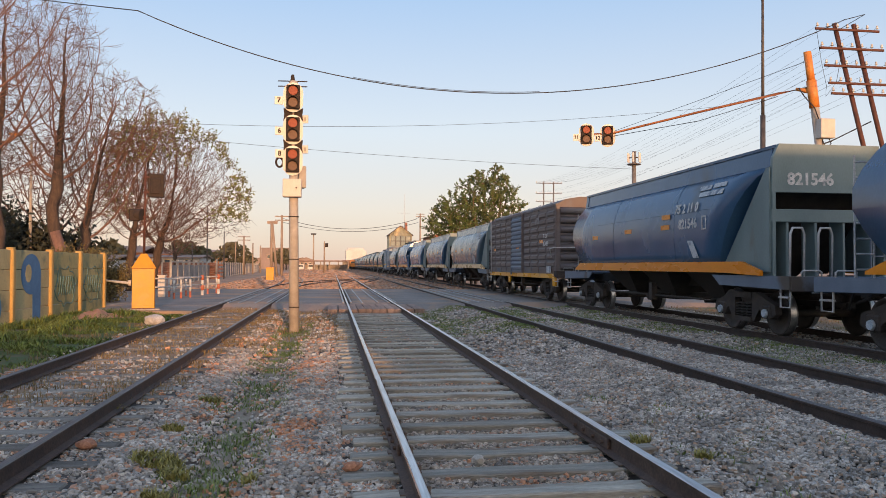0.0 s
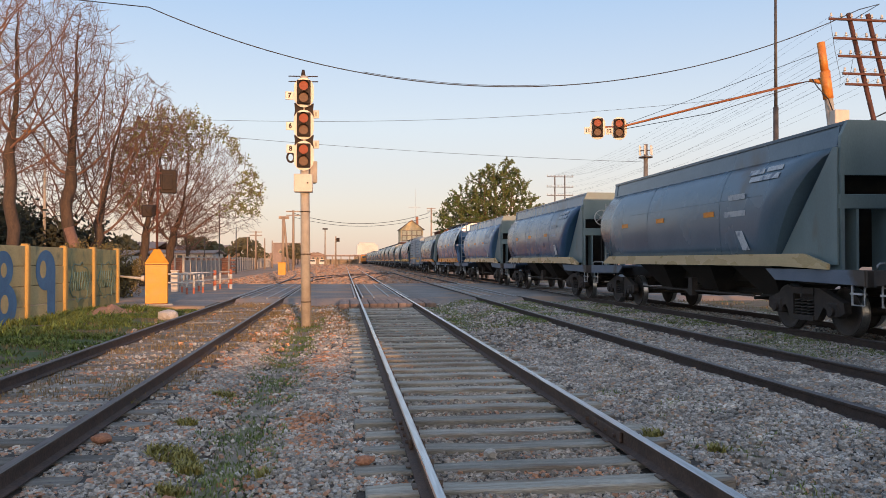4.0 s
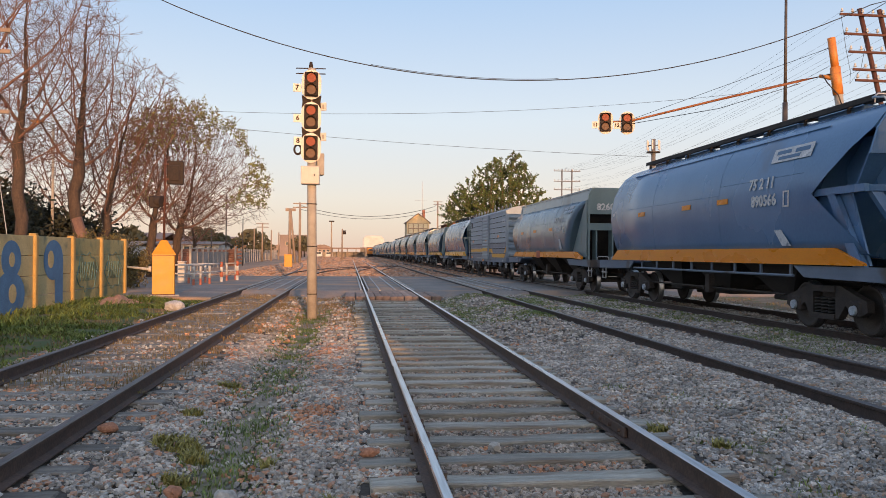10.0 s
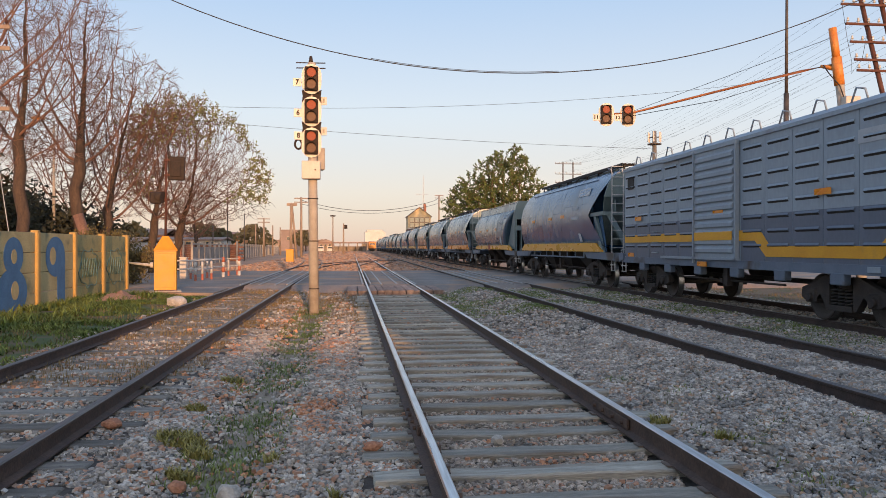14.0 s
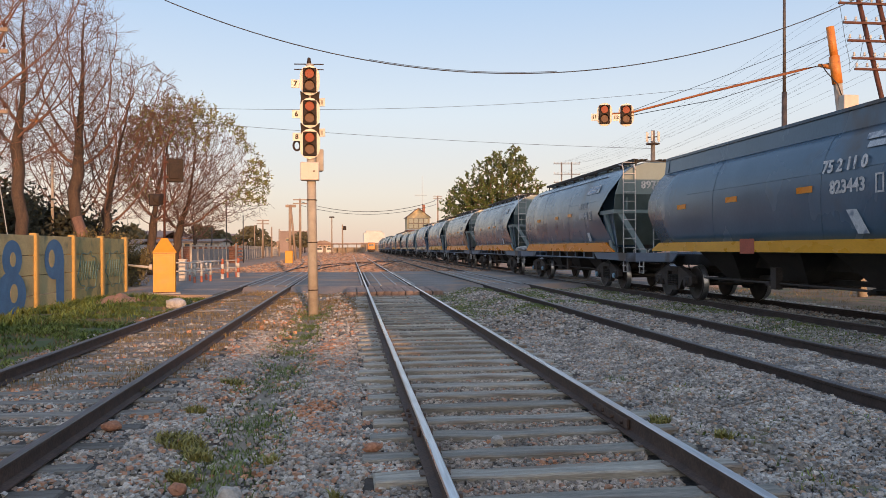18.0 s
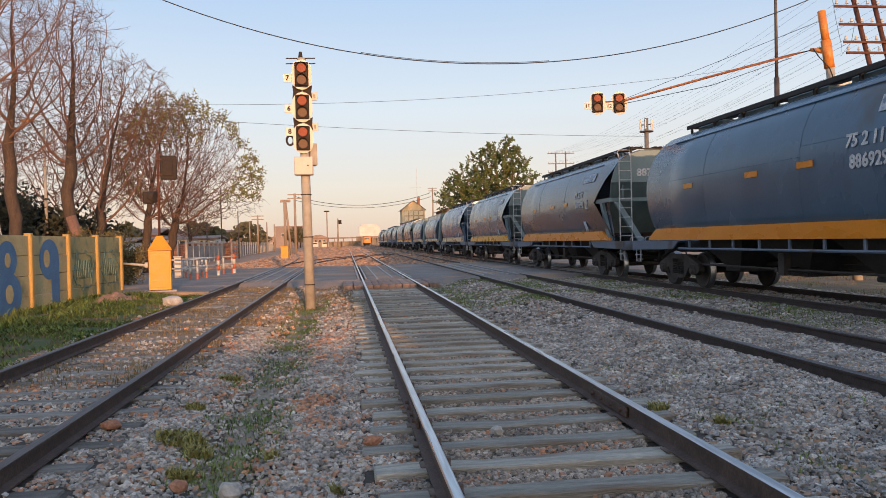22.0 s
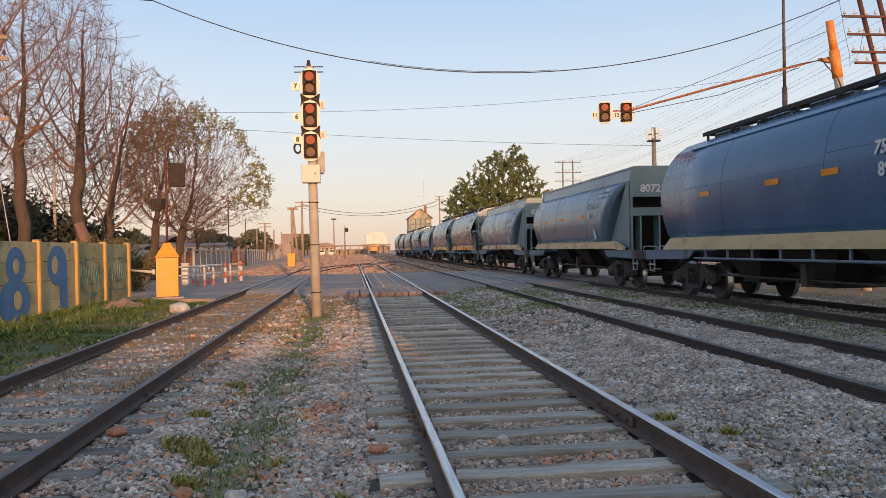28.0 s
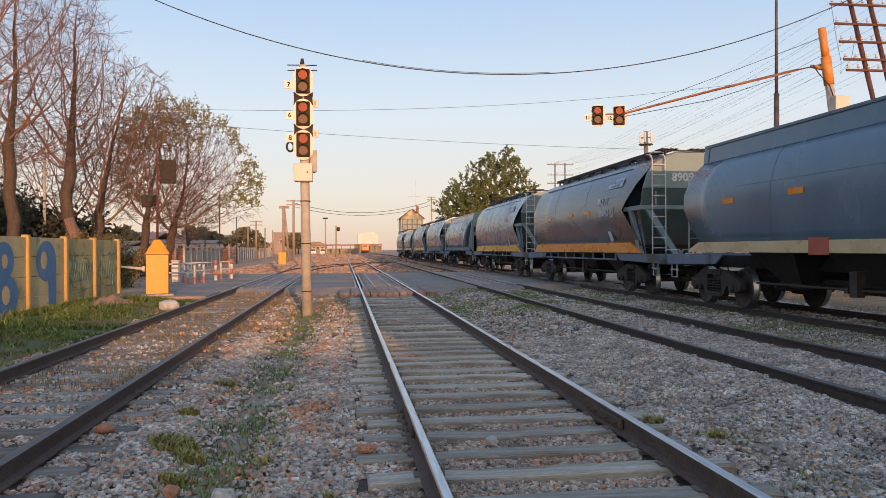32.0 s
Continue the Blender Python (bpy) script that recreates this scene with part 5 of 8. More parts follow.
# kind, paint, stripe, end paint, end number, side number, extras, label
ROUND, BRACED = hopper_round, hopper_braced
PLAN = [
    (ROUND, P_GREY, S_BEIGE, P_END, "", "", {}, "grey-blue round-sided hopper wagon with beige stripe"),
    (ROUND, P_BLUE, S_ORANGE, P_END, "", "", {}, "blue round-sided hopper wagon with orange stripe"),
    (BRACED, P_DARK, S_YELLOW, P_END, "", "", {}, "slate hopper wagon with yellow stripe and roof walkway"),
    (ROUND, P_BLUE, S_ORANGE, P_END, "", "", {}, "blue round-sided hopper wagon with orange stripe"),
    (ROUND, P_GREY, S_ORANGE, P_END, "", "", {}, "grey-blue round-sided hopper wagon with orange stripe"),
    (ROUND, P_BLUE, S_ORANGE, P_END, "", "", dict(caps=M_CAP), "blue round-sided hopper wagon with orange stripe"),
    (ROUND, P_BLUE, S_ORANGE, P_END, "821546", "821546", dict(caps=M_CAP, marks=((-1.7, 2.4), (-1.75, 2.66), (0.8, 2.4), (3.6, 2.32))), "blue round-sided hopper wagon, orange stripe, clean end number"),
    None,
    (ROUND, P_GREY, S_BEIGE, P_END, "", "", {}, "grey-blue round-sided hopper wagon with faded beige stripe"),
    (ROUND, P_BLUE, S_BEIGE, P_END, "", "", dict(brake_wheel=True), "weathered blue hopper wagon with beige stripe and brake wheel"),
    (ROUND, P_BRIGHT, S_BEIGE, P_END, "821744", "821744", dict(brake_wheel=True), "bright blue round hopper wagon with beige stripe, brake wheel"),
    (BRACED, P_BRIGHT, S_ORANGE, P_BRIGHT, "890566", "890566", dict(caps=M_CAP, vessel=True), "bright blue hopper wagon with orange stripe and braced ends"),
    (ROUND, P_GREY, S_ORANGE, P_END, "826099", "826099", dict(red=True, caps=M_CAP), "grey-blue round hopper wagon, orange stripe with red patch"),
    None,
    (BRACED, P_BLUE, S_YELLOW, P_END, "", "", {}, "blue hopper wagon with yellow stripe and roof walkway"),
    (ROUND, P_DARK, S_YELLOW, P_END, "823443", "823443", dict(brake_wheel=True, red=True), "dark grey round hopper wagon with yellow stripe, brake wheel"),
    (BRACED, P_DARK, S_ORANGE, P_END, "897546", "897546", dict(caps=CAPS_BLUE), "slate hopper wagon with orange stripe and white ladder"),
    (BRACED, P_DARK, S_ORANGE, P_END, "886929", "886929", dict(brake_wheel=True), "slate hopper wagon with orange stripe and end brake wheel"),
    (BRACED, P_BROWN, S_ORANGE, P_END, "887992", "887992", {}, "brown-patched hopper wagon with orange stripe, braced ends"),
    (BRACED, P_DARK, S_YELLOW, P_END, "888800", "888800", dict(vessel=True), "slate hopper wagon with yellow stripe and air vessel"),
    (BRACED, P_BLUE, S_BEIGE, P_GREY, "", "897512", {}, "blue hopper wagon with clean white emblem, beige stripe"),
    (ROUND, P_GREY, S_BEIGE, P_END, "807214", "807214", {}, "grey-blue round hopper wagon with pale yellow stripe"),
    (ROUND, P_GREY, S_BEIGE, P_END, "821819", "821819", dict(red=True), "grey-blue round hopper wagon, beige stripe with red mark"),
    (BRACED, P_BROWN, S_ORANGE, P_END, "890913", "890913", {}, "brown-tinged hopper wagon with orange stripe, pale end"),
    (BRACED, P_GREY, S_YELLOW, P_END, "", "", {}, "grey hopper wagon with yellow stripe and scrawled side"),
    (ROUND, P_GREY, P_DECK, P_END, "", "", {}, "plain grey round-sided hopper wagon without a stripe"),
    (BRACED, P_GREY, P_DECK, P_END, "", "", {}, "grey hopper wagon with braced ends, no stripe"),
    (BRACED, P_DARK, S_YELLOW, P_END, "", "", {}, "slate hopper wagon with yellow stripe and roof walkway"),
    (ROUND, P_GREY, S_BEIGE, P_END, "", "", {}, "grey-blue round-sided hopper wagon with beige stripe"),
    (BRACED, P_GREY, S_BEIGE, P_END, "", "", {}, "grey hopper wagon with beige stripe, last of train"),
]
WAGONS, WHEELS = [], []
for i, (a, b) in enumerate(zip(BOUNDS, BOUNDS[1:])):
    mid, plan = (a + b) / 2, PLAN[i]
    mid += 0.35 if i == 7 else 0.0
    at = pose(TRAIN_X, mid, RAIL_Z)
    if plan is None:
        if i == 7:
            w = thing("boxcar", at, "rust-streaked grey ribbed boxcar with yellow sill", "wagon", "train wagons")
            sets = boxcar(w, P_RUSTY, S_YELLOW, "ribbed")
        else:
            w = thing("boxcar", at, "pale grey boxcar with yellow band and roof hoops", "wagon", "train wagons")
            sets = boxcar(w, P_PALE, P_DECK, "dashed")
    else:
        build, paint, stripe, ends, number, side_number, extra, label = plan
        w = thing("hopper_wagon", at, label, "wagon", "train wagons")
        sets = build(w, paint, stripe, ends, number, side_number, **extra)
    if i == 17:
        bm = bmesh.new()
        bmesh.ops.create_icosphere(bm, subdivisions=3, radius=1.0)
        for v in bm.verts:
            d = 1 + 0.35 * noise.noise(v.co * 1.7) + 0.15 * noise.noise(v.co * 5)
            v.co = Vector((v.co.x * 0.3, v.co.y * 0.55, max(v.co.z, -0.75) * 0.17)) * d
        part("sack_bundle", bm, M_BOXY_WHITE, w, "crumpled pale sacks lying on the end deck", at=pose(-1.05, -6.75, 1.31))
    WAGONS.append((w, mid))
    WHEELS += sets


# ---- materials of the fixtures ----
M_LENS_RED = surface("dull_red_lamp_lens", (0.27, 0.07, 0.04), (0.36, 0.11, 0.062), 30, 0.85, bump=0.1, fine=90, mottle=0.35)
M_LENS_GREY = surface("unlit_smoky_lamp_lens", (0.15, 0.088, 0.055), (0.21, 0.125, 0.08), 30, 0.85, bump=0.1, fine=90, mottle=0.35)
M_BLACK = surface("sooty_brown_black_housing", (0.026, 0.017, 0.013), (0.045, 0.03, 0.022), 6, 0.85, bump=0.15)
M_CREAM = surface("cream_backboard_paint", (0.66, 0.60, 0.52), (0.75, 0.69, 0.60), 5, 0.5, bump=0.1, stain=(0.5, 0.38, 0.26), stain_at=0.66, mottle=0.35)
M_ORANGE = surface("chipped_orange_paint", (0.58, 0.19, 0.03), (0.68, 0.26, 0.05), 4, 0.5, bump=0.1, stain=(0.2, 0.08, 0.03), stain_at=0.66, stain_scale=3)
M_RUSTORANGE = surface("faded_rust_orange_paint", (0.36, 0.12, 0.04), (0.46, 0.17, 0.06), 4, 0.6, bump=0.1, stain=(0.16, 0.07, 0.035), stain_at=0.56, stain_scale=2)
M_DARKPOLE = surface("dark_steel_pole", (0.07, 0.06, 0.055), (0.12, 0.10, 0.09), 4, 0.6, 0.3)
M_RUSTRAIL = surface("rusty_pole_steel", (0.08, 0.03, 0.02), (0.13, 0.05, 0.033), 5, 0.8, 0.1)
M_PORCELAIN = surface("white_porcelain_insulator", (0.6, 0.57, 0.52), (0.72, 0.69, 0.64), 9, 0.2, bump=0.03)
M_WIRE = surface("black_cable", (0.02, 0.02, 0.022), (0.035, 0.035, 0.04), 9, 0.6, bump=0)
M_BOXWHITE = surface("off_white_cabinet_paint", (0.52, 0.46, 0.40), (0.60, 0.54, 0.47), 4, 0.5, bump=0.05, stain=(0.45, 0.38, 0.3), stain_at=0.68, mottle=0.35)
M_MURAL_BLUE = surface("mural_blue_paint", (0.065, 0.155, 0.29), (0.09, 0.20, 0.36), 3, 0.85, bump=0.2, stain=(0.13, 0.17, 0.2), stain_at=0.62, stain_scale=2)
M_TEAL = surface("faded_teal_spray_paint", (0.12, 0.21, 0.19), (0.19, 0.27, 0.22), 3, 0.85, bump=0.2)
M_OCHRE_POST = surface("orange_ochre_post_paint", (0.44, 0.28, 0.09), (0.53, 0.34, 0.115), 3, 0.8, bump=0.2, stain=(0.4, 0.3, 0.16), stain_at=0.62)
M_REDWHITE_RED = surface("faded_red_band", (0.40, 0.11, 0.055), (0.47, 0.15, 0.08), 5, 0.6, bump=0.1)
M_REDWHITE_WHITE = surface("dirty_white_band", (0.46, 0.44, 0.41), (0.58, 0.55, 0.51), 5, 0.6, bump=0.1)
M_PANEL_GREEN = surface("mossy_ochre_panel", (0.33, 0.285, 0.125), (0.45, 0.37, 0.16), 1.3, 0.85, bump=0.25, stain=(0.18, 0.2, 0.11), stain_at=0.5, stain_scale=1.6)


def prism_cap(bm, w, d, z0, z1, top):
    loft(bm, [[(sx * w, sy * d, z0) for sx, sy in ((-1, -1), (1, -1), (1, 1), (-1, 1))], [(sx * top, sy * top, z1) for sx, sy in ((-1, -1), (1, -1), (1, 1), (-1, 1))]], smooth=False)


def disc(bm, r, depth, sides=20, z=0.0):
    """A round lens that faces -y."""
    rod(bm, (0, 0, z), (0, -depth, z), r, r * 0.92, sides)


def stadium(w, h, n=8):
    """An upright plate outline with round ends."""
    r = w / 2
    up = [(r * math.cos(a), h / 2 - r + r * math.sin(a)) for a in [k * math.pi / n for k in range(n + 1)]]
    return up + [(-x, -z) for x, z in up]


def lamp_pair(parent, at, scale=1.0):
    """Backboard, housing, and two hooded lenses, facing -y."""
    head = part("backboard", shape(("board", scale), lambda bm: slab(bm, [(x * scale, z * scale) for x, z in stadium(0.48, 0.74)], 1, -0.012, 0.012)), M_CREAM, parent, "cream oval backboard", at=at)
    part("housing", shape(("lamp_box", scale), lambda bm: box(bm, -0.165 * scale, 0.165 * scale, -0.09, 0.16, -0.295 * scale, 0.295 * scale, 0.02)), M_BLACK, head, at=pose(0, -0.01, 0))
    for z, m, nm in ((0.145, M_LENS_RED, "red_lens"), (-0.145, M_LENS_GREY, "lower_lens")):
        part(nm, shape(("lens", scale), lambda bm: disc(bm, 0.118 * scale, 0.035)), m, head, at=pose(0, -0.098, z * scale))
        part("lens_ring", shape(("ring", scale), lambda bm: pipe(bm, [(0.128 * scale * math.cos(a), 0, 0.128 * scale * math.sin(a)) for a in [k * math.tau / 20 for k in range(21)]], 0.014, 6)), M_BLACK, head, at=pose(0, -0.105, z * scale))
        part("hood", shape(("hood", scale), lambda bm: loft(bm, [[(0.137 * scale * math.cos(a), y, 0.137 * scale * math.sin(a)) for a in [math.pi * k / 8 for k in range(9)]] for y in (0.0, -0.1)], close_ends=False, ring_closed=False)), M_BLACK, head, at=pose(0, -0.1, z * scale))
    return head


# ---- the signal post between the tracks ----
sig = thing("crossing_signal", pose(-0.92, 19.3, 0), "concrete post with three cream-backed unlit red lamp heads", "signal")
part("post", rod(bmesh.new(), (0, 0, -0.3), (-0.065, 0, 6.0), 0.125, 0.1, 20), M_CONCRETE, sig, "weathered round concrete post")
for k, z in enumerate((5.68, 4.885, 4.12)):
    lamp_pair(sig, pose(-0.06, -0.17, z))
    part("bracket", meshed("bracket", box(bmesh.new(), -0.1, 0.1, -0.16, 0.0, -0.05, 0.05, 0.01)), M_BLACK, sig, at=pose(-0.06, 0, z))
for z in (5.285, 4.5):
    part("dark_plate", slab(bmesh.new(), [(-0.24, -0.17), (-0.22, -0.02), (-0.24, 0.15), (0, 0.06), (0.24, 0.15), (0.22, -0.02), (0.24, -0.17), (0, -0.06)], 1, -0.1, -0.07), M_BLACK, sig, at=pose(-0.06, 0, z))
for txt, x, z in (("7", -0.41, 5.60), ("6", -0.39, 4.85), ("8", -0.38, 4.29)):
    pl = part("number_plate", box(bmesh.new(), -0.10, 0.10, -0.012, 0.012, -0.1, 0.1, 0.004), M_CREAM, sig, "cream plate with dark figure", at=pose(x, -0.15, z, 0, 0, 8))
    part("figure", lettering(txt, 0.17), M_BLACK, pl, at=end_at(0, -0.014, 0))
    part("plate_arm", rod(bmesh.new(), (0, 0, 0), (0.25, 0, 0), 0.012, None, 6), M_BLACK, sig, at=pose(x + 0.08, -0.13, z))
for z in (5.17, 4.42):
    pl = part("number_plate", box(bmesh.new(), -0.075, 0.075, -0.012, 0.012, -0.1, 0.1, 0.004), M_CREAM, sig, at=pose(0.235, -0.05, z, 0, 0, -20))
    part("faded_figure", box(bmesh.new(), -0.025, 0.025, -0.003, 0.003, -0.05, 0.05), M_CONCRETE, pl, at=pose(0, -0.014, 0))
cab = part("control_box", box(bmesh.new(), -0.23, 0.22, -0.16, 0.14, -0.22, 0.22, 0.015), M_BOXWHITE, sig, "off-white sheet-metal control box", at=pose(-0.06, -0.16, 3.44))
part("lock", rod(bmesh.new(), (0.1, -0.165, 0.0), (0.1, -0.185, 0.0), 0.02, None, 8), M_BLACK, cab)
part("rear_box", box(bmesh.new(), -0.08, 0.10, -0.15, 0.15, -0.24, 0.3, 0.015), M_CONCRETE, sig, at=pose(0.14, 0.16, 3.72, 0, 0, 10))
part("bell_ring", pipe(bmesh.new(), [(0.085 * math.cos(a), 0, 0.115 * math.sin(a)) for a in [k * math.tau / 22 for k in range(23)]], 0.026, 8), M_BLACK, sig, "dark oval ring on a short arm", at=pose(-0.385, -0.05, 4.09, 0, 0, 15))
part("bell_arm", rod(bmesh.new(), (0, 0, 0), (0.3, 0.05, 0), 0.02, None, 8), M_BLACK, sig, at=pose(-0.31, -0.05, 4.09))
part("cap", rod(bmesh.new(), (0, 0, 0), (0, 0, 0.14), 0.115, 0.1, 16), M_CONCRETE, sig, at=pose(-0.065, 0, 5.98))
part("bell", rod(bmesh.new(), (0, 0, 0), (0, 0, 0.16), 0.06, 0.035, 12), M_BLACK, sig, "small dark warning bell", at=pose(-0.085, 0, 6.12))
for z in (6.115, 5.985):
    for sx in (-1, 1):
        part("cross_bar", meshed("bar", rod(bmesh.new(), (0.08, 0, 0), (0.36, -0.02, 0), 0.014, None, 6)), M_BLACK, sig, at=pose(-0.085, -0.02, z) @ (pose(0, 0, 0) if sx > 0 else pose(0, 0, 0, 0, 0, 180)))
for z in (0.52, 1.7, 2.75):
    part("strap", meshed("strap", rod(bmesh.new(), (0, 0, -0.012), (0, 0, 0.012), 0.128, None, 20)), M_BLACK, sig, at=pose(-0.011 * z, 0, z))

# ---- the barrier machine and its tell-tale ----
mach = thing("barrier_machine", pose(-5.97, 25.7, 0.06, 0, 0, 13) @ Matrix.Scale(0.93, 4), "bright yellow barrier machine with pyramid cap, concrete footing", "barrier machine")
part("footing", box(bmesh.new(), -0.52, 0.52, -0.42, 0.42, -0.25, 0.1, 0.02), M_CONCRETE, mach)
part("seam", box(bmesh.new(), -0.385, 0.385, -0.315, 0.315, 1.455, 1.468), M_RUSTRAIL, mach)
part("foot_band", box(bmesh.new(), -0.375, 0.375, -0.306, 0.306, 0.1, 0.125), M_RUSTRAIL, mach)
part("cabinet", slab(bmesh.new(), [(-0.37, -0.3), (0.34, -0.3), (0.37, -0.22), (0.37, 0.3), (-0.37, 0.3)], 2, 0.1, 1.5), M_YELLOW, mach, "yellow painted steel cabinet")
part("door_panel", box(bmesh.new(), -0.34, 0.3, -0.012, 0.0, 0.2, 1.38, 0.004), M_YELLOW, mach, at=pose(0, -0.302, 0))
part("cap", (lambda bm: (prism_cap(bm, 0.385, 0.315, 1.51, 1.98, 0.1), box(bm, -0.39, 0.39, -0.32, 0.32, 1.47, 1.51, 0.008))[0] or bm)(bmesh.new()), M_YELLOW, mach)
part("mast", rod(bmesh.new(), (0, 0, 1.9), (0.02, 0, 4.85), 0.045, 0.04, 10), M_RUSTRAIL, mach)
part("lamp_board", box(bmesh.new(), 0.08, 0.64, -0.06, 0.06, 3.93, 4.76, 0.03), M_BLACK, mach, "dark rear of a lamp board")
part("lamp_cover", box(bmesh.new(), 0.16, 0.5, -0.1, -0.06, 4.05, 4.6, 0.02), M_BLACK, mach)
part("side_lamp", rod(bmesh.new(), (-0.08, -0.1, 3.32), (-0.42, 0.1, 3.36), 0.2, 0.16, 14), M_BLACK, mach)
part("bell_box", box(bmesh.new(), -0.5, -0.12, -0.12, 0.12, 3.1, 3.5, 0.03), M_BLACK, mach)
for z in (3.25, 4.1, 4.62):
    part("clamp", meshed("clamp", box(bmesh.new(), -0.07, 0.12, -0.07, 0.07, -0.03, 0.03, 0.008)), M_RUSTRAIL, mach, at=pose(0.02, 0, z))
part("arm_hub", rod(bmesh.new(), (-0.40, -0.1, 0.98), (-0.5, -0.1, 0.98), 0.11, 0.09, 12), M_BOXWHITE, mach)
part("barrier_arm", rod(bmesh.new(), (-0.5, -0.1, 0.98), (-1.81, 4.72, 1.02), 0.045, 0.035, 10), M_REDWHITE_WHITE, mach, "white barrier arm, lowered")

# ---- walkers' maze beside the road ----
maze = thing("pedestrian_barrier", pose(0, 0, 0), "red and white painted post-and-rail walkers' barrier", "barrier")
for x, y, h in ((-6.06, 37.5, 0.95), (-5.62, 39.6, 0.98)):
    for k in range(4):
        part("post_band", meshed("band", rod(bmesh.new(), (0, 0, k * h / 4 - (0.3 if k == 0 else 0)), (0, 0, (k + 1) * h / 4), 0.075, None, 12)), M_REDWHITE_WHITE if k % 2 == 0 else M_REDWHITE_RED, maze, at=pose(x, y, 0.12))
for x, y in ((-6.5, 33.2), (-6.35, 33.9), (-6.15, 34.9), (-6.05, 39.0), (-5.8, 40.2), (-6.6, 36.4), (-7.1, 35.2)):
    for k in range(3):
        part("post_band", meshed("band", rod(bmesh.new(), (0, 0, k * 0.27 - (0.3 if k == 0 else 0)), (0, 0, k * 0.27 + 0.27), 0.05, None, 10)), M_REDWHITE_RED if k == 0 else M_REDWHITE_WHITE, maze, at=pose(x, y, 0.12))
for z in (0.5, 0.86):
    part("rail", pipe(bmesh.new(), [(-7.4, 33.0, z), (-6.5, 33.2, z), (-6.15, 34.9, z)], 0.035, 8), M_REDWHITE_WHITE, maze, at=pose(0, 0, 0.12))
    part("rail", pipe(bmesh.new(), [(-7.3, 36.6, z), (-6.6, 36.4, z), (-6.06, 37.5, z)], 0.035, 8), M_REDWHITE_WHITE, maze, at=pose(0, 0, 0.12))
    part("rail", pipe(bmesh.new(), [(-6.06, 37.5, z), (-6.05, 39.0, z), (-5.62, 39.6, z), (-5.8, 40.2, z)], 0.03, 8), M_REDWHITE_WHITE, maze, at=pose(0, 0, 0.12))
wc = thing("equipment_cabinet", pose(-7.57, 36.0, 0.1), "small white roadside equipment cabinet", "cabinet")
part("body", box(bmesh.new(), -0.15, 0.15, -0.15, 0.15, 0, 0.95, 0.015), M_BOXWHITE, wc)
part("lid", box(bmesh.new(), -0.18, 0.18, -0.18, 0.18, 0.95, 1.0, 0.01), M_BOXWHITE, wc)
y2 = thing("barrier_machine", pose(-6.15, 78.5, 0), "yellow barrier cabinet on a low concrete footing", "barrier machine")
part("cabinet", box(bmesh.new(), -0.38, 0.38, -0.3, 0.3, 0.1, 1.3, 0.02), M_YELLOW, y2)
part("lid", box(bmesh.new(), -0.42, 0.42, -0.34, 0.34, 1.3, 1.35, 0.01), M_YELLOW, y2)
part("footing", box(bmesh.new(), -1.9, 0.6, -0.5, 0.5, -0.1, 0.1, 0.02), M_CONCRETE, y2)

# ---- the painted wall ----
wall = thing("boundary_wall", pose(-7.8, 0, -0.09), "precast panel wall painted ochre with blue mural figures", "wall", "", "structure")
WALL_Y = [9.6, 12.2, 14.8, 17.45, 20.1, 22.7, 25.2, 27.75]
for y in WALL_Y:
    pst = part("wall_post", meshed("wall_post", box(bmesh.new(), -0.09, 0.11, -0.085, 0.085, -0.3, 2.02, 0.02)), M_OCHRE_POST, wall, at=pose(0, y, 0))
    part("post_cap", meshed("post_cap", box(bmesh.new(), -0.08, 0.10, -0.075, 0.075, 2.02, 2.05, 0.012)), M_OCHRE_POST, pst)
for i, (a, b) in enumerate(zip(WALL_Y, WALL_Y[1:])):
    for k in range(4):
        part("wall_slab", box(bmesh.new(), -0.035, 0.035, a + 0.05, b - 0.05, k * 0.5 - (0.3 if k == 0 else -0.008), k * 0.5 + 0.492, 0.008), M_PANEL_GREEN if i >= 5 else M_WALL, wall, at=pose(rng.uniform(-0.006, 0.006), 0, 0))


def ellipse(cy, cz, ry, rz, n=28):
    return [(cy + ry * math.cos(k * math.tau / n), cz + rz * math.sin(k * math.tau / n)) for k in range(n)]


eight = part("mural_figure", slab(bmesh.new(), ellipse(18.78, 1.42, 0.52, 0.44), 0, 0.042, 0.048), M_MURAL_BLUE, wall, "large blue painted figure eight")
part("lower_loop", slab(bmesh.new(), ellipse(18.72, 0.58, 0.80, 0.56), 0, 0.043, 0.049), M_MURAL_BLUE, eight)
part("loop_gap", slab(bmesh.new(), ellipse(18.8, 1.41, 0.15, 0.17), 0, 0.049, 0.054), M_WALL, eight)
part("loop_gap", slab(bmesh.new(), ellipse(18.85, 0.62, 0.2, 0.22), 0, 0.050, 0.055), M_WALL, eight)
nine = part("mural_figure", slab(bmesh.new(), ellipse(21.32, 1.38, 0.66, 0.53), 0, 0.042, 0.048), M_MURAL_BLUE, wall, "large blue painted figure nine")
part("stem", slab(bmesh.new(), [(21.4, 1.3), (21.98, 1.4), (21.98, 0.08), (21.45, 0.08)], 0, 0.043, 0.049), M_MURAL_BLUE, nine)
part("loop_gap", slab(bmesh.new(), ellipse(21.12, 1.4, 0.2, 0.23), 0, 0.050, 0.055), M_WALL, nine)
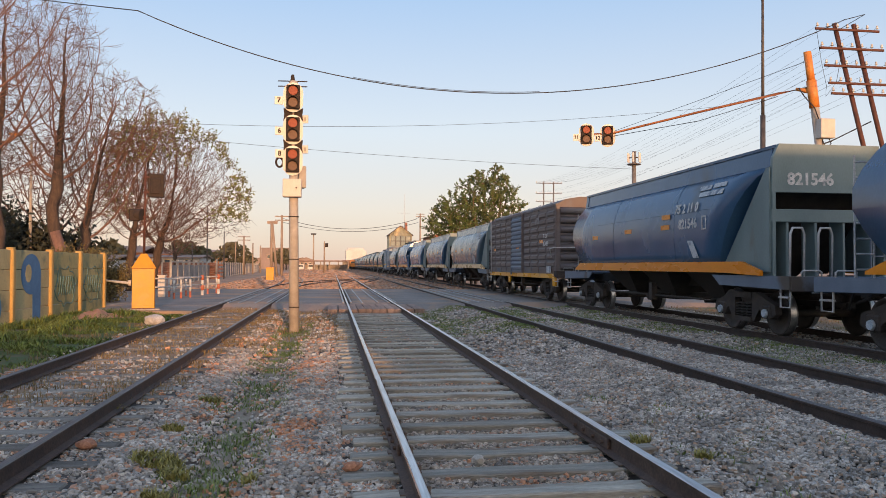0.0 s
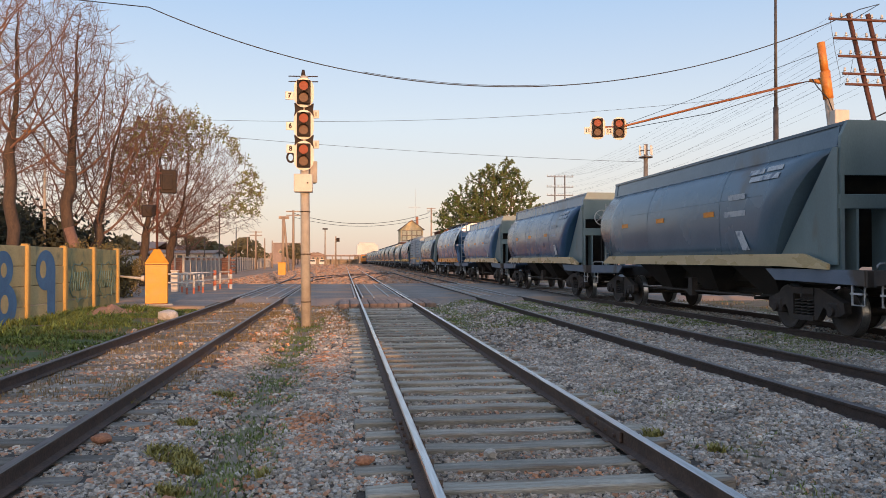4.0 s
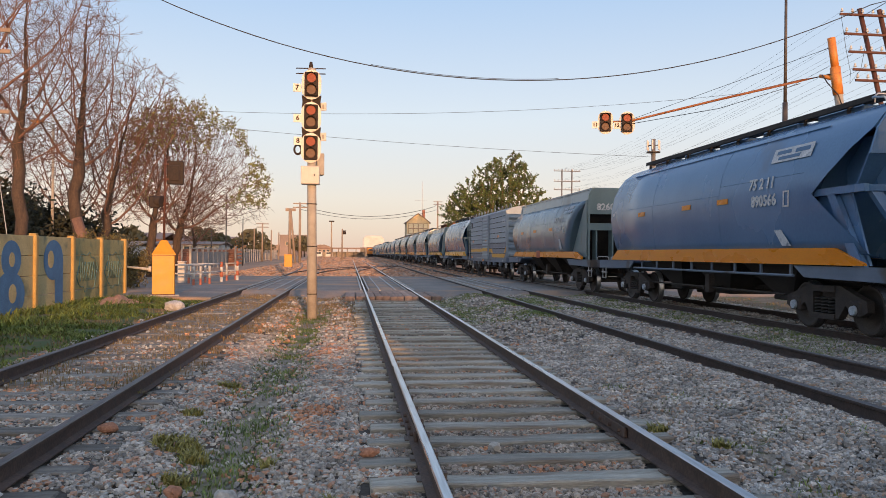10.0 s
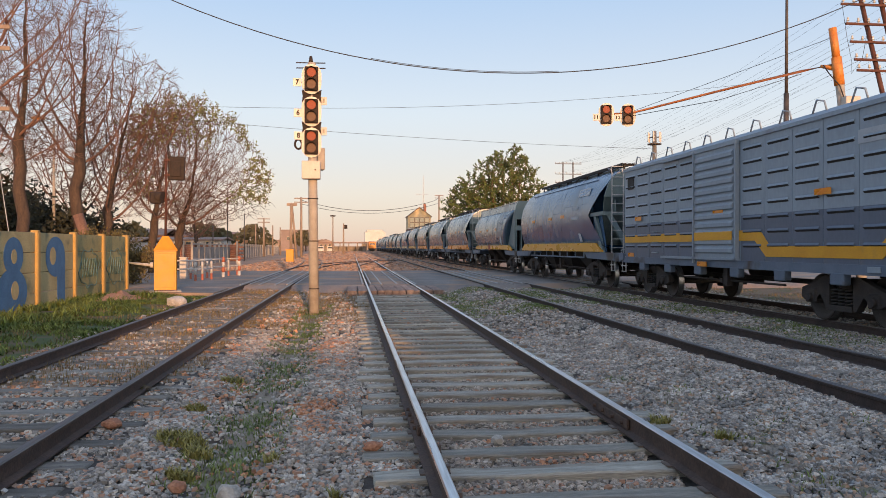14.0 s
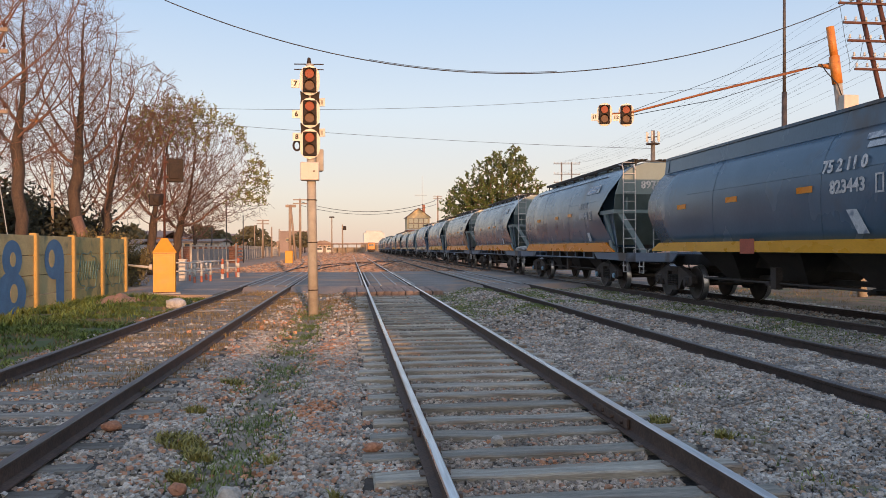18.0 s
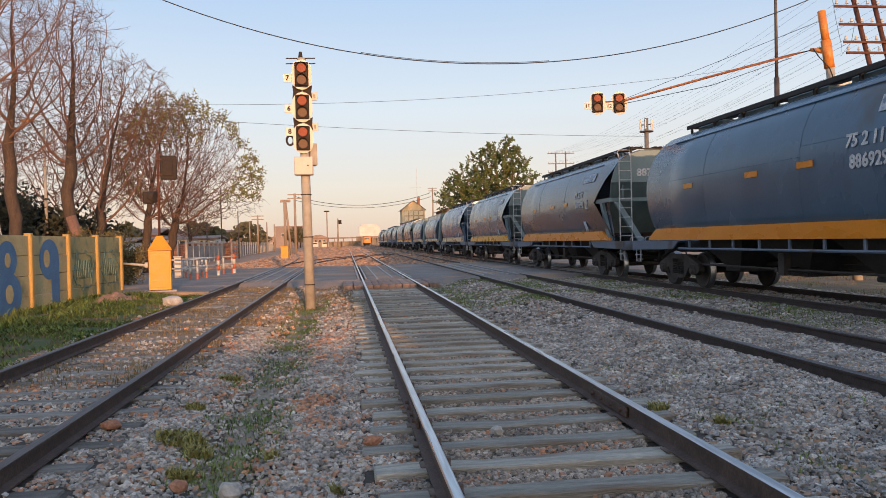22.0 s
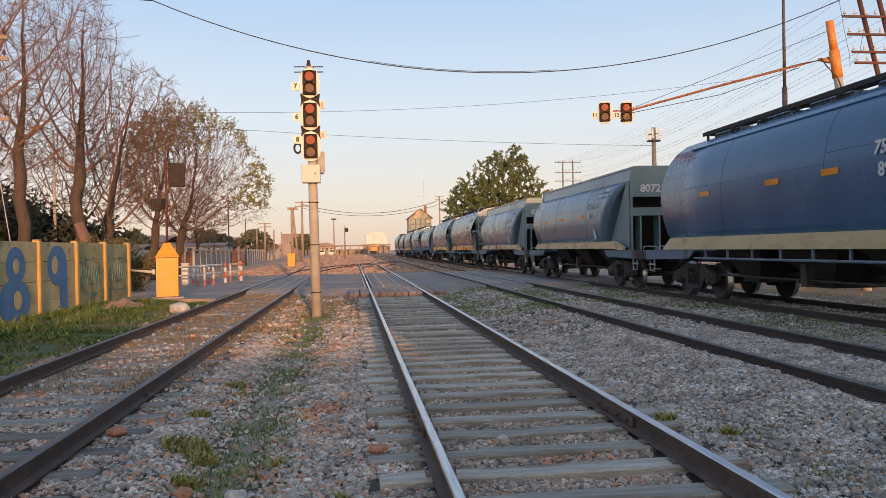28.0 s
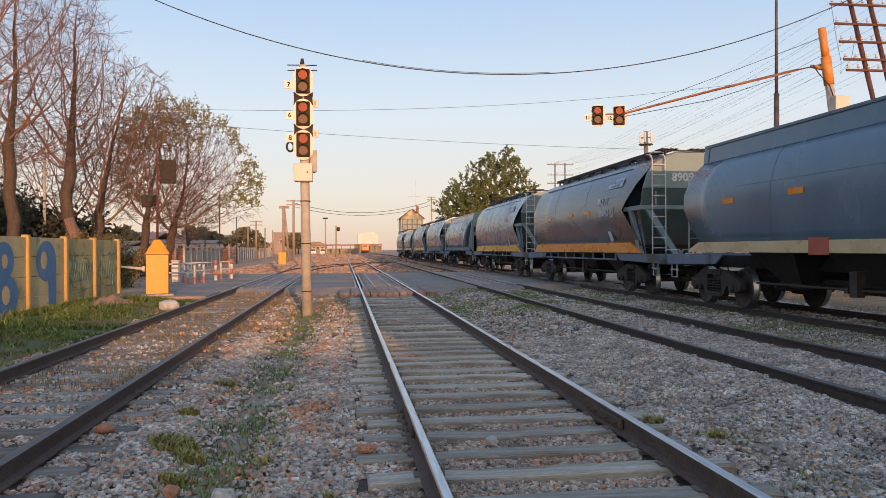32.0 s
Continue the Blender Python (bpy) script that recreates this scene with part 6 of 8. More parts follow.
for j, cy in enumerate((23.95, 26.5)):
    tag = part("spray_scrawl", pipe(bmesh.new(), [(0.045, cy + 0.85 * math.cos(a) + 0.1 * math.sin(5 * a + j), 1.0 + 0.55 * math.sin(a) + 0.05 * math.cos(9 * a)) for a in [k * math.tau / 48 for k in range(49)]], 0.016, 4), M_TEAL, wall, "faded teal sprayed outline")
    for k in range(7):
        part("scrawl_stroke", pipe(bmesh.new(), [(0.045, cy - 0.62 + k * 0.2 + 0.06 * math.sin(q + k), 0.75 + q * 0.11) for q in range(6)], 0.02, 4), M_TEAL, tag)

# ---- the gantry signal beyond the train ----
gan = thing("gantry_signal", pose(15.75, 22.0, 0), "leaning post with orange sleeve and long orange lamp arm", "signal")
part("post", rod(bmesh.new(), (0, 0, -0.3), (-0.86, 0, 6.7), 0.15, 0.125, 16), M_CONCRETE, gan, "weathered concrete post")
part("lower_sleeve", rod(bmesh.new(), (-0.85, 0, 6.55), (-0.96, 0, 7.4), 0.15, 0.15, 20), M_ORANGE, gan)
part("upper_sleeve", rod(bmesh.new(), (-0.945, 0, 7.3), (-1.09, 0, 8.3), 0.115, 0.115, 20), M_ORANGE, gan)
part("junction_box", box(bmesh.new(), -0.24, 0.24, -0.2, 0.1, -0.3, 0.3, 0.015), M_BOXWHITE, gan, "off-white junction box", at=pose(-0.62, -0.14, 5.86))
part("cable_loop", pipe(bmesh.new(), [(-0.5, -0.2, 5.56), (-0.45, -0.22, 5.4), (-0.55, -0.22, 5.3), (-0.66, -0.2, 5.36), (-0.7, -0.1, 5.6)], 0.02, 6), M_WIRE, gan)
part("drop_cable", pipe(bmesh.new(), [(-1.25, 0.2, 7.2), (-1.2, 0, 6.9), (-0.98, -0.2, 6.5), (-0.85, -0.2, 6.16)], 0.018, 6), M_WIRE, gan)
arm = part("lamp_arm", pipe(bmesh.new(), [(-0.9, 0, 7.22), (-1.6, 0.8, 7.14), (-3.2, 3.0, 6.93), (-5.35, 5.9, 6.6), (-6.2, 6.0, 6.58)], 0.042, 8), M_RUSTORANGE, gan, "long orange steel arm")
part("arm_foot", rod(bmesh.new(), (-0.9, 0, 7.05), (-1.25, 0.35, 7.2), 0.09, 0.05, 8), M_ORANGE, gan)
part("stay", rod(bmesh.new(), (-1.06, 0, 8.02), (-5.3, 5.9, 6.66), 0.009, None, 5), M_WIRE, gan)
part("arm_cable", pipe(bmesh.new(), [(-1.6, 0.8, 7.05), (-3.2, 3.0, 6.62), (-5.3, 5.85, 6.5)], 0.012, 5), M_WIRE, gan)
for x, txt in ((-6.27, "11"), (-5.43, "12")):
    lamp_pair(gan, pose(x, 5.85, 6.53, 0, 0, -18), 1.18)
    pl = part("number_plate", box(bmesh.new(), -0.12, 0.12, -0.012, 0.012, -0.13, 0.13, 0.004), M_CREAM, gan, "cream plate with dark figures", at=pose(x - 0.40, 5.82, 6.42, 0, 0, -18))
    part("figure", lettering(txt, 0.19), M_BLACK, pl, at=end_at(0, -0.014, 0))

# ---- poles and wires on the far side of the train ----
lp = thing("street_lamp", pose(19.1, 32.0, 0), "tall thin dark steel street lamp pole", "street lamp")
part("pole", rod(bmesh.new(), (0, 0, -0.2), (0.04, 0, 8.4), 0.13, 0.11, 12), M_DARKPOLE, lp)
part("upper_pole", rod(bmesh.new(), (0.04, 0, 8.4), (0.06, 0, 14.0), 0.072, 0.055, 12), M_DARKPOLE, lp)
part("lamp_arm", rod(bmesh.new(), (0.06, 0, 13.6), (-0.35, -0.2, 13.75), 0.035, None, 8), M_DARKPOLE, lp)
part("lamp_head", box(bmesh.new(), -0.72, -0.28, -0.32, -0.08, 13.66, 13.84, 0.05), M_BLACK, lp)


def telegraph(at, leg_gap, height, arms, lean, label, half_arm, insulators, steel=None):
    t = thing("telegraph_pole", at, label, "telegraph pole", "telegraph poles")
    for s in (-0.5, 0.5):
        part("leg", rod(bmesh.new(), (s * leg_gap, 0, -0.3), (s * leg_gap + lean * height, 0, height), 0.085, 0.075, 8), steel or M_RUSTRAIL, t)
    for z in arms:
        c = lean * z
        a = part("cross_arm", box(bmesh.new(), c - half_arm, c + half_arm, -0.13, -0.07, z - 0.04, z + 0.04, 0.008), steel or M_RUSTRAIL, t)
        for k in range(insulators):
            x = c - half_arm + 0.08 + k * (2 * half_arm - 0.16) / (insulators - 1)
            part("insulator", shape("insulator", lambda bm: (rod(bm, (0, 0, 0), (0, 0, 0.06), 0.014, None, 6), rod(bm, (0, 0, 0.05), (0, 0, 0.11), 0.05, 0.035, 10), rod(bm, (0, 0, 0.11), (0, 0, 0.16), 0.03, 0.035, 10))), M_PORCELAIN, a, at=pose(x, -0.1, z + 0.04))
    return t


M_GREYPOLE = surface("grey_weathered_pole", (0.13, 0.12, 0.115), (0.2, 0.185, 0.175), 3, 0.8)
H_NEAR = telegraph(pose(19.97, 24.0, 0), 0.72, 9.95, (9.7, 9.05, 8.45, 7.86, 7.5), -0.262, "leaning twin-leg rusty telegraph pole with white insulators", 1.2, 7)
telegraph(pose(23.0, 80.0, 0), 1.1, 10.7, (10.5, 9.4, 8.5), 0.0, "distant twin-leg grey telegraph pole with three arms", 1.45, 8, M_GREYPOLE)
for k in range(16):
    row, col = k // 4, k % 4
    za, zb = (9.8, 9.15, 8.55, 7.95)[row], (10.6, 10.6, 9.5, 8.6)[row]
    xa = 19.97 - 0.262 * za + (-1.1, -0.75, 0.6, 1.1)[col]
    xb = 23.0 + (-1.2, -0.7, 0.7, 1.2)[col]
    pts = [(xa + (xb - xa) * u - 19.97, 56 * u - 0.1, za + (zb - za) * u - 4 * 0.9 * u * (1 - u) + 0.05 * math.sin(k) * u) for u in [j / 12 for j in range(13)]]
    part("line_wire", pipe(bmesh.new(), pts, 0.004, 4), M_WIRE, H_NEAR)
part("slack_wire", pipe(bmesh.new(), [(-3.7, -0.1, 9.7), (-3.45, 0, 8.6), (-3.2, 0.1, 7.8), (-3.3, 0, 7.4), (-2.9, 0, 7.9), (-2.7, -0.1, 9.2)], 0.008, 4), M_WIRE, H_NEAR)
part("service_cable", pipe(bmesh.new(), [(-1.6, 0, 6.6), (-3.0, 0.2, 5.9), (-5.2, 1.2, 5.1), (-6.5, 3, 4.6)], 0.025, 5), M_WIRE, H_NEAR)


def wire(y, x0, x1, coeffs, r, label, before=(), after=()):
    pts = list(before)
    for k in range(41):
        x = x0 + (x1 - x0) * k / 40
        z = 0.0
        for c in coeffs:
            z = z * x + c
        pts.append((x, y, z))
    pts += after
    return tagged(part("overhead_cable", pipe(bmesh.new(), pts, r, 5), M_WIRE), label, "cable", "overhead cables")


wire(16, -3.9, 11.6, (0.00001, -0.00022, 0.02903, -0.17344, 5.50841), 0.011, "thick black cable sagging across the tracks", [(-10.75, 23.9, 9.1), (-7.0, 18.5, 7.6)], [(14.0, 18.5, 8.3), (17.2, 23.9, 9.75)])
wire(16.02, 0.4, 4.4, (0.00001, -0.00022, 0.02903, -0.17344, 5.53841), 0.006, "thin wire lashed beside the thick cable")
wire(40, -24, 21.5, (0.00252, 0.02951, 8.75036), 0.009, "thin wire strung high across the yard")
wire(40, -24, 16.2, (0.00123, -0.05395, 7.45712), 0.009, "thin wire strung lower across the yard")
wire(112, -7.15, 12.1, (0.01599, -0.07469, 6.96907), 0.035, "slack cable between distant poles", (), [(19.55, 171.9, 12.8)])
wire(112, -7.15, 12.1, (0.01413, -0.067, 6.57747), 0.03, "lower slack cable between distant poles", (), [(19.55, 171.9, 11.6)])
# ---- trees ----
def grow(seed, height, spread, levels, trunk_r, limbs, up=0.2, lean=(0, 0), start=0.55, split=5, parts=(0.30, 0.42, 0.27, 0.17, 0.10, 0.06)):
    """Branch lines of a tree: (level, points, radius at base, radius at tip)."""
    r = random.Random(seed)
    lines = []

    def branch(p, d, length, radius, level):
        n = 5 if level < 3 else 3
        pts, q, w = [p.copy()], p.copy(), d.copy()
        for k in range(n):
            crook = 0.10 if level == 0 else 0.26
            w = (w + Vector((r.uniform(-1, 1), r.uniform(-1, 1), r.uniform(-0.9, 0.9))) * crook + Vector((0, 0, up * 0.22))).normalized()
            q = q + w * (length / n)
            pts.append(q.copy())
        lines.append((level, pts, radius, radius * (0.72 if level == 0 else 0.42)))
        if level >= levels:
            return
        count = limbs if level == 0 else split
        for k in range(count):
            u = start + (1 - start) * (k + r.random()) / count if level == 0 else 0.2 + 0.8 * (k + r.random()) / count
            f = u * n
            i = min(int(f), n - 1)
            base = pts[i].lerp(pts[i + 1], f - i)
            axis = (pts[i + 1] - pts[i]).normalized()
            turn = k * 2.4 + r.uniform(-0.6, 0.6)
            side = axis.orthogonal().normalized()
            side = (side * math.cos(turn) + axis.cross(side) * math.sin(turn)).normalized()
            angle = r.uniform(0.55, 1.1) * spread
            nd = (axis * math.cos(angle) + side * math.sin(angle)).normalized()
            branch(base, nd, height * parts[level + 1] * r.uniform(0.65, 1.2), max(radius * (1 - 0.35 * u) * r.uniform(0.42, 0.62), 0.009), level + 1)
    branch(Vector((0, 0, -0.3)), Vector((lean[0], lean[1], 1)).normalized(), height * parts[0], trunk_r, 0)
    return lines


def tubes(name, lines, material, parent, lo, hi, label=""):
    verts, faces = [], []
    for level, pts, r0, r1 in lines:
        if not lo <= level <= hi:
            continue
        sides = 9 if level == 0 else 6 if level == 1 else 4 if level == 2 else 3
        base = len(verts)
        for i, p in enumerate(pts):
            d = (pts[min(i + 1, len(pts) - 1)] - pts[max(i - 1, 0)]).normalized()
            a = d.orthogonal().normalized()
            if i and a.dot(last) < 0:
                a = -a
            last = a
            b = d.cross(a)
            rr = r0 + (r1 - r0) * i / (len(pts) - 1)
            if level == 0 and i == 0:
                rr *= 1.35
            for k in range(sides):
                t = k * math.tau / sides
                verts.append(p + (a * math.cos(t) + b * math.sin(t)) * rr)
        for i in range(len(pts) - 1):
            for k in range(sides):
                k1 = (k + 1) % sides
                faces.append((base + i * sides + k, base + i * sides + k1, base + (i + 1) * sides + k1, base + (i + 1) * sides + k))
    return part(name, sheet(name, verts, faces, material, True), material, parent, label)


def leaves(name, lines, material, parent, level, per_tip, size, seed, label="", region=None, spread=0.25):
    r = np.random.default_rng(seed)
    tips = [p for lv, pts, a, b in lines if lv >= level for p in pts[1:] if region is None or region(p)]
    verts, faces = [], []
    for p in tips:
        for _ in range(per_tip):
            c = Vector(p) + Vector(r.normal(0, spread, 3))
            u = Vector(r.normal(0, 1, 3)).normalized()
            v = u.orthogonal().normalized()
            s = size * r.uniform(0.6, 1.3)
            n = len(verts)
            verts += [c - u * s, c + v * s * 0.45, c + u * s, c - v * s * 0.45 + u * 0.1 * s]
            faces.append((n, n + 1, n + 2, n + 3))
    return part(name, sheet(name, verts, faces, material), material, parent, label)


M_BUD = surface("spring_leaf_bud", (0.15, 0.17, 0.032), (0.27, 0.25, 0.065), 2, 0.6, bump=0, per_island=0.4)
# redder bark for limbs and twigs, low sunlight put into its colour
M_BARK_SUN = surface("sun_reddened_bark", (0.15, 0.08, 0.056), (0.25, 0.135, 0.093), 5, 0.95, bump=0.6, stretch=(1, 1, 0.3))


def crown_points(r, blobs, n):
    """Points spread through a crown made of a few ellipsoids, thicker towards their skins."""
    out, weight = [], [b[3] * b[4] * b[5] for b in blobs]
    while len(out) < n:
        cx, cy, cz, rx, ry, rz = r.choices(blobs, weight)[0]
        d = Vector((r.gauss(0, 1), r.gauss(0, 1), r.gauss(0, 1))).normalized() * (r.random() ** 0.42)
        p = Vector((cx + d.x * rx, cy + d.y * ry, cz + d.z * rz))
        if p.z > 1.2:
            out.append(p)
    return out


def reach(seed, trunk, blobs, n, step=0.34, near=0.55, sweep=0.12):
    """Branches that grow towards the free points of a crown: nodes and the parent of each."""
    r = random.Random(seed)
    goals = crown_points(r, blobs, n)
    nodes, parent = [], []
    for i, p in enumerate(trunk):
        nodes.append(Vector(p))
        parent.append(i - 1)
    for _ in range(110):
        tree = kdtree.KDTree(len(nodes))
        for i, p in enumerate(nodes):
            tree.insert(p, i)
        tree.balance()
        pull, left = {}, []
        for g in goals:
            p, i, d = tree.find(g)
            if d < near:
                continue
            left.append(g)
            pull.setdefault(i, []).append((g - p) / max(d, 0.01))
        goals = left
        if not pull or len(nodes) > 12000:
            break
        for i, ways in pull.items():
            w = sum(ways, Vector()) / len(ways)
            w = (w + Vector((r.uniform(-1, 1), r.uniform(-1, 1), r.uniform(-0.7, 1))) * 0.16 + Vector((0, 0, sweep))).normalized()
            nodes.append(nodes[i] + w * step)
            parent.append(i)
    return nodes, parent


def limbs_of(nodes, parent, twig, trunk_r, r, shoots, shoot_len):
    """Chains of points with radii, from the trunk out to the twigs."""
    n = len(nodes)
    load = [0.0] * n
    kids = [[] for _ in range(n)]
    for i in range(n - 1, 0, -1):
        if not kids[i]:
            load[i] = 1.0
        load[parent[i]] += load[i]
        kids[parent[i]].append(i)
    scale = (trunk_r - twig) / max(load[0], 1) ** 0.68
    rad = [twig + scale * (q - 1) ** 0.68 if q > 1 else twig for q in load]
    chains, queue = [], [(0, None)]
    while queue:
        i, base = queue.pop()
        pts, rr = ([nodes[base]], [min(rad[base], rad[i] * 1.15)]) if base is not None else ([], [])
        while True:
            pts.append(nodes[i])
            rr.append(rad[i])
            if not kids[i]:
                break
            nxt = max(kids[i], key=lambda k: load[k])
            queue += [(k, i) for k in kids[i] if k != nxt]
            i = nxt
        if len(pts) > 1:
            chains.append((pts, rr))
        end = (pts[-1] - pts[-2]).normalized() if len(pts) > 1 else Vector((0, 0, 1))
        for _ in range(shoots):
            w = (end + Vector((r.uniform(-1, 1), r.uniform(-1, 1), r.uniform(-0.5, 1))) * 0.6).normalized()
            a = pts[-1] + w * shoot_len * r.uniform(0.4, 0.7)
            b = a + (w + Vector((r.uniform(-1, 1), r.uniform(-1, 1), r.uniform(-0.4, 0.8))) * 0.4).normalized() * shoot_len * r.uniform(0.3, 0.6)
            chains.append(([pts[-1], a, b], [twig, twig * 0.85, twig * 0.6]))
    return chains


def woodwork(name, chains, material, parent, label=""):
    verts, faces = [], []
    for pts, rr in chains:
        sides = 9 if rr[0] > 0.12 else 6 if rr[0] > 0.04 else 3
        base = len(verts)
        for i, p in enumerate(pts):
            d = (pts[min(i + 1, len(pts) - 1)] - pts[max(i - 1, 0)]).normalized()
            a = d.orthogonal().normalized()
            if i:
                a = (last - d * last.dot(d)).normalized() if (last - d * last.dot(d)).length > 0.1 else a
            last = a
            b = d.cross(a)
            for k in range(sides):
                t = k * math.tau / sides
                verts.append(p + (a * math.cos(t) + b * math.sin(t)) * rr[i])
        for i in range(len(pts) - 1):
            for k in range(sides):
                k1 = (k + 1) % sides
                faces.append((base + i * sides + k, base + i * sides + k1, base + (i + 1) * sides + k1, base + (i + 1) * sides + k))
    return part(name, sheet(name, verts, faces, material, True), material, parent, label)


def foliage(name, chains, material, parent, thin, per, length, seed, label, where, share=1.0):
    """Pointed folded leaves set along the outer twigs."""
    r = random.Random(seed)
    verts, faces = [], []
    for pts, rr in chains:
        if rr[0] > thin:
            continue
        for p, q in zip(pts, pts[1:]):
            if r.random() > share or not where(q):
                continue
            ax = (q - p).normalized()
            for _ in range(per):
                c = p.lerp(q, r.random())
                w = (ax * 0.5 + Vector((r.uniform(-1, 1), r.uniform(-1, 1), r.uniform(-0.8, 0.9)))).normalized()
                v = w.orthogonal().normalized()
                v = (v * math.cos(r.uniform(0, 6)) + w.cross(v) * math.sin(r.uniform(0, 6))).normalized()
                k = length * r.uniform(0.6, 1.3)
                nrm = w.cross(v).normalized() * k * 0.12
                n = len(verts)
                verts += [c, c + w * k * 0.5 + v * k * 0.27 + nrm, c + w * k, c + w * k * 0.5 - v * k * 0.27 + nrm]
                faces += [(n, n + 1, n + 2), (n, n + 2, n + 3)]
    return part(name, sheet(name, verts, faces, material), material, parent, label)


def wild_tree(x, y, trunk, blobs, n, seed, label, trunk_r=0.26, twig=0.0095, leafy=None, step=0.27, near=0.36, shoots=4, shoot_len=0.7, sweep=0.1, group="trees by the yard"):
    """A tree in its own space: the trunk's points, the ellipsoids of its crown, the number of twigs."""
    r = random.Random(seed)
    t = thing("tree", pose(x, y, 0), label, "tree", group)
    chains = limbs_of(*reach(seed, trunk, blobs, n, step, near, sweep), twig, trunk_r, r, shoots, shoot_len)
    woodwork("trunk", chains[:1], M_BARK_SHADE, t)
    for c in chains[1:]:
        if c[1][0] > 0.045:
            woodwork("limb", [c], M_BARK_SUN, t)
    woodwork("crown", [c for c in chains[1:] if c[1][0] <= 0.045], M_BARK_SUN, t, "fine network of bare twigs")
    if leafy:
        foliage("leaves", chains, leafy[0], t, leafy[1], leafy[2], leafy[3], seed, leafy[4], leafy[5], leafy[6])
    return t


def rising(height, lean=0.0, lean_y=0.0, crook=0.25, seed=1):
    return [(lean * k / 6 + crook * noise.noise((k * 0.8, seed * 3.1, 0)) * (k > 0), lean_y * k / 6, -0.3 + (height + 0.3) * k / 6) for k in range(7)]


wild_tree(-14.8, 33.0, rising(6.5, -0.4, 0, 0.4, 1), [(0.6, 0, 11.6, 4.2, 3.6, 4.2), (-1.5, 0, 9.0, 2.6, 2.6, 2.6)], 1000, 11, "tall bare tree with long forked limbs", 0.25, 0.0075)
wild_tree(-14.4, 36.0, rising(6.2, -0.2, 0, 0.4, 2), [(-1.0, 0, 11.0, 2.9, 3.0, 3.8), (1.3, 0, 10.2, 2.6, 2.8, 3.9), (0, 0, 6.6, 2.8, 2.6, 1.6)], 1700, 12, "tall bare tree with upright forked limbs", 0.26, 0.0075)
wild_tree(-13.3, 39.0, rising(5.2, 0.3, 0, 0.5, 3), [(0.3, 0, 10.4, 2.6, 2.8, 3.9), (-1.6, 0, 7.6, 1.9, 2.2, 2.2), (1.9, 0, 8.0, 1.6, 2.0, 2.4)], 1600, 13, "bare tree with thick pruned trunk beside the wall", 0.28, 0.0075)
wild_tree(-12.5, 41.0, rising(3.4, 0.1, 0, 0.3, 4), [(0.2, 0, 7.6, 2.2, 2.4, 3.9), (2.0, 0, 8.2, 2.2, 2.4, 2.9), (1.0, 0, 4.6, 2.0, 2.0, 1.7)], 2600, 14, "bare tree with many rising limbs in sun-reddened colour", 0.24, leafy=(M_BUD, 0.03, 1, 0.13, "few yellow-green spring leaves", lambda p: p.z > 7.5, 0.12))
wild_tree(-11.0, 44.0, rising(2.6, 0.3, 0, 0.3, 5), [(0.6, 0, 6.0, 3.1, 3.0, 3.3), (1.3, 0, 7.8, 2.1, 2.4, 2.2)], 2800, 15, "spreading tree just coming into yellow-green leaf", 0.22, leafy=(M_BUD, 0.03, 2, 0.15, "sparse yellow-green spring leaves", lambda p: p.z > 7.2, 0.45))
wild_tree(-10.4, 47.0, rising(2.2, 0.3, 0, 0.3, 6), [(1.0, 0, 6.3, 3.9, 3.6, 3.6), (2.7, 0, 5.2, 3.0, 2.8, 2.4), (0.5, 0, 8.1, 2.7, 2.6, 2.2)], 5000, 16, "wide tree with sparse new leaves over the road", 0.24, leafy=(M_BUD, 0.03, 3, 0.17, "sparse yellow-green spring leaves at the twig ends", lambda p: ((p.x - 1.4) / 4.6) ** 2 + ((p.z - 6.4) / 4.2) ** 2 > 0.42 and p.z > 4.2, 0.6), sweep=0.04)
wild_tree(-14.6, 75.0, rising(1.8, 0, 0, 0.2, 7), [(0, 0, 4.6, 2.8, 2.6, 2.4)], 1200, 17, "small bare tree before a low wall", 0.18, 0.015)
wild_tree(-21.5, 46.0, rising(4.0, 0, 0, 0.3, 8), [(0, 0, 8.4, 4.0, 3.0, 4.4)], 1300, 18, "bare tree standing among the others", 0.28, 0.013)
wild_tree(-17.0, 50.0, rising(3.0, 0, 0, 0.3, 9), [(0, 0, 6.2, 4.0, 3.0, 3.4)], 1500, 19, "low bare tree behind the painted wall", 0.26, 0.013)

# dark evergreens behind the wall
M_EVERGREEN = surface("dark_evergreen_leaf", (0.022, 0.026, 0.014), (0.045, 0.045, 0.024), 3, 0.8, bump=0, per_island=0.4)
for x, y, h, seed in ((-18.6, 41.0, 6.2, 71), (-16.9, 38.5, 5.9, 72), (-15.3, 40.0, 5.4, 73), (-20.5, 41.0, 6.5, 74), (-13.9, 41.5, 4.4, 75)):
    ev = thing("evergreen", pose(x, y, 0), "dark dense evergreen behind the painted wall", "tree", "dark evergreens")
    lines = grow(seed, h, 0.9, 3, 0.16, 9, 0.1, start=0.2, split=5)
    tubes("trunk", lines, M_BARK_SHADE, ev, 0, 3)
    leaves("foliage", lines, M_EVERGREEN, ev, 1, 8, 0.15, seed, "", None, 0.34)

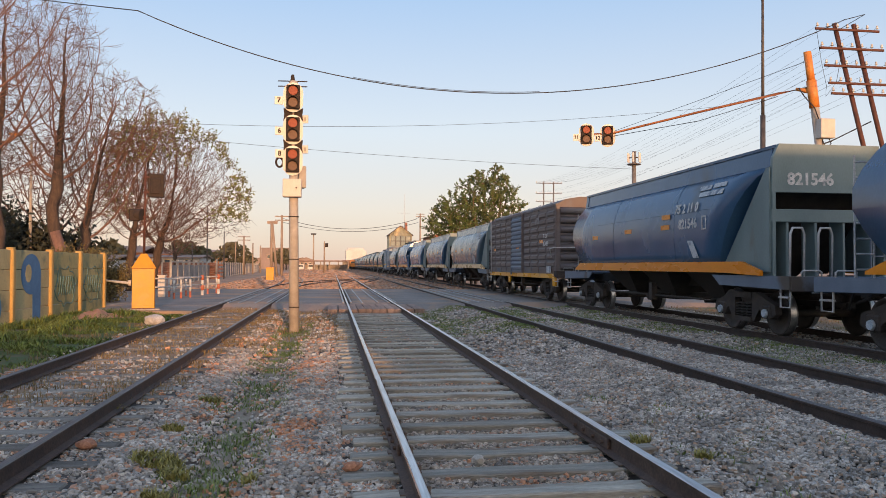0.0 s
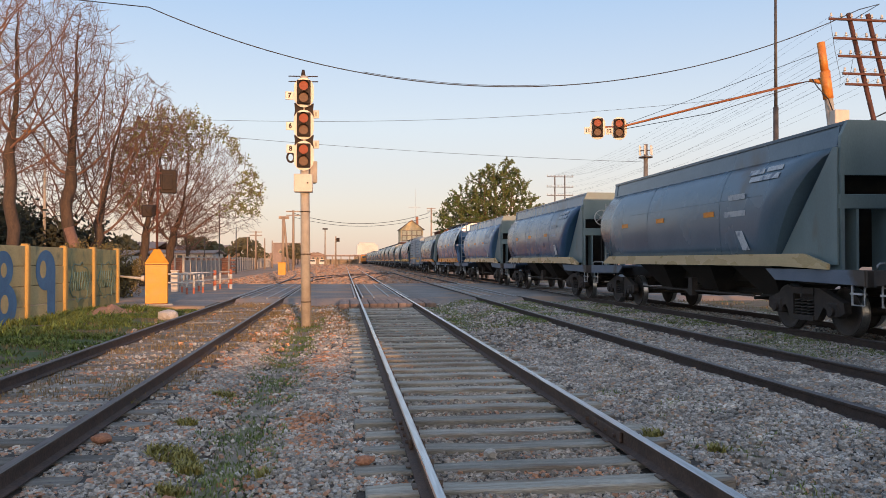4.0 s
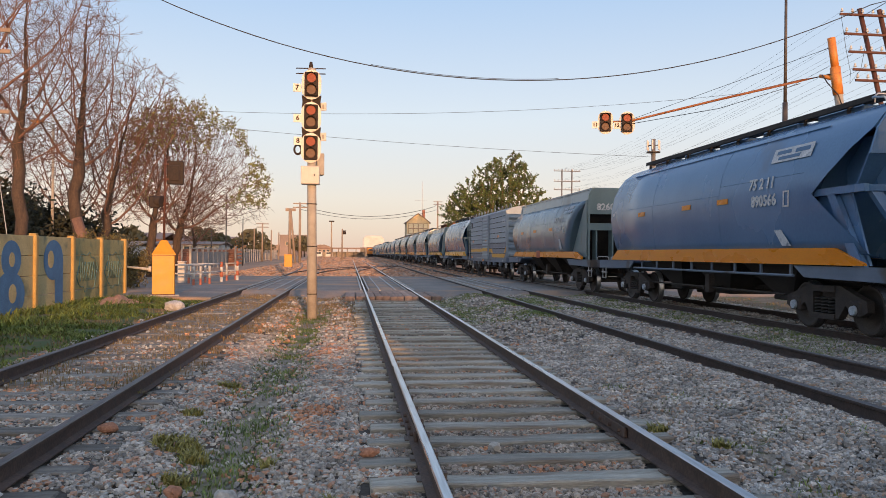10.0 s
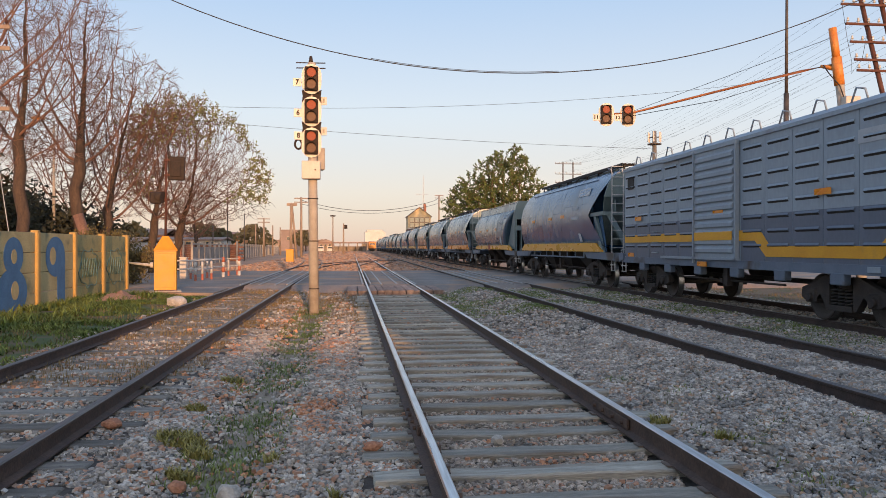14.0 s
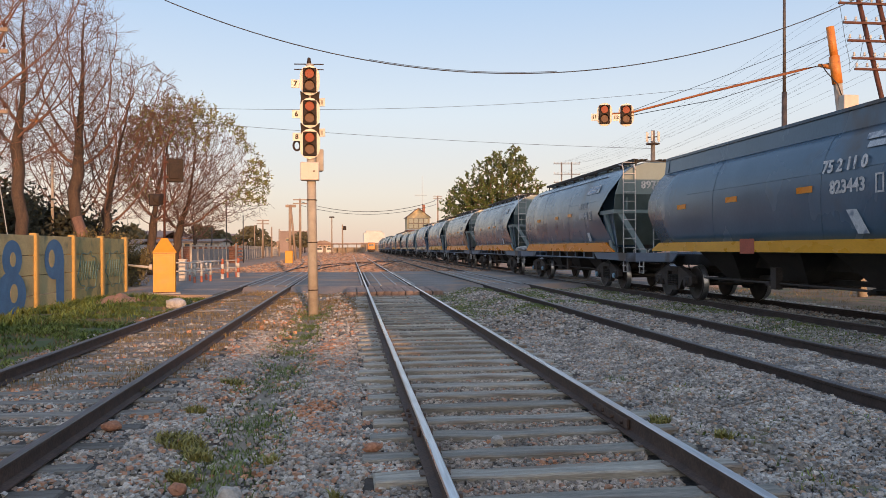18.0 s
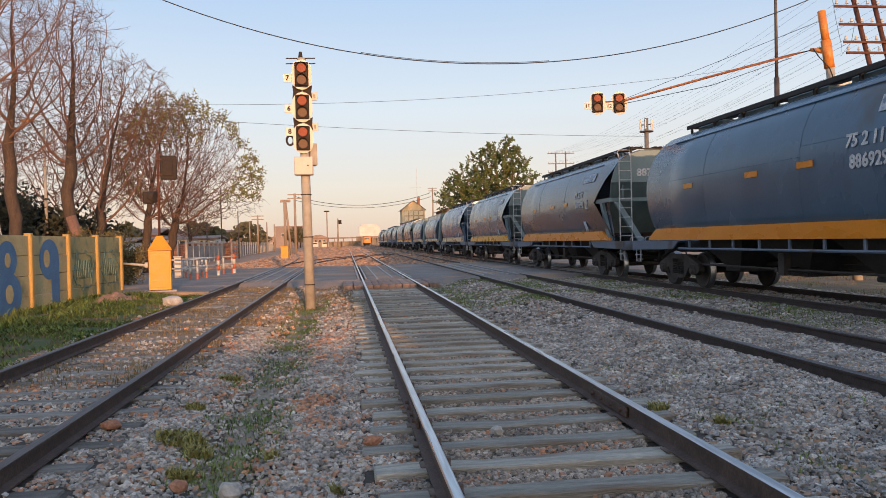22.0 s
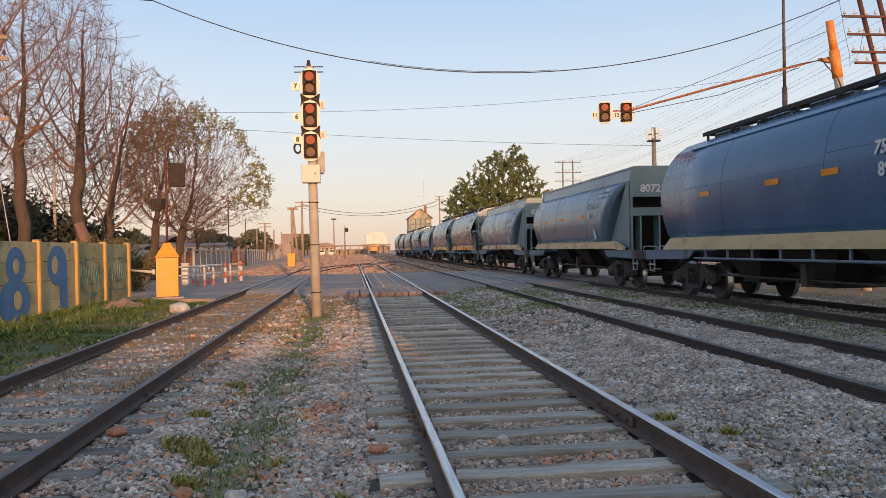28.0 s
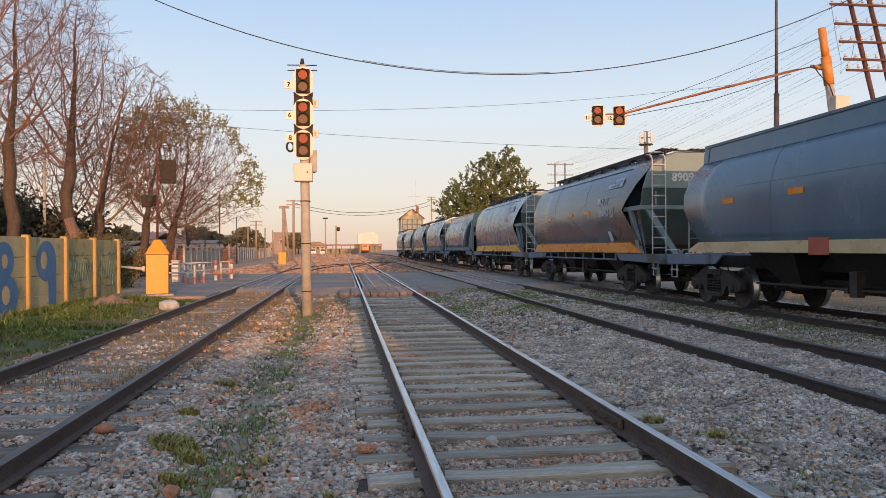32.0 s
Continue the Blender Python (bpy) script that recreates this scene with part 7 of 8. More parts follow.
# the leafy tree beyond the train: many stems from one root
wild_tree(20.0, 105.0, rising(2.5, 0.4, 0, 0.3, 20), [(-0.6, 0, 6.4, 6.4, 5.0, 4.2), (1.4, 0, 10.4, 4.0, 4.0, 4.6), (-3.2, 0, 8.2, 3.0, 3.0, 3.0), (4.6, 0, 8.0, 2.2, 3.0, 4.4)], 2600, 31, "broad dense green tree with many upright shoots", 0.4, 0.025, (M_LEAF, 0.2, 8, 0.36, "dense pointed green leaves on upright shoots", lambda p: p.z > 2.5, 1.0), 0.55, 0.75, 3, 1.3, 0.45, "")

# shrubs
M_SHRUB = surface("brownish_shrub_leaf", (0.09, 0.08, 0.025), (0.17, 0.12, 0.04), 3, 0.7, bump=0, per_island=0.4)
for x, y, h, seed, label in ((-8.9, 30.2, 2.6, 41, "brownish shrub behind the end of the wall"), (-10.2, 31.5, 2.4, 42, "brownish shrub beside a yard fence")):
    sh = thing("shrub", pose(x, y, 0), label, "shrub")
    lines = grow(seed, h, 0.8, 4, 0.04, 9, 0.3, start=0.05, split=4)
    tubes("stem", lines, M_BARK_SHADE, sh, 0, 4)
    leaves("foliage", lines, M_SHRUB, sh, 2, 3, 0.06, seed, "", None, 0.12)


# ---- grass and weeds ----
def blades(name, pts, height, material, label, category, lean=0.5, width=0.008):
    n = len(pts)
    a = rng.uniform(0, 6.283, n)
    h = height * rng.uniform(0.5, 1.3, n)
    d = np.stack([np.cos(a), np.sin(a), np.zeros(n)], 1)
    s = np.stack([-np.sin(a), np.cos(a), np.zeros(n)], 1) * width
    bend = d * (h * lean * rng.uniform(0.2, 1.2, n))[:, None]
    up = np.array([0, 0, 1.0])
    mid = pts + bend * 0.35 + up * (h * 0.6)[:, None]
    tip = pts + bend + up * (h * 0.95)[:, None]
    v = np.stack([pts - s, pts + s, mid + s * 0.8, mid - s * 0.8, tip], 1).reshape(-1, 3)
    me = bpy.data.meshes.new(name)
    me.vertices.add(n * 5)
    me.vertices.foreach_set("co", v.reshape(-1))
    idx = (np.array([0, 1, 2, 3, 3, 2, 4])[None] + 5 * np.arange(n)[:, None]).reshape(-1)
    me.loops.add(len(idx))
    me.loops.foreach_set("vertex_index", idx)
    me.polygons.add(n * 2)
    me.polygons.foreach_set("loop_start", (np.array([0, 4])[None] + 7 * np.arange(n)[:, None]).reshape(-1))
    me.update(calc_edges=True)
    me.materials.append(material)
    return tagged(new(name, me), label, category, kind="stuff")


def grounded(x, y):
    return np.stack([x, y, np.array([ground_height(p, q) for p, q in zip(x, y)])], 1)


def patch(n, x0, x1, y0, y1, clump=1.0, bias=0.0):
    x, y = rng.uniform(x0, x1, n), rng.uniform(y0, y1, n)
    keep = np.array([noise.noise((p * clump, q * clump, 9)) for p, q in zip(x, y)]) + rng.uniform(-0.22, 0.22, n) > bias
    return grounded(x[keep], y[keep])


M_DRYGRASS = surface("dry_straw_grass", (0.17, 0.12, 0.05), (0.28, 0.2, 0.09), 2, 0.8, bump=0, per_island=0.4)
M_TURF = surface("rough_green_turf", (0.085, 0.135, 0.022), (0.175, 0.21, 0.045), 1.2, 0.8, bump=0, per_island=0.5)
M_LOWWEED = surface("pale_low_weed", (0.10, 0.155, 0.04), (0.19, 0.23, 0.065), 2, 0.8, bump=0, per_island=0.4)
blades("grass", np.concatenate([patch(70000, -7.7, -4.45, 7.5, 24.8, 0.9, -0.02)]), 0.075, M_TURF, "short green grass strip beneath the painted wall", "grass", 1.5, 0.011)
blades("tall_grass", patch(9000, -7.7, -5.8, 8.0, 24.8, 1.3, 0.1), 0.17, M_TURF, "taller grass tufts at the foot of the wall", "grass", 1.3, 0.013)
blades("dry_grass", np.concatenate([patch(16000, -4.4, -1.9, 9.0, 30.5, 1.4, 0.02), patch(9000, -6.4, -4.4, 8.0, 27.0, 1.1, 0.1), patch(9000, 12.0, 17.0, 14.0, 34.0, 0.7, 0.0), patch(14000, -2.1, 0.45, 15.0, 30.5, 0.8, 0.05), patch(1500, 2.6, 4.6, 10, 28, 1.2, 0.25)]), 0.075, M_DRYGRASS, "thin dry grass between the sleepers of the siding", "grass", 0.6, 0.005)
blades("weeds", np.concatenate([patch(15000, -1.35, -0.5, 4.5, 22.0, 1.7, 0.06), patch(9000, 6.9, 9.0, 12, 30, 0.9, 0.15), patch(2500, 2.9, 4.5, 4.6, 9.0, 2.0, 0.3)]), 0.055, M_LOWWEED, "low pale green weeds in the grit and ballast", "weeds", 1.2, 0.006)
blades("trackside_weeds", np.concatenate([patch(30000, 2.5, 5.0, 17.0, 28.6, 0.6, -0.02), patch(26000, 6.7, 8.9, 11.0, 30.4, 0.7, -0.05), patch(8000, 5.0, 6.7, 20.0, 28.6, 0.8, 0.1)]), 0.055, M_LOWWEED, "green weeds spreading beside the loop track", "weeds", 1.2, 0.01)
for x, y, r0, n in ((-1.38, 6.5, 0.2, 420), (-1.2, 6.2, 0.12, 200), (-1.2, 5.6, 0.1, 160), (-1.5, 7.7, 0.1, 120), (-1.4, 9.3, 0.14, 160), (-2.3, 8.6, 0.1, 90), (2.75, 6.6, 0.1, 120), (3.05, 6.0, 0.07, 90), (-0.6, 5.9, 0.05, 50), (-0.1, 4.9, 0.04, 40)):
    a, d = rng.uniform(0, 6.283, n), r0 * np.sqrt(rng.uniform(0, 1, n))
    blades("weed_clump", grounded(x + d * np.cos(a), y + d * np.sin(a)) + np.array([0, 0, 0.02]), 0.065, M_WEED, "leafy weed clump growing in the ballast", "weed", 1.3, 0.007)
# heap of reddish earth
bm = bmesh.new()
bmesh.ops.create_grid(bm, x_segments=18, y_segments=18, size=1.0)
for v in bm.verts:
    d = v.co.length
    v.co.z = 0.42 * max(0.0, 1 - d) ** 0.8 * (1 + 0.5 * noise.noise(v.co * 4)) - 0.06
    v.co.x, v.co.y, v.co.z = v.co.x * 0.8, v.co.y * 1.7, v.co.z * 0.75
tagged(part("earth_mound", bm, M_CLAY, at=pose(-6.5, 22.4, 0.02)), "low heap of reddish clay on the grass", "earth heap")
# ---- poles, fences and buildings in the distance ----
M_BRICK = surface("sunlit_red_brick", (0.24, 0.105, 0.07), (0.33, 0.155, 0.10), 4, 0.9, bump=0.3, per_object=0.15)
M_PLASTER = surface("pale_plaster", (0.55, 0.52, 0.48), (0.66, 0.62, 0.57), 0.6, 0.85, bump=0.15, stain=(0.4, 0.36, 0.32), stain_at=0.64, stain_scale=0.4)
M_ROOF = surface("weathered_roof_sheet", (0.22, 0.14, 0.105), (0.31, 0.205, 0.155), 0.8, 0.7, 0.1)
M_GLASS = surface("reflecting_window_glass", (0.05, 0.06, 0.07), (0.08, 0.09, 0.10), 2, 0.08, bump=0, specular=1.0)
M_CREAMWOOD = surface("cream_painted_boards", (0.62, 0.48, 0.27), (0.74, 0.58, 0.34), 1, 0.7, bump=0.2)
M_POLEWOOD = surface("sun_bleached_pole_wood", (0.26, 0.19, 0.14), (0.36, 0.27, 0.2), 3, 0.9, stretch=(1, 1, 0.2))
M_HAZE = surface("distant_hazy_wall", (0.24, 0.185, 0.165), (0.34, 0.26, 0.23), 0.1, 0.9, bump=0)
M_FARGREEN = surface("distant_foliage", (0.07, 0.07, 0.035), (0.13, 0.11, 0.06), 0.4, 0.9, bump=0.2, per_island=0.3)


def pole(x, y, h, r, label, cap=None, material=None):
    p = thing("utility_pole", pose(x, y, 0), label, "pole", "yard poles")
    part("shaft", rod(bmesh.new(), (0, 0, -0.2), (0, 0, h), r, r * 0.75, 10), material or M_POLEWOOD, p)
    if cap == "twin":
        part("second_shaft", rod(bmesh.new(), (0.75, 0, -0.2), (0.1, 0, h), r * 0.8, r * 0.6, 8), material or M_POLEWOOD, p)
        part("cross_head", box(bmesh.new(), -0.55, 0.75, -0.08, 0.08, h - 0.25, h + 0.1, 0.02), M_POLEWOOD, p)
    if cap == "arm":
        for z in (0.15, 0.7):
            part("cross_arm", box(bmesh.new(), -1.0, 1.0, -0.06, 0.06, h - z - 0.07, h - z + 0.07, 0.01), M_POLEWOOD, p)
    if cap == "lamp":
        part("lamp_head", box(bmesh.new(), -0.6, 0.6, -0.2, 0.2, h - 0.1, h + 0.2, 0.05), M_BLACK, p)
    if cap == "signal":
        part("signal_head", rod(bmesh.new(), (0.4, 0, h - 1.0), (0.4, 0, h - 0.3), 0.28, None, 12), M_BLACK, p)
        part("bracket", rod(bmesh.new(), (0, 0, h - 0.65), (0.4, 0, h - 0.65), 0.05, None, 6), M_BLACK, p)
    return p


for args in ((-7.7, 100, 7.1, 0.2, "stout sun-bleached twin wooden pole", "twin"), (-7.15, 111.5, 8.7, 0.2, "tall sun-bleached wooden pole", "arm"), (-1.43, 140, 5.9, 0.15, "short pole with dark signal head", "signal"), (-4.3, 180, 8.8, 0.16, "floodlight pole in the yard", "lamp"), (-14.45, 130, 6.4, 0.16, "wooden pole with two cross arms", "arm"), (-15.9, 131, 5.5, 0.13, "plain wooden pole by the fence"), (-14.0, 140, 5.5, 0.14, "plain wooden pole by the fence"), (-14.5, 160, 5.6, 0.16, "plain wooden pole by the fence"), (19.58, 172, 13.4, 0.2, "tall pole beside the signal cabin", "arm"), (26.6, 84, 7.6, 0.1, "thin pole among the trees")):
    pole(*args)
for args in ((-14.85, 95, 8.5, 0.085, "thin dark steel lamp pole behind the fence"), (-16.56, 95, 4.4, 0.09, "short dark steel pole behind the fence"), (-12.2, 90, 5.4, 0.07, "thin steel pole behind the fence")):
    pole(*args, None, M_DARKPOLE)

lamp = thing("street_lamp", pose(-14.63, 40.0, 0), "grey street lamp with a short arm", "street lamp")
part("pole", rod(bmesh.new(), (0, 0, -0.2), (0, 0, 7.8), 0.085, 0.06, 10), M_CONCRETE, lamp)
part("arm", pipe(bmesh.new(), [(0, 0, 7.6), (-0.15, 0, 7.85), (-0.7, 0, 7.95)], 0.035, 8), M_CONCRETE, lamp)
part("lamp_head", box(bmesh.new(), -1.05, -0.45, -0.12, 0.12, 7.84, 7.98, 0.04), M_ORANGE, lamp)
tele = thing("telegraph_pole", pose(-10.75, 24.0, 0), "wooden telegraph pole with weathered cross arms", "telegraph pole", "telegraph poles")
part("pole", rod(bmesh.new(), (0, 0, -0.3), (0, 0, 9.2), 0.15, 0.11, 12), M_POLEWOOD, tele)
for z in (8.0, 7.37, 5.6):
    a = part("cross_arm", box(bmesh.new(), -0.8, 0.8, -0.16, -0.06, z - 0.06, z + 0.06, 0.01), M_POLEWOOD, tele)
    for x in (-0.65, -0.3, 0.3, 0.68):
        part("insulator", shape("wood_insulator", lambda bm: (rod(bm, (0, 0, 0), (0, 0, 0.08), 0.02, None, 6), rod(bm, (0, 0, 0.07), (0, 0, 0.2), 0.05, 0.035, 8))), M_RUSTRAIL, a, at=pose(x, -0.1, z + 0.06))
part("stay_wire", rod(bmesh.new(), (0.1, 0, 6.2), (1.2, -0.5, 0.0), 0.012, None, 5), M_PALESTEEL, tele)
stub = thing("cut_trunk", pose(-11.2, 33.5, 0), "leaning sawn-off tree limb behind the wall", "tree trunk")
part("limb", rod(bmesh.new(), (0.9, 0, -0.2), (-0.1, 0, 2.9), 0.26, 0.2, 10), M_BARK_SUN, stub)

# fence of concrete posts and boards, and the brick wall beyond the road
fence = thing("concrete_fence", pose(0, 0, 0), "long fence of grey concrete posts and boards", "fence", "", "structure")
for k in range(34):
    y = 62 + k * 3.2 + 0.02 * k * k
    x = -12.4 - 0.042 * (y - 62)
    part("fence_post", shape("fence_post", lambda bm: box(bm, -0.09, 0.09, -0.09, 0.09, -0.2, 2.0, 0.02)), M_CONCRETE, fence, at=pose(x, y, 0))
    part("fence_board", shape("fence_board", lambda bm: box(bm, -0.03, 0.03, 0.1, 3.1, 0.05, 1.55, 0.01)), M_FENCE, fence, at=pose(x, y, 0, 0, 0, 2.4))
    part("fence_rail", shape("fence_rail", lambda bm: box(bm, -0.04, 0.04, 0.1, 3.1, 1.75, 1.86, 0.01)), M_CONCRETE, fence, at=pose(x, y, 0, 0, 0, 2.4))
bw = thing("brick_wall", pose(0, 0, 0), "low red brick wall with concrete posts", "wall", "", "structure")
BRICK_ME = meshed("brick", box(bmesh.new(), -0.49, 0.49, -0.1, 0.1, 0.01, 0.19, 0.01))
part("mortar_core", box(bmesh.new(), -34, -12.6, 88.02, 88.16, -0.2, 1.85), M_CONCRETE, bw)
for row in range(9):
    for k in range(21):
        part("brick_course", BRICK_ME, M_BRICK, bw, at=pose(-33 + k * 1.0 + 0.5 * (row % 2), 88.0, row * 0.205))
for k in range(8):
    part("wall_post", shape("bw_post", lambda bm: box(bm, -0.1, 0.1, -0.12, 0.12, -0.2, 2.2, 0.02)), M_CONCRETE, bw, at=pose(-33 + k * 2.9, 87.9, 0))


M_WHITEWASH = surface("whitewashed_store_wall", (0.56, 0.54, 0.52), (0.66, 0.64, 0.62), 0.3, 0.85, bump=0.1, stain=(0.55, 0.52, 0.49), stain_at=0.62, stain_scale=0.3)
# cabin panes coloured pale for sun reflected in the glass
M_PANE_GLARE = surface("pane_sun_reflection", (0.62, 0.54, 0.36), (0.74, 0.66, 0.46), 2, 0.5, bump=0)


def house(name, x0, x1, y0, y1, h, roof_h, wall, roof, label, windows=(), gable_y=True, category="building", glass=None, frame_paint=None):
    t = thing(name, pose((x0 + x1) / 2, (y0 + y1) / 2, 0), label, category)
    w, d = (x1 - x0) / 2, (y1 - y0) / 2
    part("wall", box(bmesh.new(), -w, w, -d, d, -0.3, h), wall, t)
    if roof_h:
        e = 0.06 * w + 0.15
        if gable_y:
            part("gable", slab(bmesh.new(), [(-w, h), (w, h), (0, h + roof_h)], 1, -d + 0.01, d - 0.01), wall, t)
            for s in (-1, 1):
                part("roof", slab(bmesh.new(), [(s * (w + e), h - roof_h * e / w), (0, h + roof_h), (0, h + roof_h + 0.14), (s * (w + e), h - roof_h * e / w + 0.14)], 1, -d - 0.4, d + 0.4), roof, t)
        else:
            part("roof", slab(bmesh.new(), [(-d - 0.4, h - 0.05), (0, h + roof_h), (d + 0.4, h - 0.05), (d + 0.4, h + 0.08), (0, h + roof_h + 0.14), (-d - 0.4, h + 0.08)], 0, -w - 0.3, w + 0.3), roof, t)
    else:
        part("parapet", box(bmesh.new(), -w - 0.1, w + 0.1, -d - 0.1, d + 0.1, h, h + 0.25, 0.02), roof, t)
    for wx, wz, ww, wh in windows:
        f = part("window", box(bmesh.new(), -ww / 2, ww / 2, -0.05, 0.02, -wh / 2, wh / 2), frame_paint or M_CREAMWOOD, t, at=pose(wx, -d - 0.01, wz))
        part("pane", box(bmesh.new(), -ww / 2 + 0.08, ww / 2 - 0.08, -0.07, -0.05, -wh / 2 + 0.08, wh / 2 - 0.08), glass or M_GLASS, f)
    return t


sc = house("signal_cabin", 12.5, 17.5, 170, 177, 8.5, 1.9, M_CREAMWOOD, M_ROOF, "tall wooden signal cabin with gabled roof, sunlit front", [(k * 1.1 - 1.65, z, 1.04, 1.14) for k in range(4) for z in (6.5, 7.66)], category="signal cabin", glass=M_PANE_GLARE, frame_paint=M_ROOF)
part("brick_base", box(bmesh.new(), -2.55, 2.55, -3.55, 3.55, -0.3, 5.6), M_BRICK, sc)
part("sill_band", box(bmesh.new(), -2.6, 2.6, -3.62, -3.5, 5.6, 5.85), M_PLASTER, sc)
part("chimney", box(bmesh.new(), 1.2, 1.8, -0.3, 0.3, 9.2, 11.4, 0.03), M_BRICK, sc)
part("antenna", rod(bmesh.new(), (1.3, 1, 9.5), (1.3, 1, 18.0), 0.06, 0.03, 6), M_PALESTEEL, sc)
part("antenna_arm", rod(bmesh.new(), (-0.4, 1, 13.6), (2.4, 1, 13.6), 0.04, None, 6), M_PALESTEEL, sc)
house("brick_house", 21, 33, 165, 178, 8.0, 1.6, M_BRICK, M_ROOF, "red brick house behind the train", [(-4, 5.5, 1.2, 1.4), (0, 5.5, 1.2, 1.4), (3.6, 5.5, 1.2, 1.4)])
house("grain_store", 7.2, 18.4, 420, 432, 9.6, 0, M_WHITEWASH, M_WHITEWASH, "white grain store block closing the view")
house("rooftop_block", 8.6, 17.9, 440, 448, 11.2, 0, M_WHITEWASH, M_WHITEWASH, "smaller white block behind the grain store")
st = thing("platform_canopy", pose(-3.5, 262, 0), "long low station canopy on posts", "canopy")
part("roof", box(bmesh.new(), -9.5, 8.5, -4, 4, 2.9, 3.3, 0.05), M_ROOF, st)
for k in range(7):
    part("column", shape("column", lambda bm: box(bm, -0.15, 0.15, -0.15, 0.15, -0.2, 2.9)), M_POLEWOOD, st, at=pose(-9 + k * 2.9, -3.4, 0))
part("back_wall", box(bmesh.new(), -9.4, 8.4, 3.4, 3.6, -0.2, 1.9), M_FENCE, st)
fst = thing("goods_canopy", pose(12.6, 411, 0), "low dark goods canopy before the white store", "canopy")
part("roof", box(bmesh.new(), -7.4, 7.4, -3, 3, 4.0, 4.5, 0.05), M_ROOF, fst)
for k in range(6):
    part("column", shape("goods_column", lambda bm: box(bm, -0.2, 0.2, -0.2, 0.2, -0.2, 4.0)), M_POLEWOOD, fst, at=pose(-7 + k * 2.8, -2.6, 0))
part("back_wall", box(bmesh.new(), -7.2, 7.2, 2.4, 2.6, -0.2, 3.6), M_FENCE, fst)
for x, y, wall, label in ((-9.5, 240, M_PLASTER, "white parked van by the station"), (-6.3, 236, M_BOXWHITE, "white parked car by the station")):
    v = thing("van", pose(x, y, 0), label, "vehicle")
    part("body", loft(bmesh.new(), [[(-1.0, -2.2, 0.4), (1.0, -2.2, 0.4), (0.95, -2.0, 1.9), (-0.95, -2.0, 1.9)], [(-1.0, 2.2, 0.4), (1.0, 2.2, 0.4), (0.95, 2.0, 1.9), (-0.95, 2.0, 1.9)]], smooth=False), wall, v)
    part("rear_window", box(bmesh.new(), -0.75, 0.75, -2.14, -2.06, 1.2, 1.7), M_GLASS, v)
    for wx, wy in ((-0.85, -1.4), (0.85, -1.4), (-0.85, 1.4), (0.85, 1.4)):
        part("wheel", shape("van_wheel", lambda bm: rod(bm, (-0.1, 0, 0), (0.1, 0, 0), 0.33, None, 12)), M_BLACK, v, at=pose(wx, wy, 0.33))
loco = thing("orange_wagon", pose(7.9, 300, RAIL_Z), "orange rail vehicle standing in the far yard", "rail vehicle")
part("body", box(bmesh.new(), -1.4, 1.4, -6, 6, 1.0, 3.4, 0.1), M_ORANGE, loco)
part("cab_roof", box(bmesh.new(), -1.3, 1.3, -6, 6, 3.4, 3.65, 0.1), M_ROOF, loco)
part("window", box(bmesh.new(), -0.9, 0.9, -6.03, -5.98, 2.3, 3.0), M_GLASS, loco)
part("frame", box(bmesh.new(), -1.3, 1.3, -6.2, 6.2, 0.45, 1.0), M_UNDER, loco)
for wy in (-4.6, -3.0, 3.0, 4.6):
    part("wheelset", rod(bmesh.new(), (-0.93, wy, 0.46), (0.93, wy, 0.46), 0.46, None, 16), M_WHEEL, loco)
mast = thing("phone_mast", pose(61.2, 150, 0), "slim grey mast with panel aerials", "mast")
part("shaft", rod(bmesh.new(), (0, 0, -0.3), (0, 0, 25.3), 0.62, 0.4, 12), M_GREYPOLE, mast)
for k in range(6):
    a = k * math.tau / 6
    part("aerial", shape("aerial", lambda bm: box(bm, -0.15, 0.15, -0.08, 0.08, 0, 2.0, 0.03)), M_PLASTER, mast, at=pose(1.3 * math.cos(a), 1.3 * math.sin(a), 23.0))
    part("aerial_arm", rod(bmesh.new(), (0, 0, 24), (1.3 * math.cos(a), 1.3 * math.sin(a), 24), 0.06, None, 5), M_DARKPOLE, mast)
part("platform", rod(bmesh.new(), (0, 0, 22.5), (0, 0, 22.7), 1.4, None, 12), M_DARKPOLE, mast)

# low houses and sheds beyond the road on the left
for x0, x1, y0, y1, h, rh, wall, label in ((-31, -20, 74, 84, 2.0, 0.4, M_PLASTER, "white low house seen between the trees"), (-23.5, -15.8, 96, 104, 2.4, 0.3, M_PLASTER, "white shed beyond the brick wall"), (-40, -26, 110, 122, 3.2, 0.9, M_BRICK, "brick building beyond the yard wall"), (-34, -21, 150, 160, 3.6, 0.8, M_ORANGE, "orange-sided warehouse beyond the yard"), (-60, -44, 90, 105, 5.0, 1.4, M_BRICK, "brick house at the edge of town")):
    house("house", x0, x1, y0, y1, h, rh, wall, M_ROOF, label, [(-2.5, 1.7, 1.1, 1.1), (0.2, 1.7, 1.1, 1.1), (2.6, 1.7, 1.1, 1.1)], gable_y=False)
r = random.Random(5)
for k in range(44):
    x = -150 + k * 4.6 + r.uniform(-3, 3)
    if -12 < x < 45:
        continue
    y = r.uniform(300, 420)
    w, h = r.uniform(3, 7), r.uniform(2.5, 4.5) if r.random() < 0.75 else r.uniform(7, 12)
    house("far_building", x - w, x + w, y, y + 12, h, 0 if h > 8 else 1.5, M_HAZE, M_HAZE, "hazy town building on the horizon", [(-w * 0.5, h * 0.6, 1.2, 1.4), (0, h * 0.6, 1.2, 1.4), (w * 0.5, h * 0.6, 1.2, 1.4)])
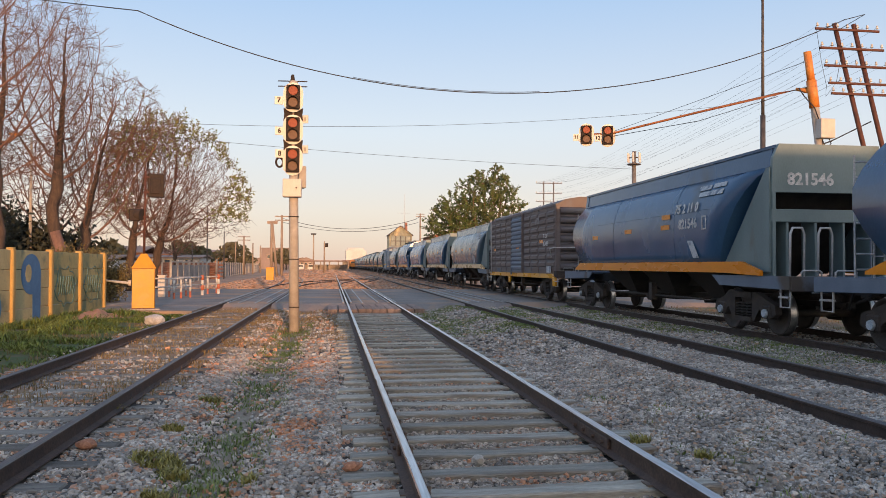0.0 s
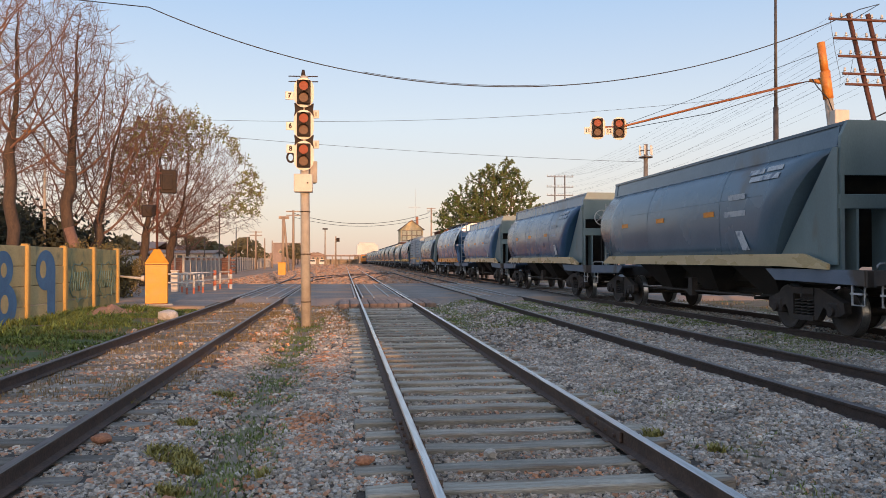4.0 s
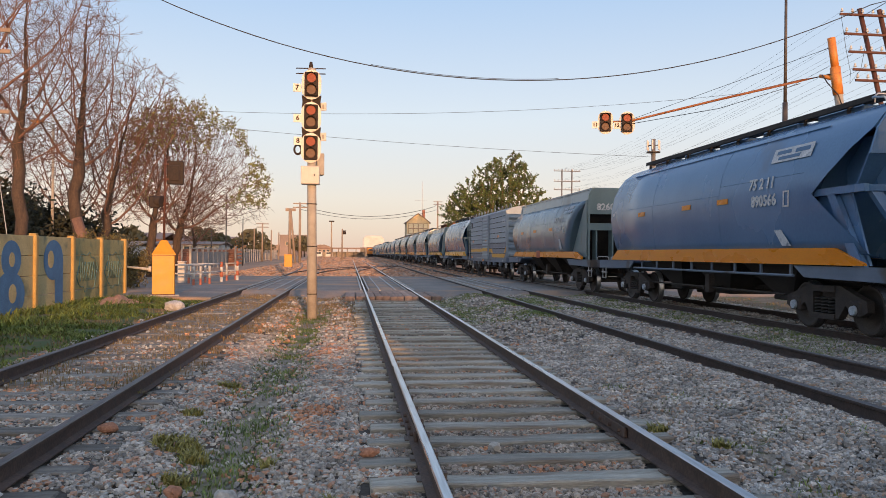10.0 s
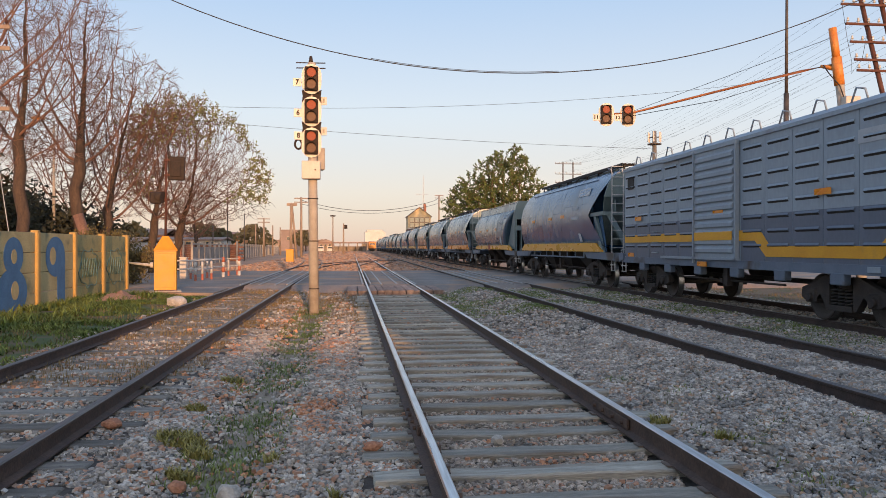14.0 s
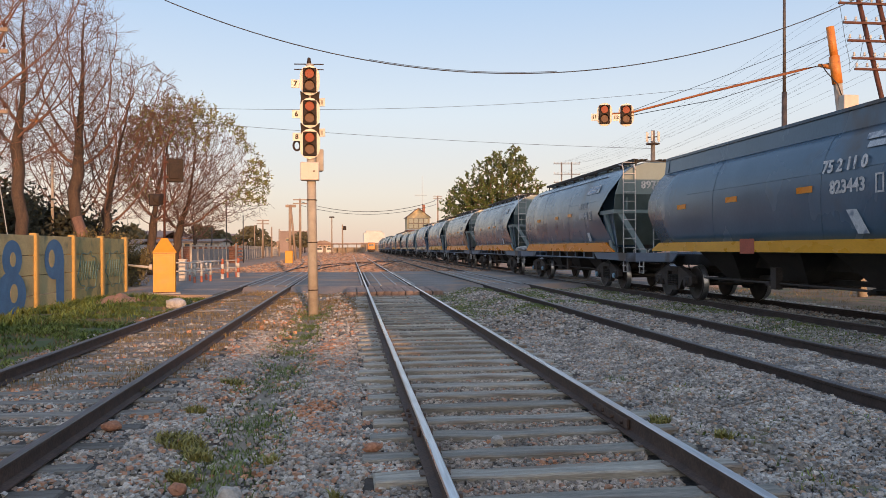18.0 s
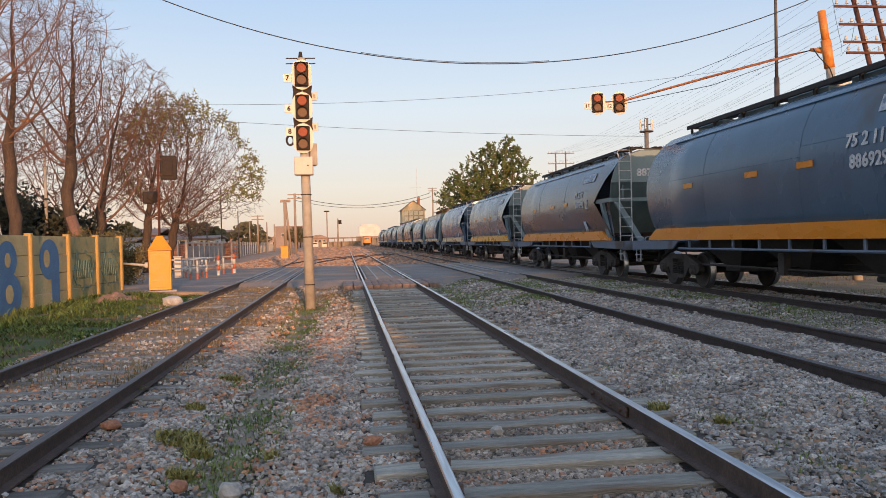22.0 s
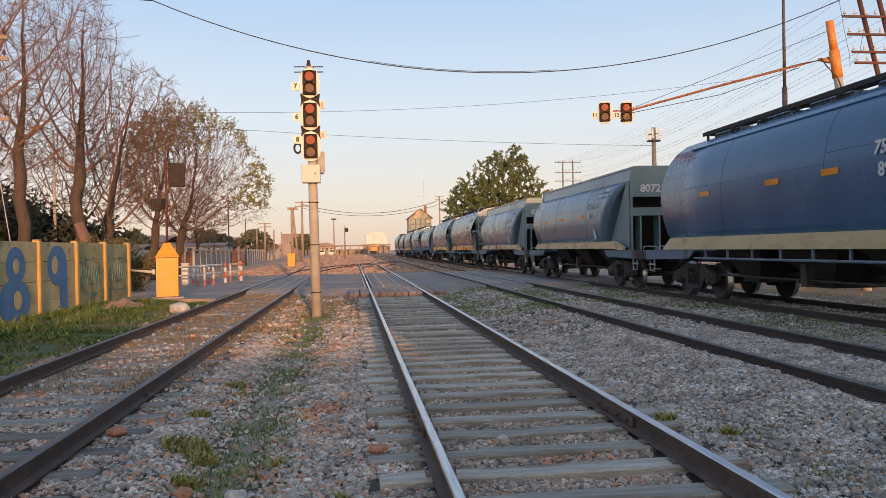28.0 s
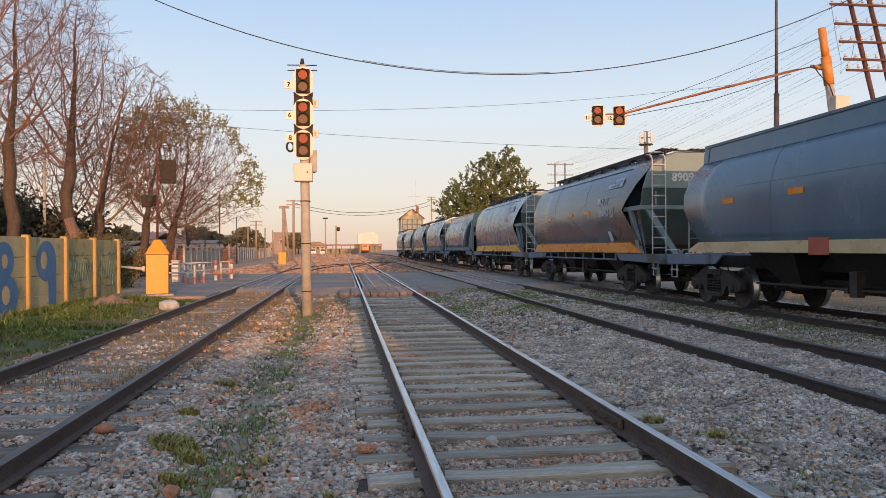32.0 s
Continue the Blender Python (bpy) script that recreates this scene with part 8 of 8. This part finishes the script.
for k in range(10):
    x = 60 + k * 22 + r.uniform(-6, 6)
    y = r.uniform(260, 380)
    house("far_building", x - 8, x + 8, y, y + 12, r.uniform(4, 8), 1.5, M_HAZE, M_HAZE, "hazy town building on the horizon", [(-3, 2.5, 1.2, 1.4), (0, 2.5, 1.2, 1.4), (3, 2.5, 1.2, 1.4)])


def far_tree(x, y, h, w, seed, label):
    t = thing("tree", pose(x, y, 0), label, "tree", "trees on the horizon")
    rr = random.Random(seed)
    part("trunk", rod(bmesh.new(), (0, 0, -0.3), (0.1, 0, h * 0.6), 0.25, 0.15, 7), M_BARK_SHADE, t)
    verts, faces = [], []
    for c in range(420):
        a, d = rr.uniform(0, math.tau), math.sqrt(rr.random())
        z = h * rr.uniform(0.35, 1.0)
        k = (1 - ((z / h - 0.62) / 0.42) ** 2)
        p = Vector((math.cos(a) * d * w * max(k, 0.1), math.sin(a) * d * w * max(k, 0.1), z + rr.uniform(-0.3, 0.3)))
        u = Vector((rr.uniform(-1, 1), rr.uniform(-1, 1), rr.uniform(-1, 1))).normalized()
        v = u.orthogonal().normalized()
        s = rr.uniform(0.25, 0.6)
        n = len(verts)
        verts += [p - u * s, p + v * s * 0.7, p + u * s, p - v * s * 0.7]
        faces.append((n, n + 1, n + 2, n + 3))
    part("crown", sheet("crown", verts, faces, M_FARGREEN), M_FARGREEN, t)


for k in range(9):
    far_tree(-46 + k * 3.3 + r.uniform(-1, 1), r.uniform(92, 128), r.uniform(3.2, 5.0), r.uniform(2.0, 3.2), 90 + k, "brownish scrubby tree behind the yard wall")
far_tree(-17.4, 140, 5.4, 3.4, 51, "dark flat-topped tree beyond the fence")
for k in range(16):
    x = r.uniform(-90, -14) if k < 11 else r.uniform(30, 120)
    far_tree(x, r.uniform(190, 300), r.uniform(5, 9), r.uniform(3, 5.5), 60 + k, "dark leafy tree on the hazy horizon")


def motions():
    for w, mid in WAGONS:
        walk(w, [(t, pose(TRAIN_X, mid - s, RAIL_Z)) for t, s in WAY])
    times = [k / 15 for k in range(481)]
    turns = np.interp(times, [t for t, s in WAY], [s for t, s in WAY]) / 0.448
    for ws, y in WHEELS:
        walk(ws, [(t, pose(0, y, 0.45, math.degrees(g))) for t, g in zip(times, turns)])


motions()
